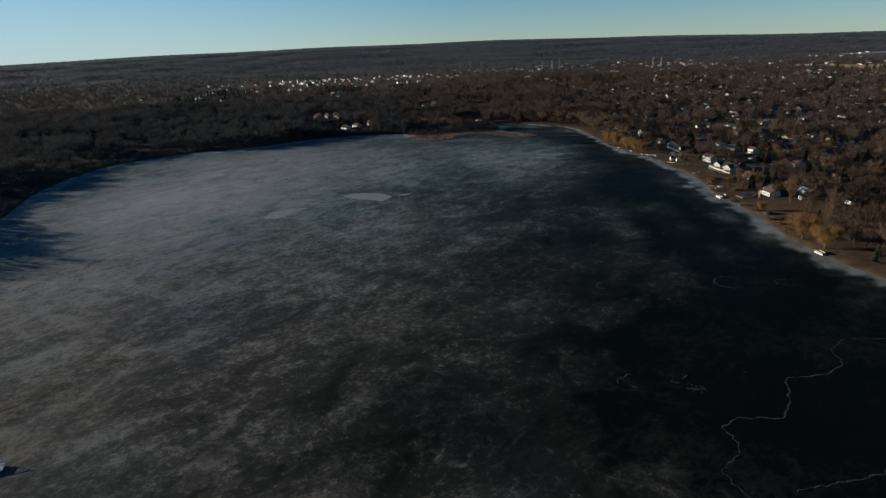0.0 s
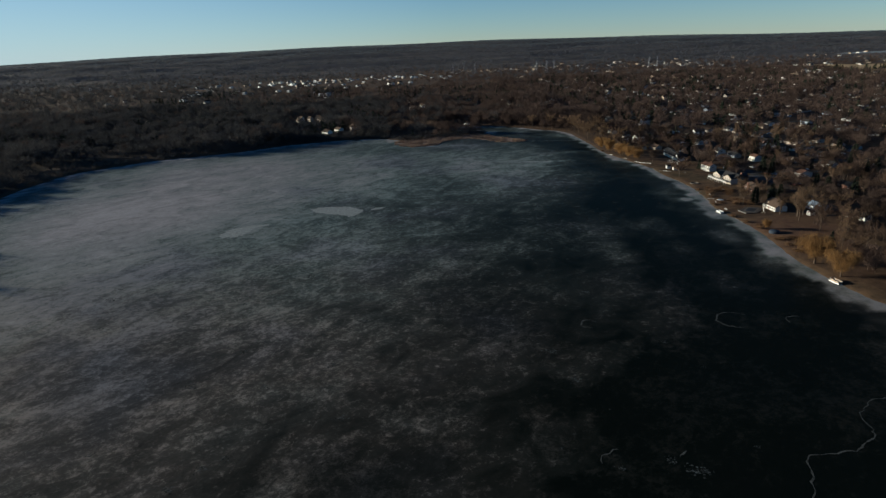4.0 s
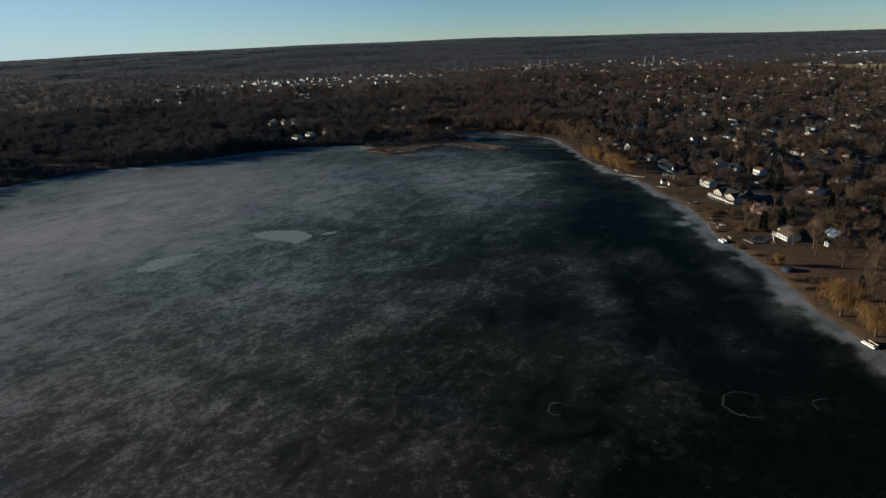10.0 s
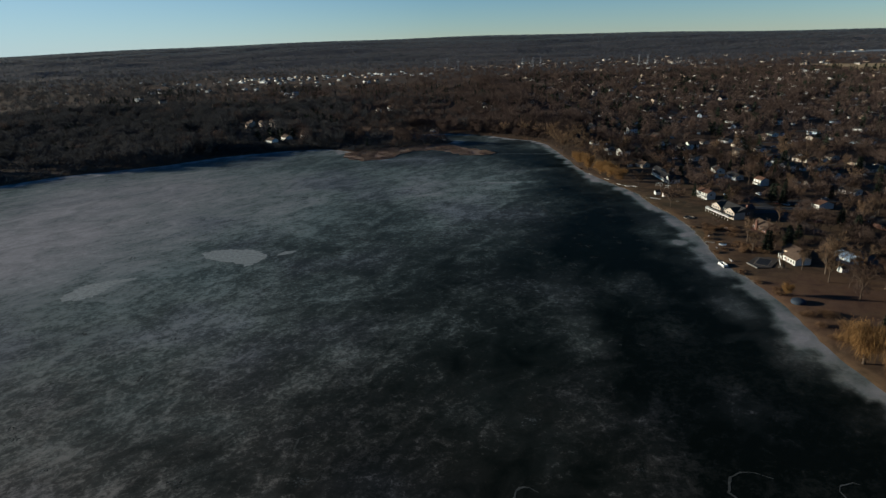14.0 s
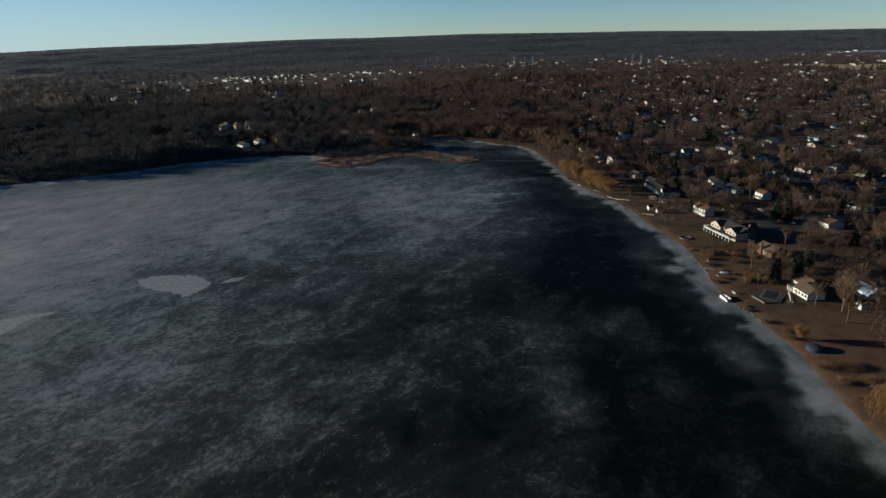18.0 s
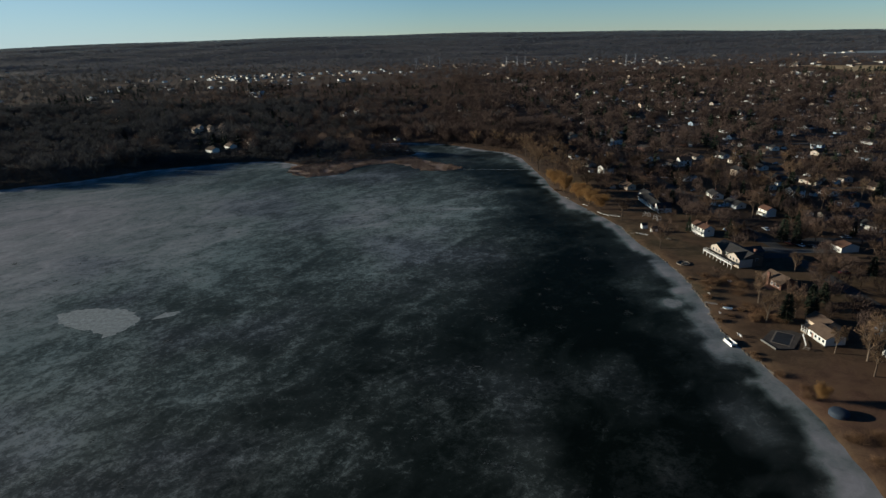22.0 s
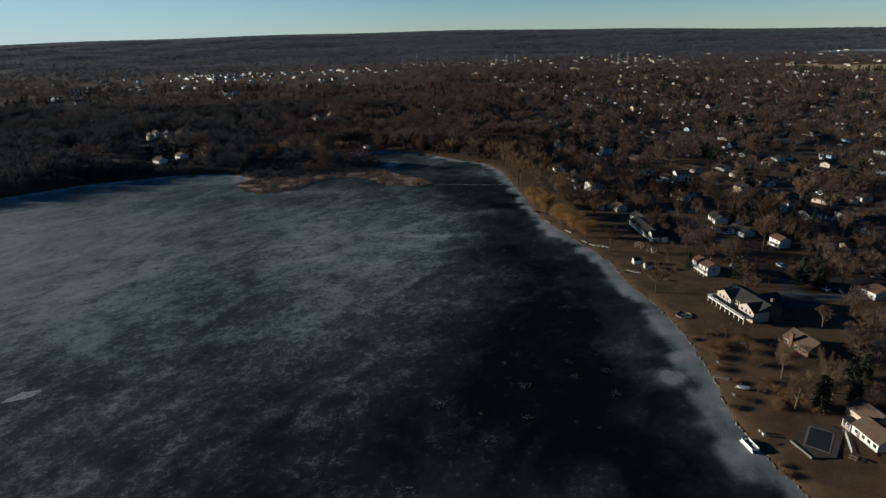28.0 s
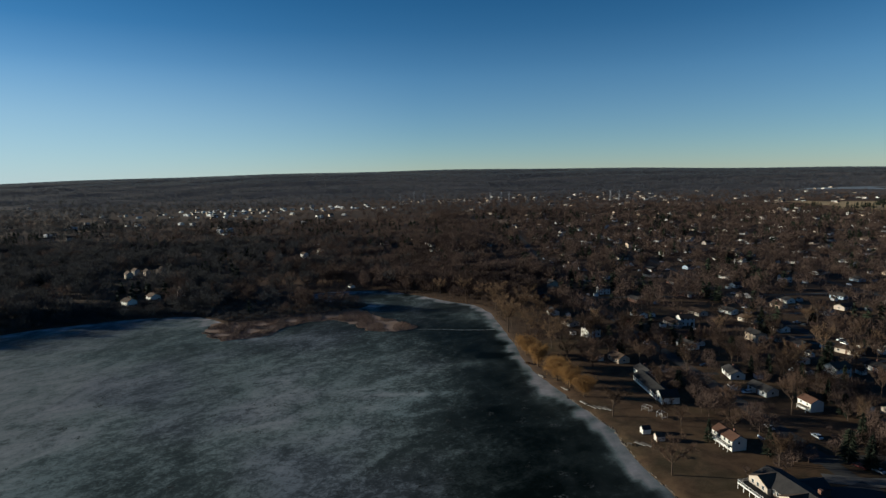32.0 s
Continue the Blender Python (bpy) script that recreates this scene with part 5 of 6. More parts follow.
e = at_base("pole_barn", 221, 371, gz(221, 371), 8)
gable_volume(e, 9, 7, 2.8, 1.4, M_BLUE, M_BLUE, turned(0, 0))
part("door", boxed((-3.56, -3.502, -1.4, 1.4, 0.05, 2.4)), M_TRIM, e)
tagged(e, "blue-sided outbuilding with a pale grey metal roof", "shed")


def pontoon_boat(x, y, z, rz, side, label):
    """A pontoon boat: two floats, deck, fence panels, seats, console and motor."""
    e = at_base("pontoon_boat", x, y, z, rz)
    for s in (-0.85, 0.85):
        bm = bmesh.new()
        tube(bm, (s, -2.9, 0.32), (s, 2.6, 0.32), 0.32, n=10)
        tube(bm, (s, 2.6, 0.32), (s, 3.3, 0.5), 0.32, 0.06, n=10)
        part("float", bm, M_ALU, e)
    part("deck_floor", boxed((-1.2, 1.2, -3.0, 3.0, 0.66, 0.76)), M_BLACK, e, "dark carpeted deck")
    for s in (-1, 1):
        lo, hi = sorted((s * 1.2, s * 1.12))
        part("fence_panel", boxed((lo, hi, -2.2, 2.9, 0.763, 1.5)), side, e)
        bm = bmesh.new()
        tube(bm, (s * 1.16, -2.2, 1.56), (s * 1.16, 2.9, 1.56), 0.035, n=6)
        part("rail", bm, M_ALU, e)
    for y0 in (2.82, -2.2):
        part("fence_panel", boxed((-1.1, 0.3 if y0 < 0 else 1.1, y0, y0 + 0.07, 0.763, 1.5)), side, e)
    part("bench", boxed((-1.1, -0.5, 0.4, 2.7, 0.763, 1.15), (-1.1, -0.92, 0.4, 2.7, 1.152, 1.45)), side, e)
    part("bench", boxed((0.5, 1.1, 0.8, 2.7, 0.763, 1.15), (0.92, 1.1, 0.8, 2.7, 1.152, 1.45)), side, e)
    part("console", boxed((0.45, 1.08, -0.7, 0.1, 0.763, 1.6)), M_CARDARK, e)
    part("motor", boxed((-0.22, 0.22, -3.5, -3.02, 0.4, 1.35)), M_CARDARK, e)
    bm = bmesh.new()
    for s in (-1.1, 1.1):
        tube(bm, (s, -0.9, 1.55), (s, -1.9, 2.35), 0.03, n=5)
    tube(bm, (-1.1, -1.9, 2.35), (1.1, -1.9, 2.35), 0.16, n=7)
    part("folded_canopy", bm, M_CARDARK, e)
    e.scale = (0.85, 0.85, 0.85)
    return tagged(e, label, "boat")


pontoon_boat(166.7, 373.0, 0.02, 187, M_BOAT, "white pontoon boat frozen in beside the seawall")
pontoon_boat(168.3, 265.3, 0.05, 190, M_TAN, "pale yellow pontoon boat hauled up at the shore")

# round pool under a domed blue cover
e = at_base("round_pool", 177.0, 331.5, gz(177, 331.5))
bm = bmesh.new()
tube(bm, (0, 0, -0.3), (0, 0, 1.1), 3.3, n=28)
part("pool_wall", bm, M_NAVY, e)
bm = bmesh.new()
rings = []
for k in range(5):
    a = k / 5 * math.pi / 2
    rings.append([bm.verts.new((3.2 * math.cos(a) * math.cos(t), 3.2 * math.cos(a) * math.sin(t), 1.105 + 0.95 * math.sin(a))) for t in np.linspace(0, 2 * math.pi, 28, endpoint=False)])
tip = bm.verts.new((0, 0, 2.06))
for A, B in zip(rings[:-1], rings[1:]):
    for i in range(28):
        bm.faces.new((A[i], A[(i + 1) % 28], B[(i + 1) % 28], B[i]))
for i in range(28):
    bm.faces.new((rings[-1][i], rings[-1][(i + 1) % 28], tip))
part("cover", bm, M_NAVY, e, "domed dark blue cover")
e.scale = (0.78, 0.78, 0.8)
tagged(e, "round garden pool under a domed dark blue cover", "swimming pool")

# stone fire ring with a low wall
e = at_base("fire_pit", 180.2, 446, gz(180, 446))
for k in range(26):
    a = 2 * math.pi * k / 26
    bm = boxed((-0.34, 0.34, -0.2, 0.2, 0, 0.42 + 0.05 * (k % 3)))
    bm.transform(turned(2.7 * math.cos(a), 2.7 * math.sin(a), -0.05, math.degrees(a) + 90))
    part("stone", bm, M_STONE, e)
bm = bmesh.new()
tube(bm, (0, 0, -0.1), (0, 0, 0.06), 2.4, n=24)
part("floor", bm, M_CONCRETE, e)
for k in range(8):
    a = 2 * math.pi * k / 8
    bm = boxed((-0.22, 0.22, -0.15, 0.15, 0.062, 0.4))
    bm.transform(turned(0.6 * math.cos(a), 0.6 * math.sin(a), 0, math.degrees(a) + 90))
    part("hearth_stone", bm, M_STONE, e)
tagged(e, "round stone fire pit with a paved floor on the lawn", "fire pit")


def dock_section(x, y, z, rz, L=4.5, W=1.2):
    e = at_base("dock_section", x, y, z, rz)
    for s in (-1, 1):
        lo, hi = sorted((s * W / 2, s * (W / 2 - 0.08)))
        part("beam", boxed((lo, hi, -L / 2, L / 2, 0, 0.16)), M_ALU, e)
    n = int(L / 0.3)
    for i in range(n):
        y0 = -L / 2 + i * L / n
        part("plank", boxed((-W / 2, W / 2, y0 + 0.015, y0 + L / n - 0.015, 0.162, 0.2)), M_WOOD, e)
    return tagged(e, "dock section of grey planks stored on the shore lawn", "dock", "stored dock sections")


for x, y, rz in ((167.5, 525.5, 35), (169.3, 524.6, 33), (171.2, 523.6, 36), (173.0, 522.4, 30), (165.0, 530.5, 20), (175.2, 490.0, 40), (177.0, 489.0, 38), (160.8, 547.5, 25), (174.3, 404.0, 60), (153.5, 566.0, 22)):
    dock_section(x, y, gz(x, y) + 0.02, rz)


def boat_lift(x, y, rz):
    """An open boat lift hauled ashore: four posts, rails, two bunks and canopy ribs."""
    e = at_base("boat_lift", x, y, gz(x, y), rz)
    for sx in (-1.3, 1.3):
        for sy in (-1.6, 1.6):
            bm = bmesh.new()
            tube(bm, (sx, sy, 0), (sx, sy, 2.3), 0.07, n=6)
            part("post", bm, M_ALU, e)
        bm = bmesh.new()
        tube(bm, (sx, -1.6, 2.25), (sx, 1.6, 2.25), 0.06, n=6)
        part("rail", bm, M_ALU, e)
        part("bunk", boxed((sx * 0.5 - 0.1, sx * 0.5 + 0.1, -1.7, 1.7, 0.75, 0.9)), M_WOOD, e)
    for sy in (-1.6, 1.6):
        bm = bmesh.new()
        tube(bm, (-1.3, sy, 0.7), (1.3, sy, 0.7), 0.06, n=6)
        part("crossbeam", bm, M_ALU, e)
    for sy in (-1.4, 0.0, 1.4):
        bm = bmesh.new()
        tube(bm, (-1.3, sy, 2.25), (0, sy, 2.95), 0.045, n=5)
        tube(bm, (0, sy, 2.95), (1.3, sy, 2.25), 0.045, n=5)
        part("canopy_rib", bm, M_ALU, e)
    return tagged(e, "white metal boat lift hauled up on the lawn", "boat lift", "boat lifts on the lawn")


for x, y, rz in ((191.5, 511.0, 20), (188.0, 518.0, 40)):
    boat_lift(x, y, rz)


def trailer_boat(x, y, rz):
    """A small boat under a fitted cover on a trailer."""
    e = at_base("covered_boat", x, y, gz(x, y), rz)
    bm = bmesh.new()
    rings = []
    for v, w, z0, z1 in ((-2.2, 0.75, 0.55, 1.15), (-0.8, 0.9, 0.5, 1.2), (0.9, 0.8, 0.52, 1.25), (2.3, 0.06, 0.95, 1.4)):
        rings.append([bm.verts.new(q) for q in ((-w, v, z1), (-w * 0.6, v, z0), (w * 0.6, v, z0), (w, v, z1))])
    for A, B in zip(rings[:-1], rings[1:]):
        for i in range(4):
            bm.faces.new((A[i], A[(i + 1) % 4], B[(i + 1) % 4], B[i]))
    bm.faces.new(rings[0])
    bm.faces.new(list(reversed(rings[-1])))
    bmesh.ops.recalc_face_normals(bm, faces=bm.faces)
    part("hull", bm, M_BOAT, e)
    bm = bmesh.new()
    rings = [[bm.verts.new(q) for q in ((-w, v, z), (0, v, z + 0.42), (w, v, z), (w, v, z - 0.12), (-w, v, z - 0.12))] for v, w, z in ((-2.25, 0.8, 1.2), (-0.8, 0.95, 1.24), (0.9, 0.84, 1.29), (2.0, 0.3, 1.38))]
    for A, B in zip(rings[:-1], rings[1:]):
        for i in range(5):
            bm.faces.new((A[i], A[(i + 1) % 5], B[(i + 1) % 5], B[i]))
    bm.faces.new(rings[0])
    bm.faces.new(list(reversed(rings[-1])))
    bmesh.ops.recalc_face_normals(bm, faces=bm.faces)
    part("cover", bm, M_BLUE, e, "grey-blue canvas cover")
    for sx in (-0.8, 0.8):
        bm = bmesh.new()
        tube(bm, (sx - 0.09, -0.6, 0.3), (sx + 0.09, -0.6, 0.3), 0.3, n=10)
        part("wheel", bm, M_RUBBER, e)
    part("trailer_frame", boxed((-0.75, 0.75, -0.68, -0.52, 0.3, 0.4), (-0.06, 0.06, -2.0, 3.2, 0.4, 0.48)), M_STEEL, e)
    e.scale = (0.75, 0.75, 0.75)
    return tagged(e, "small white boat under a grey-blue cover on a trailer", "boat")


trailer_boat(177.4, 397.4, 70)
trailer_boat(219.5, 489.0, 10)

# white garden table with a round top
e = at_base("garden_table", 190.2, 422.7, gz(190.2, 422.7))
bm = bmesh.new()
tube(bm, (0, 0, 0.7), (0, 0, 0.76), 0.95, n=18)
part("tabletop", bm, M_BOAT, e)
for k in range(4):
    a = math.pi / 4 + k * math.pi / 2
    bm = bmesh.new()
    tube(bm, (0.75 * math.cos(a), 0.75 * math.sin(a), 0), (0.55 * math.cos(a), 0.55 * math.sin(a), 0.698), 0.04, n=6)
    part("leg", bm, M_BOAT, e)
tagged(e, "round white garden table among dry shrubs", "table")


def lawn_chair(x, y, rz):
    e = at_base("lawn_chair", x, y, gz(x, y), rz)
    part("seat", boxed((-0.3, 0.3, -0.28, 0.28, 0.36, 0.42)), M_BOAT, e)
    bm = boxed((-0.3, 0.3, -0.03, 0.03, 0, 0.7))
    bm.transform(Matrix.Translation((0, 0.3, 0.42)) @ Matrix.Rotation(-0.3, 4, 'X'))
    part("backrest", bm, M_BOAT, e)
    for a in (-0.26, 0.26):
        for c in (-0.24, 0.24):
            part("leg", boxed((a - 0.03, a + 0.03, c - 0.03, c + 0.03, 0, 0.358)), M_BOAT, e)
        part("armrest", boxed((a - 0.06, a + 0.06, -0.3, 0.3, 0.6, 0.64)), M_BOAT, e)
    return tagged(e, "white lawn chair standing on the shore lawn", "chair", "lawn chairs by the shore")


for x, y, rz in ((172.1, 377.6, 80), (172.3, 376.4, 95), (173.4, 394.5, 60), (177.0, 412.0, 80)):
    lawn_chair(x, y, rz)


def picnic_table(x, y, rz, label):
    e = at_base("picnic_table", x, y, gz(x, y), rz)
    for k in range(5):
        part("board", boxed((-0.4 + k * 0.16, -0.25 + k * 0.16, -0.95, 0.95, 0.72, 0.76)), M_WOOD, e)
    for s in (-0.85, 0.6):
        part("bench", boxed((s, s + 0.26, -0.95, 0.95, 0.42, 0.46)), M_WOOD, e)
    for yy in (-0.7, 0.62):
        bm = bmesh.new()
        tube(bm, (-0.75, yy, 0), (-0.2, yy, 0.715), 0.05, n=4)
        tube(bm, (0.75, yy, 0), (0.2, yy, 0.715), 0.05, n=4)
        tube(bm, (-0.85, yy, 0.38), (0.85, yy, 0.38), 0.05, n=4)
        part("trestle", bm, M_WOOD, e)
    return tagged(e, label, "table")


picnic_table(188.6, 366.0, 40, "weathered picnic table on the lawn by the pool")
picnic_table(185.5, 478.0, 15, "weathered picnic table on the lake lawn")
picnic_table(170.9, 489.5, 70, "weathered picnic table near the seawall")


def car(x, y, rz, paint, label):
    e = at_base("parked_car", x, y, gz(x, y) + 0.07, rz)
    bm = bmesh.new()
    prof = [(-2.2, 0.35), (2.2, 0.35), (2.25, 0.75), (1.3, 0.95), (-1.9, 1.0), (-2.25, 0.8)]
    for pr, w, m, nm in ((prof, 0.88, paint, "body"), ([(-1.8, 1.0), (1.2, 0.96), (0.5, 1.45), (-1.2, 1.47)], 0.78, M_GLASS, "cabin")):
        bm = bmesh.new()
        a = [bm.verts.new((-w, py, pz)) for py, pz in pr]
        c = [bm.verts.new((w, py, pz)) for py, pz in pr]
        bm.faces.new(a)
        bm.faces.new(list(reversed(c)))
        for i in range(len(pr)):
            j = (i + 1) % len(pr)
            bm.faces.new((a[j], a[i], c[i], c[j]))
        bmesh.ops.recalc_face_normals(bm, faces=bm.faces)
        part(nm, bm, m, e)
    part("roof", boxed((-0.74, 0.74, -1.18, 0.48, 1.45, 1.5)), paint, e)
    for sx in (-0.82, 0.82):
        for sy in (-1.4, 1.4):
            bm = bmesh.new()
            tube(bm, (sx - 0.1, sy, 0.33), (sx + 0.1, sy, 0.33), 0.33, n=12)
            part("wheel", bm, M_RUBBER, e)
    return tagged(e, label, "car", "parked cars")


CARS = [(243.6, 463.5, 20), (248.3, 461.0, 15), (272, 472.7, 80), (240, 466.5, 25), (262.8, 640, 5), (236, 592, 80), (233, 540, 85), (276, 560, 95), (300, 615, 80), (330, 600, 5),
        (325, 560, 8), (333, 640, 3), (322, 690, 5), (232, 664, 85), (228, 498, 3), (222, 612, 5), (276, 500, 85), (334, 530, 4)]
for sx in STREETS_X[:5]:
    for y in np.arange(max(430, (sx - 40) / 0.86 - 20), 980, 46):
        y = float(y + rng.uniform(-15, 15))
        CARS.append((street_bend(sx, y) + float(rng.choice((-6.5, 6.0, 9.0))), y, float(rng.choice((3, 86, 92)))))
for i, (x, y, rz) in enumerate(CARS):
    car(x, y, rz, (M_SILVER, M_CARDARK, M_SILVER, M_RED, M_BOAT)[i % 5], ("silver car parked on a driveway", "dark car parked on a driveway", "silver car parked on a driveway", "red car parked on a driveway", "white car parked on a driveway")[i % 5])


def small_shed(x, y, rz, wall, roof, label, L, W):
    e = new("garden_shed")
    gable_volume(e, L, W, 2.0, 0.9, wall, roof, o=0.15)
    part("door", boxed((-W / 2 - 0.05, -W / 2 - 0.002, -0.6, 0.6, 0.05, 1.8)), M_TRIM, e)
    e.matrix_basis = pose(x, y, gz(x, y), 0, 0, rz)
    return tagged(e, label, "shed", "sheds in the back gardens")


SHEDS = []
for i, (x, y) in enumerate(FIXED[:34] + [s[:2] for s in sites[:110]]):
    kx, ky, kz = rng.uniform(8, 13) * rng.choice((-1, 1)), rng.uniform(-9, 9), rng.normal(4, 8)
    if min((x + kx - a) ** 2 + (y + ky - c) ** 2 for a, c in FIXED + HERO) < 49 or shore_dist([(x + kx, y + ky)])[0] < 20:
        continue
    if not clear_of_streets(np.array([(x + kx, y + ky)]), 5.5)[0]:
        continue
    if len(SHEDS) < 4:
        w, r, lab = ((M_WHITE, M_ROOF_D, "white garden shed with a dark roof"), (M_CREAM, M_ROOF_B, "cream garden shed with a brown roof"), (M_GREY, M_ROOF_D, "grey garden shed with a dark roof"), (M_WHITE, M_ROOF_B, "white garden shed with a brown roof"))[len(SHEDS)]
        SHEDS.append(small_shed(x + kx, y + ky, kz, w, r, lab, 3.6, 3.0))
    else:
        copy_thing(SHEDS[i % 4], pose(x + kx, y + ky, gz(x + kx, y + ky), 0, 0, kz))


# ---- streets and drives ----
def ribbon(name, pts, width, lift, mat, label, category, step=12):
    P = spline(pts, step, closed=False)
    t = np.gradient(P, axis=0)
    nrm = np.c_[t[:, 1], -t[:, 0]] / np.hypot(t[:, 0], t[:, 1])[:, None]
    A, B = P + nrm * width / 2, P - nrm * width / 2
    za, zb = ground_z(A[:, 0], A[:, 1]) + lift, ground_z(B[:, 0], B[:, 1]) + lift
    n = len(P)
    V = np.concatenate([np.c_[A, za], np.c_[B, zb]])
    F = [(i, i + 1, n + i + 1, n + i) for i in range(n - 1)]
    return tagged(new(name, mesh_np(name, V, F, mat)), label, category, kind="structure")


for k, sx in enumerate(STREETS_X):
    y0 = max(300, (sx - 40) / 0.86 - 60)
    ribbon("road", [(street_bend(sx, y), y) for y in np.arange(y0, 1640, 60)], 6.5, 0.05, M_ASPHALT, "grey asphalt residential street", "road")
for k, y in enumerate((470, 735, 1000, 1265, 1530)):
    x1 = min(1060, 40 + 0.86 * (y + 40))
    ribbon("cross_road", [(x, y + 5 * math.sin(x / 90)) for x in np.arange(227, x1, 50)], 6.0, 0.054, M_ASPHALT, "grey asphalt cross street", "road")
ribbon("driveway", [(224, 461), (238, 457), (256, 456)], 6.0, 0.058, M_CONCRETE, "pale concrete driveway", "driveway", 4)
ribbon("driveway", [(219, 452), (228, 452), (236, 455)], 7.0, 0.062, M_ASPHALT, "dark asphalt driveway", "driveway", 4)
for i, (x, y) in enumerate(FIXED[:24]):
    sx = min((street_bend(s, y) for s in STREETS_X), key=lambda q: abs(q - x))
    if 12 < abs(sx - x) < 40:
        s = 1 if sx > x else -1
        ribbon("driveway", [(x + s * 5.5, y + 4), ((x + sx) / 2, y + 4), (sx - s * 3, y + 4)], 3.4, 0.06, M_CONCRETE if i % 3 else M_ASPHALT, "narrow paved driveway to a house", "driveway", 4)


# ---- lakeside trees and the first rows of gardens ----
def place(tpl, x, y, s, rz, group):
    m = pose(x, y, gz(x, y) - 0.05, 0, 0, rz)
    if tpl.name not in first:
        first[tpl.name] = 1
        ob = tpl
        ob.matrix_basis = m
    else:
        ob = copy_thing(tpl, m)
    ob.scale = (s, s, s)
    return tagged(ob, group=group)


WILLOWS = [willow("willow", 101 + k, 10.5, 5.2) for k in range(3)]
for i, (x, y, s) in enumerate([(159.5, 558.5, 1.0), (167.0, 537, 0.85), (154.5, 580, 1.0), (171.8, 286.5, 1.15), (173.5, 270.5, 1.0), (176.5, 338.5, 0.45), (163.5, 549, 0.9), (151.5, 600, 0.95), (158.5, 592, 0.7), (162, 570, 0.7)]):
    place(WILLOWS[i % 3], x, y, s * 1.22, rng.uniform(0, 360), "willows on the shore")

ROUND = [bare_tree("bare_tree", 201 + k, 10.0, 6.0, 9, label="broad leafless tree with dense brown twigs", width=0.075) for k in range(4)]
TALL = [bare_tree("tall_tree", 221 + k, 15.0, 5.0, 8, label="tall leafless tree with rising limbs", width=0.075) for k in range(4)]
PALE = [bare_tree("pale_tree", 241 + k, 14.0, 3.6, 7, bark=M_BARK_PALE, mat=M_TWIG_TAN, label="slim leafless tree with pale bark", width=0.07) for k in range(3)]
TAN = [bare_tree("tan_tree", 281 + k, 13.0, 5.5, 9, mat=M_TWIG_TAN, label="leafless tree with a soft crown of tan twigs", width=0.075) for k in range(3)]
FIR_T = [evergreen("conifer", 261 + k, 11.0, 2.6 + 0.5 * k, k == 2) for k in range(3)]
SHORE_TREES = [(ROUND[0], 172.8, 515, 1.25), (ROUND[1], 177.3, 467, 1.4), (TAN[2], 148.5, 647, 1.1), (TAN[0], 152.5, 660, 1.0), (PALE[0], 186.2, 386.3, 0.95), (PALE[1], 195.3, 387.7, 0.7),
               (PALE[2], 197.8, 388.5, 0.7), (PALE[0], 203.0, 357.8, 1.15), (PALE[1], 207.4, 360.5, 1.2), (PALE[2], 196.2, 363.2, 0.75), (TALL[2], 200, 331, 0.9), (TALL[3], 215.9, 340, 0.95),
               (ROUND[2], 187.0, 428, 0.5), (PALE[1], 191.5, 402, 0.9), (FIR_T[2], 208, 396, 0.9), (FIR_T[2], 215, 400, 0.8), (FIR_T[2], 263, 506, 0.9), (FIR_T[1], 267, 502, 0.8),
               (FIR_T[0], 231, 585, 1.2), (ROUND[0], 196, 503, 0.8), (ROUND[2], 193, 512, 0.8), (PALE[2], 215, 470, 0.8), (FIR_T[1], 183.5, 249, 0.8), (TAN[1], 176, 622, 1.0),
               (TAN[1], 168, 610, 0.9)]
GARDEN_TREES = [(ROUND[1], 172, 590, 1.0), (ROUND[3], 181, 572, 1.0), (TALL[2], 188, 602, 1.1), (TALL[0], 220, 410, 0.9), (PALE[0], 223, 432, 0.7), (TAN[0], 152, 672, 1.0),
                (TAN[0], 149.5, 690, 0.95), (TAN[1], 148, 706, 1.1), (TAN[2], 160, 650, 0.9), (TAN[2], 152, 722, 1.1), (TAN[0], 140.5, 738, 0.9), (TAN[0], 166, 690, 1.2),
                (TAN[2], 171, 668, 1.1), (TAN[0], 128, 753, 1.0), (TAN[1], 109, 766, 0.9), (TAN[2], 160, 632, 1.0), (TAN[0], 199, 349, 1.0), (TAN[2], 211, 352, 1.1),
                (TAN[1], 224, 357, 1.1), (TAN[0], 214, 330, 1.0), (TAN[2], 205, 318, 0.9), (TAN[1], 196, 306, 0.7), (TAN[0], 192, 290, 0.8), (TAN[2], 201, 275, 0.9)]
BAY_TREES = []
for t, x, y, s in SHORE_TREES + GARDEN_TREES + BAY_TREES:
    place(t, x, y, s * (1.3 if y > 600 else 1.0), rng.uniform(0, 360), "trees by the lake")
spots = [(174, 518), (177, 467), (186, 386), (203, 358), (207, 360), (200, 331), (216, 340)]
pool = scatter(9000, 176, 345, 225, 660)
pool = pool[clear_of_houses(pool, 7.5) & clear_of_streets(pool, 4.5) & (shore_dist(pool) > 17) & seen(pool, 10)]
made = 0
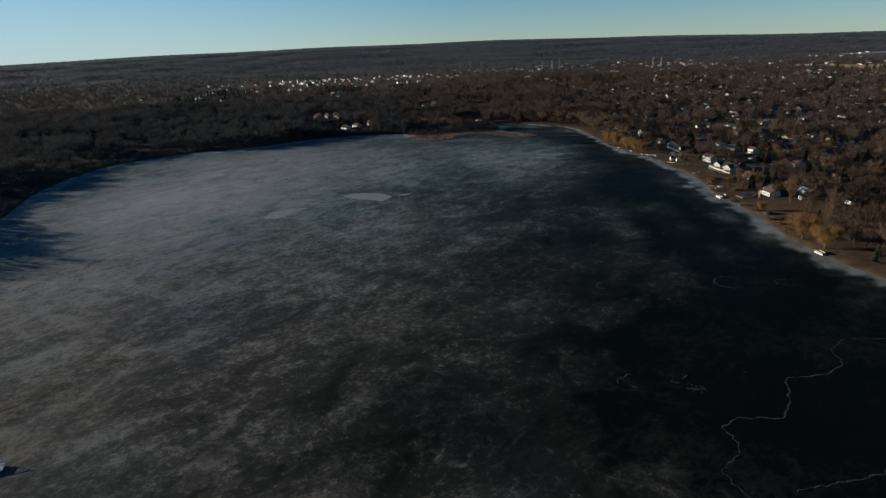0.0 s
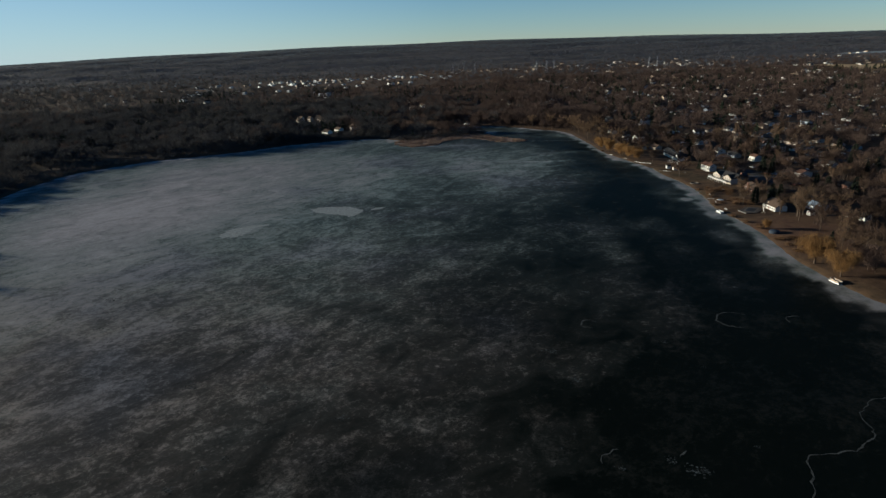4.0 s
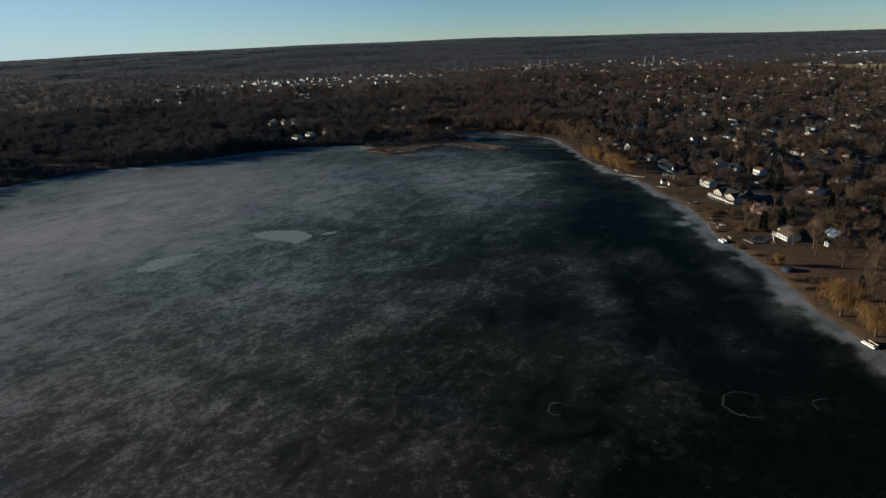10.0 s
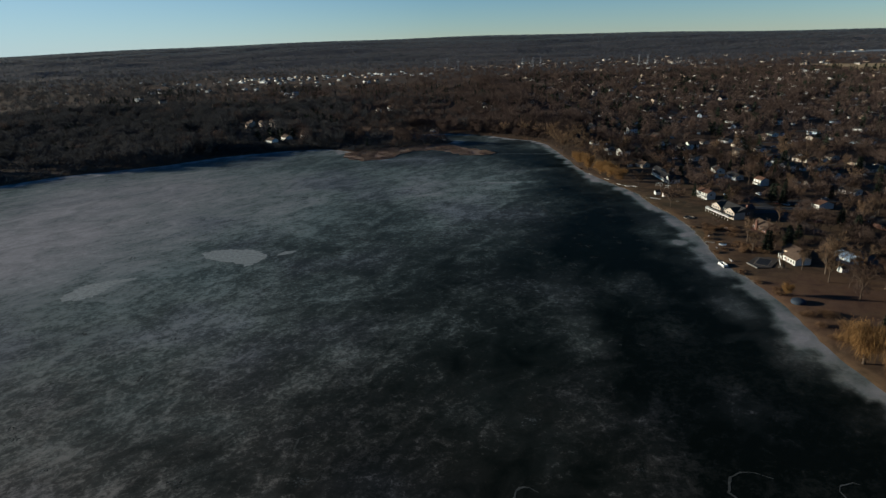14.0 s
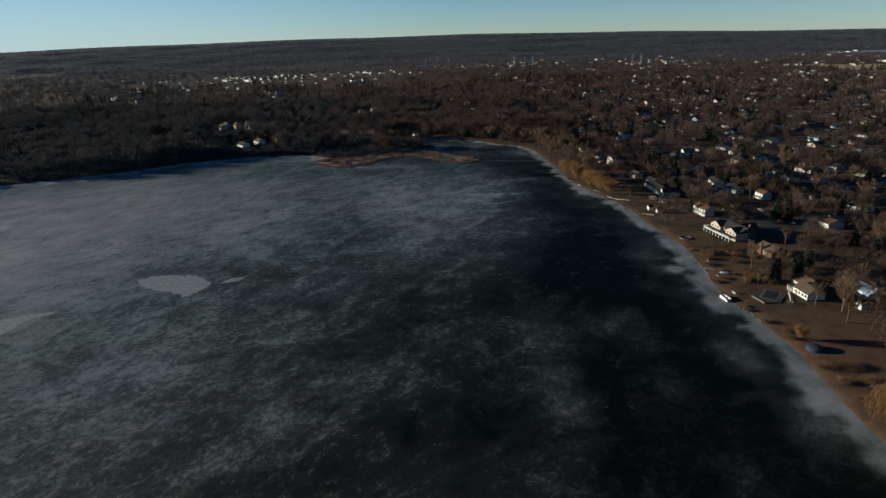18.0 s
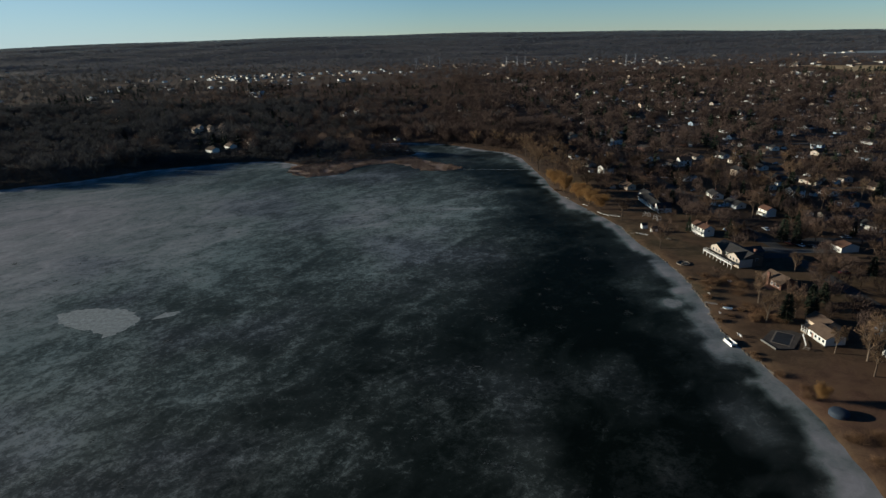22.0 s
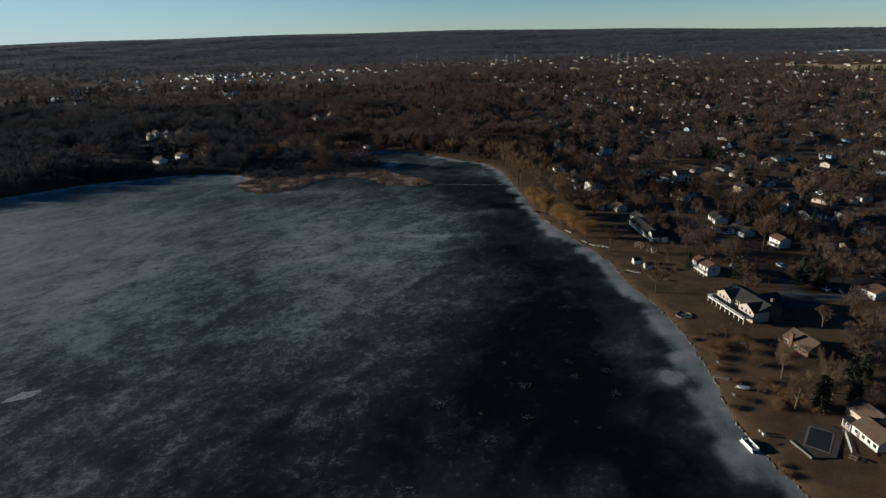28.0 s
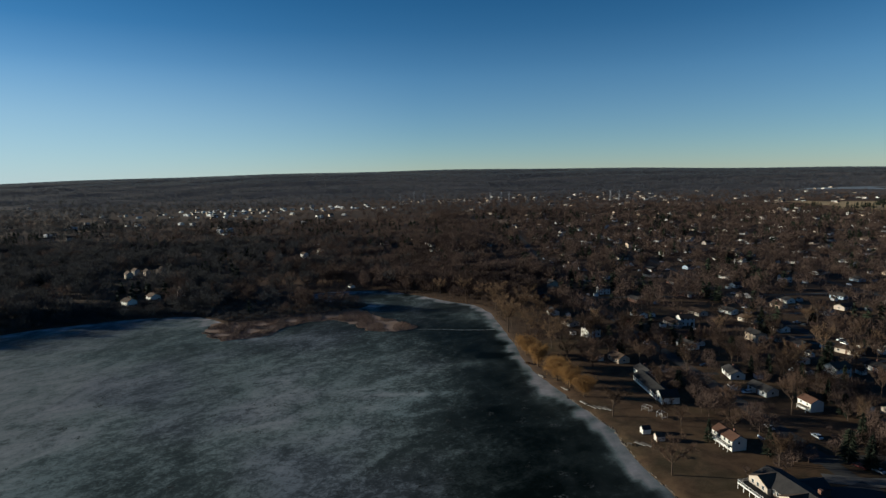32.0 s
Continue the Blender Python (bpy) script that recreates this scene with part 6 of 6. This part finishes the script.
for x, y in pool:
    if 345 < y < 366 and x < 240 or x < 240 and 436 < y < 462 or 300 < y < 345 and x < 196 or x < 198 and (366 < y < 384 or 462 < y < 505) or x < 201 and 406 < y < 436:
        continue
    if min((x - a) ** 2 + (y - c) ** 2 for a, c in spots) < 5.2 ** 2 or made >= 215:
        continue
    spots.append((x, y))
    made += 1
    u = rng.random()
    t = FIR_T[rng.integers(0, 3)] if u < 0.32 else ROUND[rng.integers(0, 4)] if u < 0.58 else TALL[rng.integers(0, 4)] if u < 0.80 else TAN[rng.integers(0, 3)] if u < 0.9 else PALE[rng.integers(0, 3)]
    place(t, float(x), float(y), float(rng.uniform(0.8, 1.3)), rng.uniform(0, 360), "trees among the gardens")


# smaller trees between them, too many to tell apart
more = scatter(5200, 178, 345, 225, 660)
more = more[clear_of_houses(more, 8.5) & clear_of_streets(more, 4.5) & (shore_dist(more) > 15) & seen(more, 10)]
more = more[~((more[:, 0] < 240) & (more[:, 1] > 345) & (more[:, 1] < 366)) & ~((more[:, 0] < 240) & (more[:, 1] > 434) & (more[:, 1] < 464)) & ~((more[:, 0] < 196) & (more[:, 1] < 345) & (more[:, 1] > 300)) & ~((more[:, 0] < 198) & (more[:, 1] < 384) & (more[:, 1] > 366)) & ~((more[:, 0] < 198) & (more[:, 1] < 505) & (more[:, 1] > 462)) & ~((more[:, 0] < 201) & (more[:, 1] < 436) & (more[:, 1] > 406))]
bay = scatter(1500, 105, 205, 612, 800)
bay = bay[clear_of_houses(bay, 8) & (shore_dist(bay) > 5) & ~inside(bay, SHORE)]
more = np.concatenate([more, bay[:230]])
more = more[rng.random(len(more)) < np.where(more[:, 0] < 262, 0.18, 0.20)]
forest("understorey_trees", more, low_before_houses(more, rng.uniform(6, 12, len(more)), 30), [low_tree(80 + q, 330, 0.013, 0.17) for q in range(4)], M_TWIG_FAR, "bare brown saplings between the gardens")


# dry brush along the shore
def brush(x, y, r, h):
    n = 620
    P = np.c_[rng.normal(0, r * 0.45, (n, 2)), rng.uniform(0, 0.45 * h, n)]
    D = unit(np.c_[P[:, :2] * 0.5 / r + rng.normal(0, 0.45, (n, 2)), np.ones(n)])
    V, F = blades(P, D, h * rng.uniform(0.3, 0.65, n), np.full(n, 0.05), rng)
    ob = new("dry_shrub", mesh_np("dry_shrub", V, F, M_BRUSH))
    ob.matrix_basis = pose(x, y, gz(x, y) - 0.05)
    return tagged(ob, "leafless rust-brown shrub by the water", "shrub", "shrubs along the shore")


for x, y in np.concatenate([scatter(10, 177, 193, 401, 433), scatter(10, 174, 184, 294, 326), scatter(9, 178, 192, 386, 398)]):
    brush(float(x), float(y), float(rng.uniform(1.8, 3.2)), float(rng.uniform(1.6, 3.4)))
for x, y, r, h in [(173.5, 340, 2, 1.8), (175.5, 344, 2, 1.5), (174, 312, 2, 2), (173, 303, 2, 1.6), (175, 409, 2.2, 2.2), (178, 416, 2.5, 2.6), (180, 423, 2.5, 2.4), (177.5, 401, 1.6, 1.4), (183, 430, 2.4, 2.2),
                   (170, 362, 1.5, 1.3), (172, 352, 2, 1.5), (170.5, 389, 1.5, 1.6), (176, 392, 2, 1.2), (186, 400, 2.2, 1.8), (182, 396, 1.5, 1.2), (176, 428, 1.5, 1.2), (171, 365, 1.2, 1), (173, 321, 1.8, 1.5), (150, 585, 1.5, 1.5)]:
    brush(x, y, r, h)


# ---- reeds and the far side ----
REEDS = [(-41, 658), (-33, 650), (-25, 648), (-14, 652), (-3, 659), (0, 671), (8, 682), (18, 690), (34, 692), (47, 679), (56, 666), (68, 659), (83, 660), (90, 666),
         (83, 680), (70, 692), (58, 706), (48, 722), (30, 722), (10, 714), (-10, 709), (-30, 702), (-47, 696), (-52, 684), (-48, 668)]
RP = spline(REEDS, 1.5)
RP = RP + np.array([[3.2 * noise.noise(Vector((x * 0.2, y * 0.2, 0))), 3.2 * noise.noise(Vector((x * 0.2, y * 0.2, 8)))] for x, y in RP])
tagged(new("reed_bank", mesh_np("reed_bank", *poly_mesh(RP, 0.06), M_REED)), "low bank of flattened dry reeds in the ice", "reeds", kind="structure")
P = scatter(60000, -90, 95, 640, 735)
P = P[inside(P, RP)]
keepn = np.array([noise.noise(Vector((x * 0.09, y * 0.09, 1))) for x, y in P])
P, keepn = P[keepn > -0.3][:22000], keepn[keepn > -0.3][:22000]
n = len(P)
D = unit(np.c_[rng.normal(0.3, 0.7, n), rng.normal(0, 0.5, n), np.full(n, 0.8)])
V, F = blades(np.c_[P, np.where(inside(P, SHORE), 0.05, ground_z(P[:, 0], P[:, 1]) - 0.1)], D, rng.uniform(0.6, 1.5, n) * (1 + 1.2 * np.clip(keepn, -0.3, 0.6)), rng.uniform(0.25, 0.5, n), rng)
tagged(new("reeds", mesh_np("reeds", V, F, M_REED)), "dry tan reeds standing on a spit in the ice", "reeds", kind="stuff")
P = np.concatenate([scatter(2600, -345, -20, 560, 790), scatter(900, -60, 160, 720, 815), scatter(1400, -345, -250, 330, 600)])
dd = shore_dist(P)
P = P[(dd < 9) & ~inside(P, SHORE)]
n = len(P) * 6
Q = np.repeat(P, 6, 0) + rng.normal(0, 0.8, (n, 2))
D = unit(np.c_[rng.normal(0, 0.3, (n, 2)), np.ones(n)])
V, F = blades(np.c_[Q, ground_z(Q[:, 0], Q[:, 1]) - 0.2], D, rng.uniform(0.8, 2.0, n), rng.uniform(0.2, 0.45, n), rng)
tagged(new("shore_sedge", mesh_np("shore_sedge", V, F, M_BRUSH)), "brown sedge along the far shore", "sedge", kind="stuff")

# houses behind the north shore, and the town beyond
for i, (x, y) in enumerate(BEHIND):
    put_house(KINDS[4] if i in (1, 2) else APARTS[i % 2] if 3 <= i <= 9 else KINDS[(4, 4, 1, 6, 4, 6, 4, 6, 4, 6, 4, 4, 0, 0)[i]], x, y, (48, 52, 44, 40, 46, 50, 44, 52, 48, 45, 42, 50, 44, 30)[i], "houses behind the north shore").scale = (0.65, 0.65, 0.7) if i == 13 else (1.1, 1.1, 1.0) if i in (1, 2) else (0.86, 0.9, 0.98)


def long_block(x, y, rz, L, W, h, wall, label):
    """A flat-roofed building with a parapet and a row of windows."""
    e = at_base("long_building", x, y, gz(x, y), rz)
    part("wall", boxed((-W / 2, W / 2, -L / 2, L / 2, 0, h)), wall, e)
    part("roof", boxed((-W / 2 - 0.3, W / 2 + 0.3, -L / 2 - 0.3, L / 2 + 0.3, h + 0.002, h + 0.5)), M_GREY, e)
    for s in ('x-', 'y-'):
        k = max(2, int((L if s[0] == 'x' else W) / 7))
        for i in range(k):
            u = (i + 0.5) / k - 0.5
            window(e, -W / 2 if s[0] == 'x' else u * W, u * L if s[0] == 'x' else -L / 2, 1.2, 2.6, 1.6, s)
    part("roof_unit", boxed((-1.5, 1.5, L * 0.1, L * 0.1 + 4, h + 0.503, h + 1.8)), M_ALU, e)
    return tagged(e, label, "building", "buildings of the town")


for i, (x, y) in enumerate(TOWN):
    if i in (0, 2, 6, 13, 15, 16, 19):
        long_block(x, y, (48, 44, 50, 42, 46, 52, 45)[(0, 2, 6, 13, 15, 16, 19).index(i)], 26, 9, 3.6, M_GREY, "long pale flat-roofed building in the town")
    else:
        put_house(KINDS[3 if i % 2 else 0], x, y, 40 + 4 * (i % 5), "houses of the town")
ROWS = [(-560 + 19 * k, 1985 + 6 * k) for k in range(12)] + [(-470 + 22 * k, 1860 + 4 * k) for k in range(9)] + [(-320 + 30 * k, 2040 - 5 * k) for k in range(12)]
house_mass("town_houses", ROWS + TOWN_SPOTS + [tuple(q) for q in scatter(36, -900, 60, 1480, 2250)], "white rows of houses in the distant town", [M_WHITE, M_GREY, M_CREAM, M_GREY, M_TAN], [M_ROOF_D, M_ROOF_D, M_GREY], (7, 12), 0.8)
house_mass("country_houses", [tuple(q) for q in np.concatenate([scatter(90, 200, 1700, 1650, 2600), scatter(40, -1500, -500, 1000, 2600), scatter(14, -520, -280, 900, 1300), scatter(12, 40, 180, 840, 1200), scatter(60, 0, 900, 2100, 2500)]) if in_view(*q)],
           "scattered houses in the open country", [M_WHITE, M_CREAM, M_TAN], [M_ROOF_D, M_ROOF_B], facing=0.5)


def pylon(x, y):
    e = at_base("pylon", x, y, gz(x, y))
    bm = bmesh.new()
    for s in ((-1, -1), (1, -1), (1, 1), (-1, 1)):
        tube(bm, (s[0] * 2.6, s[1] * 2.6, 0), (s[0] * 0.5, s[1] * 0.5, 34), 0.3, 0.18, 4)
    part("leg_frame", bm, M_STEEL, e)
    for z in (24, 28.5, 33):
        bm = bmesh.new()
        tube(bm, (-5.5, 0, z), (5.5, 0, z), 0.3, n=4)
        part("crossarm", bm, M_STEEL, e)
    bm = bmesh.new()
    for k in range(7):
        z0, z1 = k * 4.6, (k + 1) * 4.6
        w0, w1 = 2.6 - 2.1 * z0 / 34, 2.6 - 2.1 * z1 / 34
        for s in (-1, 1):
            tube(bm, (-w0, s * w0, z0), (w1, s * w1, z1), 0.12, n=3)
            tube(bm, (s * w0, -w0, z0), (s * w1, w1, z1), 0.12, n=3)
    part("bracing", bm, M_STEEL, e)
    return tagged(e, "grey lattice power pylon far beyond the trees", "pylon", "pylons")


for x, y in ((300, 2120), (335, 2135), (362, 2150), (660, 2080), (690, 2090), (20, 2150), (60, 2330), (95, 2160)):
    pylon(x, y)

# pond and stubble fields far off
def sheet(name, pts, lift, mat, label, cat):
    Q = spline(pts, 40)
    V, F = poly_mesh(Q, 0.0)
    V[:, 2] = ground_z(V[:, 0], V[:, 1]) + lift
    return tagged(new(name, mesh_np(name, V, F, mat)), label, cat, kind="structure")


sheet("far_pond", [(1530, 2570), (1590, 2455), (1660, 2345), (1800, 2260), (1950, 2250), (1900, 2400), (1720, 2500), (1600, 2585)], 1.0, M_WATER, "pale distant pond behind the woods", "pond")
sheet("field", [(1075, 1900), (1150, 1830), (1260, 1760), (1330, 1650), (1180, 1480), (1040, 1400), (985, 1440), (972, 1500), (1046, 1631), (1066, 1790)], 1.2, M_FIELD, "tan stubble field among distant woods", "field")
sheet("meadow", [(150, 1545), (205, 1540), (262, 1500), (298, 1448), (262, 1400), (212, 1428), (172, 1480)], 1.2, M_MEADOW, "dry pinkish meadow in the distant woods", "meadow")


# ---- marks on the ice ----
def ice_patch(name, pts, mat, label, z=0.02, rough=0.8, cat="snow patch"):
    Q = spline(pts, 1.2)
    Q = Q + rng.normal(0, rough * 0.55, Q.shape)
    return tagged(new(name, mesh_np(name, *poly_mesh(Q, z), mat)), label, cat)


ice_patch("snow_patch", [(-81, 411), (-76, 415), (-66, 415.5), (-56, 413.5), (-46, 404), (-49, 396), (-52, 391), (-60, 396), (-69, 399), (-78, 405)], M_SNOW, "flat grey-white patch of snow on the ice", rough=1.0)
ice_patch("snow_patch", [(-42, 405.5), (-38, 410), (-33, 411), (-35, 407.5), (-39, 405)], M_SNOW, "small grey-white patch of snow on the ice")
ice_patch("snow_patch", [(-121, 356), (-122, 366), (-118, 373), (-106, 378), (-99, 379), (-106, 372), (-107, 363), (-112, 356)], M_SNOW, "tongue-shaped patch of snow on the ice")


M_ROSETTE = varied("rosette_frost", (0.008, 0.011, 0.011), (0.062, 0.069, 0.069), 0.2, 1.5, 0.9, 0.1, 0.5, islands=True)
M_BOSS = varied("thick_rime", (0.10, 0.108, 0.112), (0.25, 0.262, 0.268), 0.35, 1.5, 0.9, 0.1, relief=0.3)
r0 = 3.5
ring = [(160 + r0 * 1.1 * math.cos(a) * (1 + 0.34 * noise.noise(Vector((math.cos(a) * 1.6, math.sin(a) * 1.6, r0)))),
         406 + r0 * math.sin(a) * (1 + 0.34 * noise.noise(Vector((math.cos(a) * 1.6, math.sin(a) * 1.6, r0 + 5))))) for a in np.linspace(0, 2 * math.pi, 30, endpoint=False)]
ice_patch("rime_patch", ring, M_BOSS, "thick white rime frozen over a spring hole", 0.03, 0.3, "rime patch")


def streak(name, pts, width, label, mat=None):
    Q = np.array(pts, float)
    lens = np.r_[0, np.cumsum(np.hypot(*np.diff(Q, axis=0).T))]
    u = np.arange(0, lens[-1], 1.3)
    Q = np.c_[np.interp(u, lens, Q[:, 0]), np.interp(u, lens, Q[:, 1])] + rng.normal(0, 0.28, (len(u), 2))
    t = np.gradient(Q, axis=0)
    nrm = np.c_[t[:, 1], -t[:, 0]] / (np.hypot(t[:, 0], t[:, 1])[:, None] + 1e-9)
    w = width * rng.uniform(0.2, 1.0, len(Q)) * np.sin(np.linspace(0.12, math.pi - 0.12, len(Q))) ** 0.4
    A, B = Q + nrm * w[:, None] / 2, Q - nrm * w[:, None] / 2
    n = len(Q)
    V = np.concatenate([np.c_[A, np.full(n, 0.025)], np.c_[B, np.full(n, 0.025)]])
    return tagged(new(name, mesh_np(name, V, [(i, i + 1, n + i + 1, n + i) for i in range(n - 1)], mat or M_RIME)), label, "ice crack")


M_RIME = varied("rime", (0.008, 0.010, 0.010), (0.085, 0.090, 0.087), 0.25, 1.2, 0.9, 0.1)
streak("ice_crack", [(150, 180), (143, 181.5), (128.5, 182.3), (121, 176), (118.5, 166), (110.5, 160.5), (97, 158.7), (93, 148), (86.3, 138.4), (74.8, 139.5), (68.3, 135.5), (69.5, 129), (67.6, 124), (60.7, 118.3), (64, 108), (66, 100)], 0.6, "long jagged pale crack in the black ice")
streak("ice_crack", [(102, 119), (94, 115), (86, 114), (74, 111)], 0.7, "short pale crack in the black ice")
streak("ice_crack", [(88, 663), (104, 661), (122, 657), (146, 656)], 1.3, "straight pale ridge of ice across the bay", M_SNOW)
for cx, cy, r, a0, a1, w in ((6.5, 255, 4.2, 100, 260, 0.9), (60.5, 234, 3.2, 20, 300, 0.9), (113.5, 234, 6.5, 40, 290, 0.9), (52, 158, 5, 90, 200, 0.8), (70, 158, 4, 110, 190, 0.7), (135, 232, 4, 60, 200, 0.7), (160, 406, 3.0, 200, 330, 0.9)):
    streak("ice_ring", [(cx + r * math.cos(radians(a)), cy + r * 0.95 * math.sin(radians(a))) for a in np.arange(a0, a1, 8)], w, "curved pale ring frozen into the ice", M_SNOW if cx > 155 else None)
# rosettes of frost: small clumps of ragged flakes, one mesh
c = np.concatenate([scatter(120, 60, 150, 380, 560), scatter(130, -140, 90, 150, 480), scatter(110, -60, 110, 400, 640), scatter(40, 60, 125, 300, 420)])
c = c[inside(c, SHORE)]
size = rng.uniform(0.25, 1.0, len(c)) ** 2.5 * 1.5 + 0.25
m = 34
c = np.repeat(c, m, 0) + rng.normal(0, 1, (len(c) * m, 2)) * np.repeat(size, m)[:, None] * np.array([0.7, 0.6])
k = 5
a = np.linspace(0, 2 * math.pi, k, endpoint=False)
r = (np.repeat(size, m) * rng.uniform(0.06, 0.26, len(c)))[:, None] * rng.uniform(0.4, 1.3, (len(c), k))
V = np.stack([c[:, :1] + r * np.cos(a) * 1.2, c[:, 1:] + r * np.sin(a), np.full(r.shape, 0.012) + rng.uniform(0, 0.02, (len(c), 1))], -1)
V = np.concatenate([V, np.c_[c, V[:, 0, 2]][:, None]], 1)
base = (np.arange(len(c)) * (k + 1))[:, None, None]
T = np.array([(i, (i + 1) % k, k) for i in range(k)])
tagged(new("frost_rosettes", mesh_np("frost_rosettes", V.reshape(-1, 3), (T[None] + base).reshape(-1, 3), M_ROSETTE)), "small scattered rosettes of white frost on the ice", "frost", kind="stuff")

# a white swim raft frozen in off the west shore
e = at_base("swim_raft", -121, 123, 0.0, 20)
part("deck", boxed((-3.2, 3.2, -1.7, 1.7, 0.45, 0.62)), M_TRIM, e)
for s in (-1.2, 1.2):
    bm = bmesh.new()
    tube(bm, (-3.0, s, 0.22), (3.0, s, 0.22), 0.22, n=8)
    part("float", bm, M_CARDARK, e)
rail_posts(e, -3.0, 1.6, 3.0, 1.6, 0.62, 0.9)
tagged(e, "white swim raft frozen into the ice", "raft")

# ---- stone seawall along the lawns ----
wall = at_base("seawall", 0, 0, 0)
tagged(wall, "low wall of pale fieldstones along the shore", "seawall", kind="structure")
sel = SHORE[(SHORE[:, 0] > 100) & (SHORE[:, 1] > 350) & (SHORE[:, 1] < 545)]
sel = sel[np.argsort(sel[:, 1])]
L = np.r_[0, np.cumsum(np.hypot(*np.diff(sel, axis=0).T))]
stones = []
for v in range(5):
    bm = bmesh.new()
    bmesh.ops.create_icosphere(bm, subdivisions=1, radius=0.42)
    for q in bm.verts:
        q.co *= 1 + 0.25 * noise.noise(q.co * 2 + Vector((v * 7, 0, 0)))
        q.co.z *= 0.75
    me = bpy.data.meshes.new("stone")
    bm.to_mesh(me)
    bm.free()
    me.materials.append(M_STONE)
    stones.append(me)
for i in range(290):
    s = (i + rng.uniform(-0.2, 0.2)) / 290 * L[-1]
    x, y = np.interp(s, L, sel[:, 0]) + rng.normal(0.6, 0.35), np.interp(s, L, sel[:, 1])
    ob = new("stone", stones[i % 5])
    ob.parent = wall
    q = rng.uniform(0.35, 1.0) ** 1.3 * 1.15
    ob.matrix_basis = pose(x, y, 0.13, rng.uniform(0, 20), 0, rng.uniform(60, 120)) @ Matrix.Diagonal((q * 1.7, q * 0.8, q * 0.8, 1))
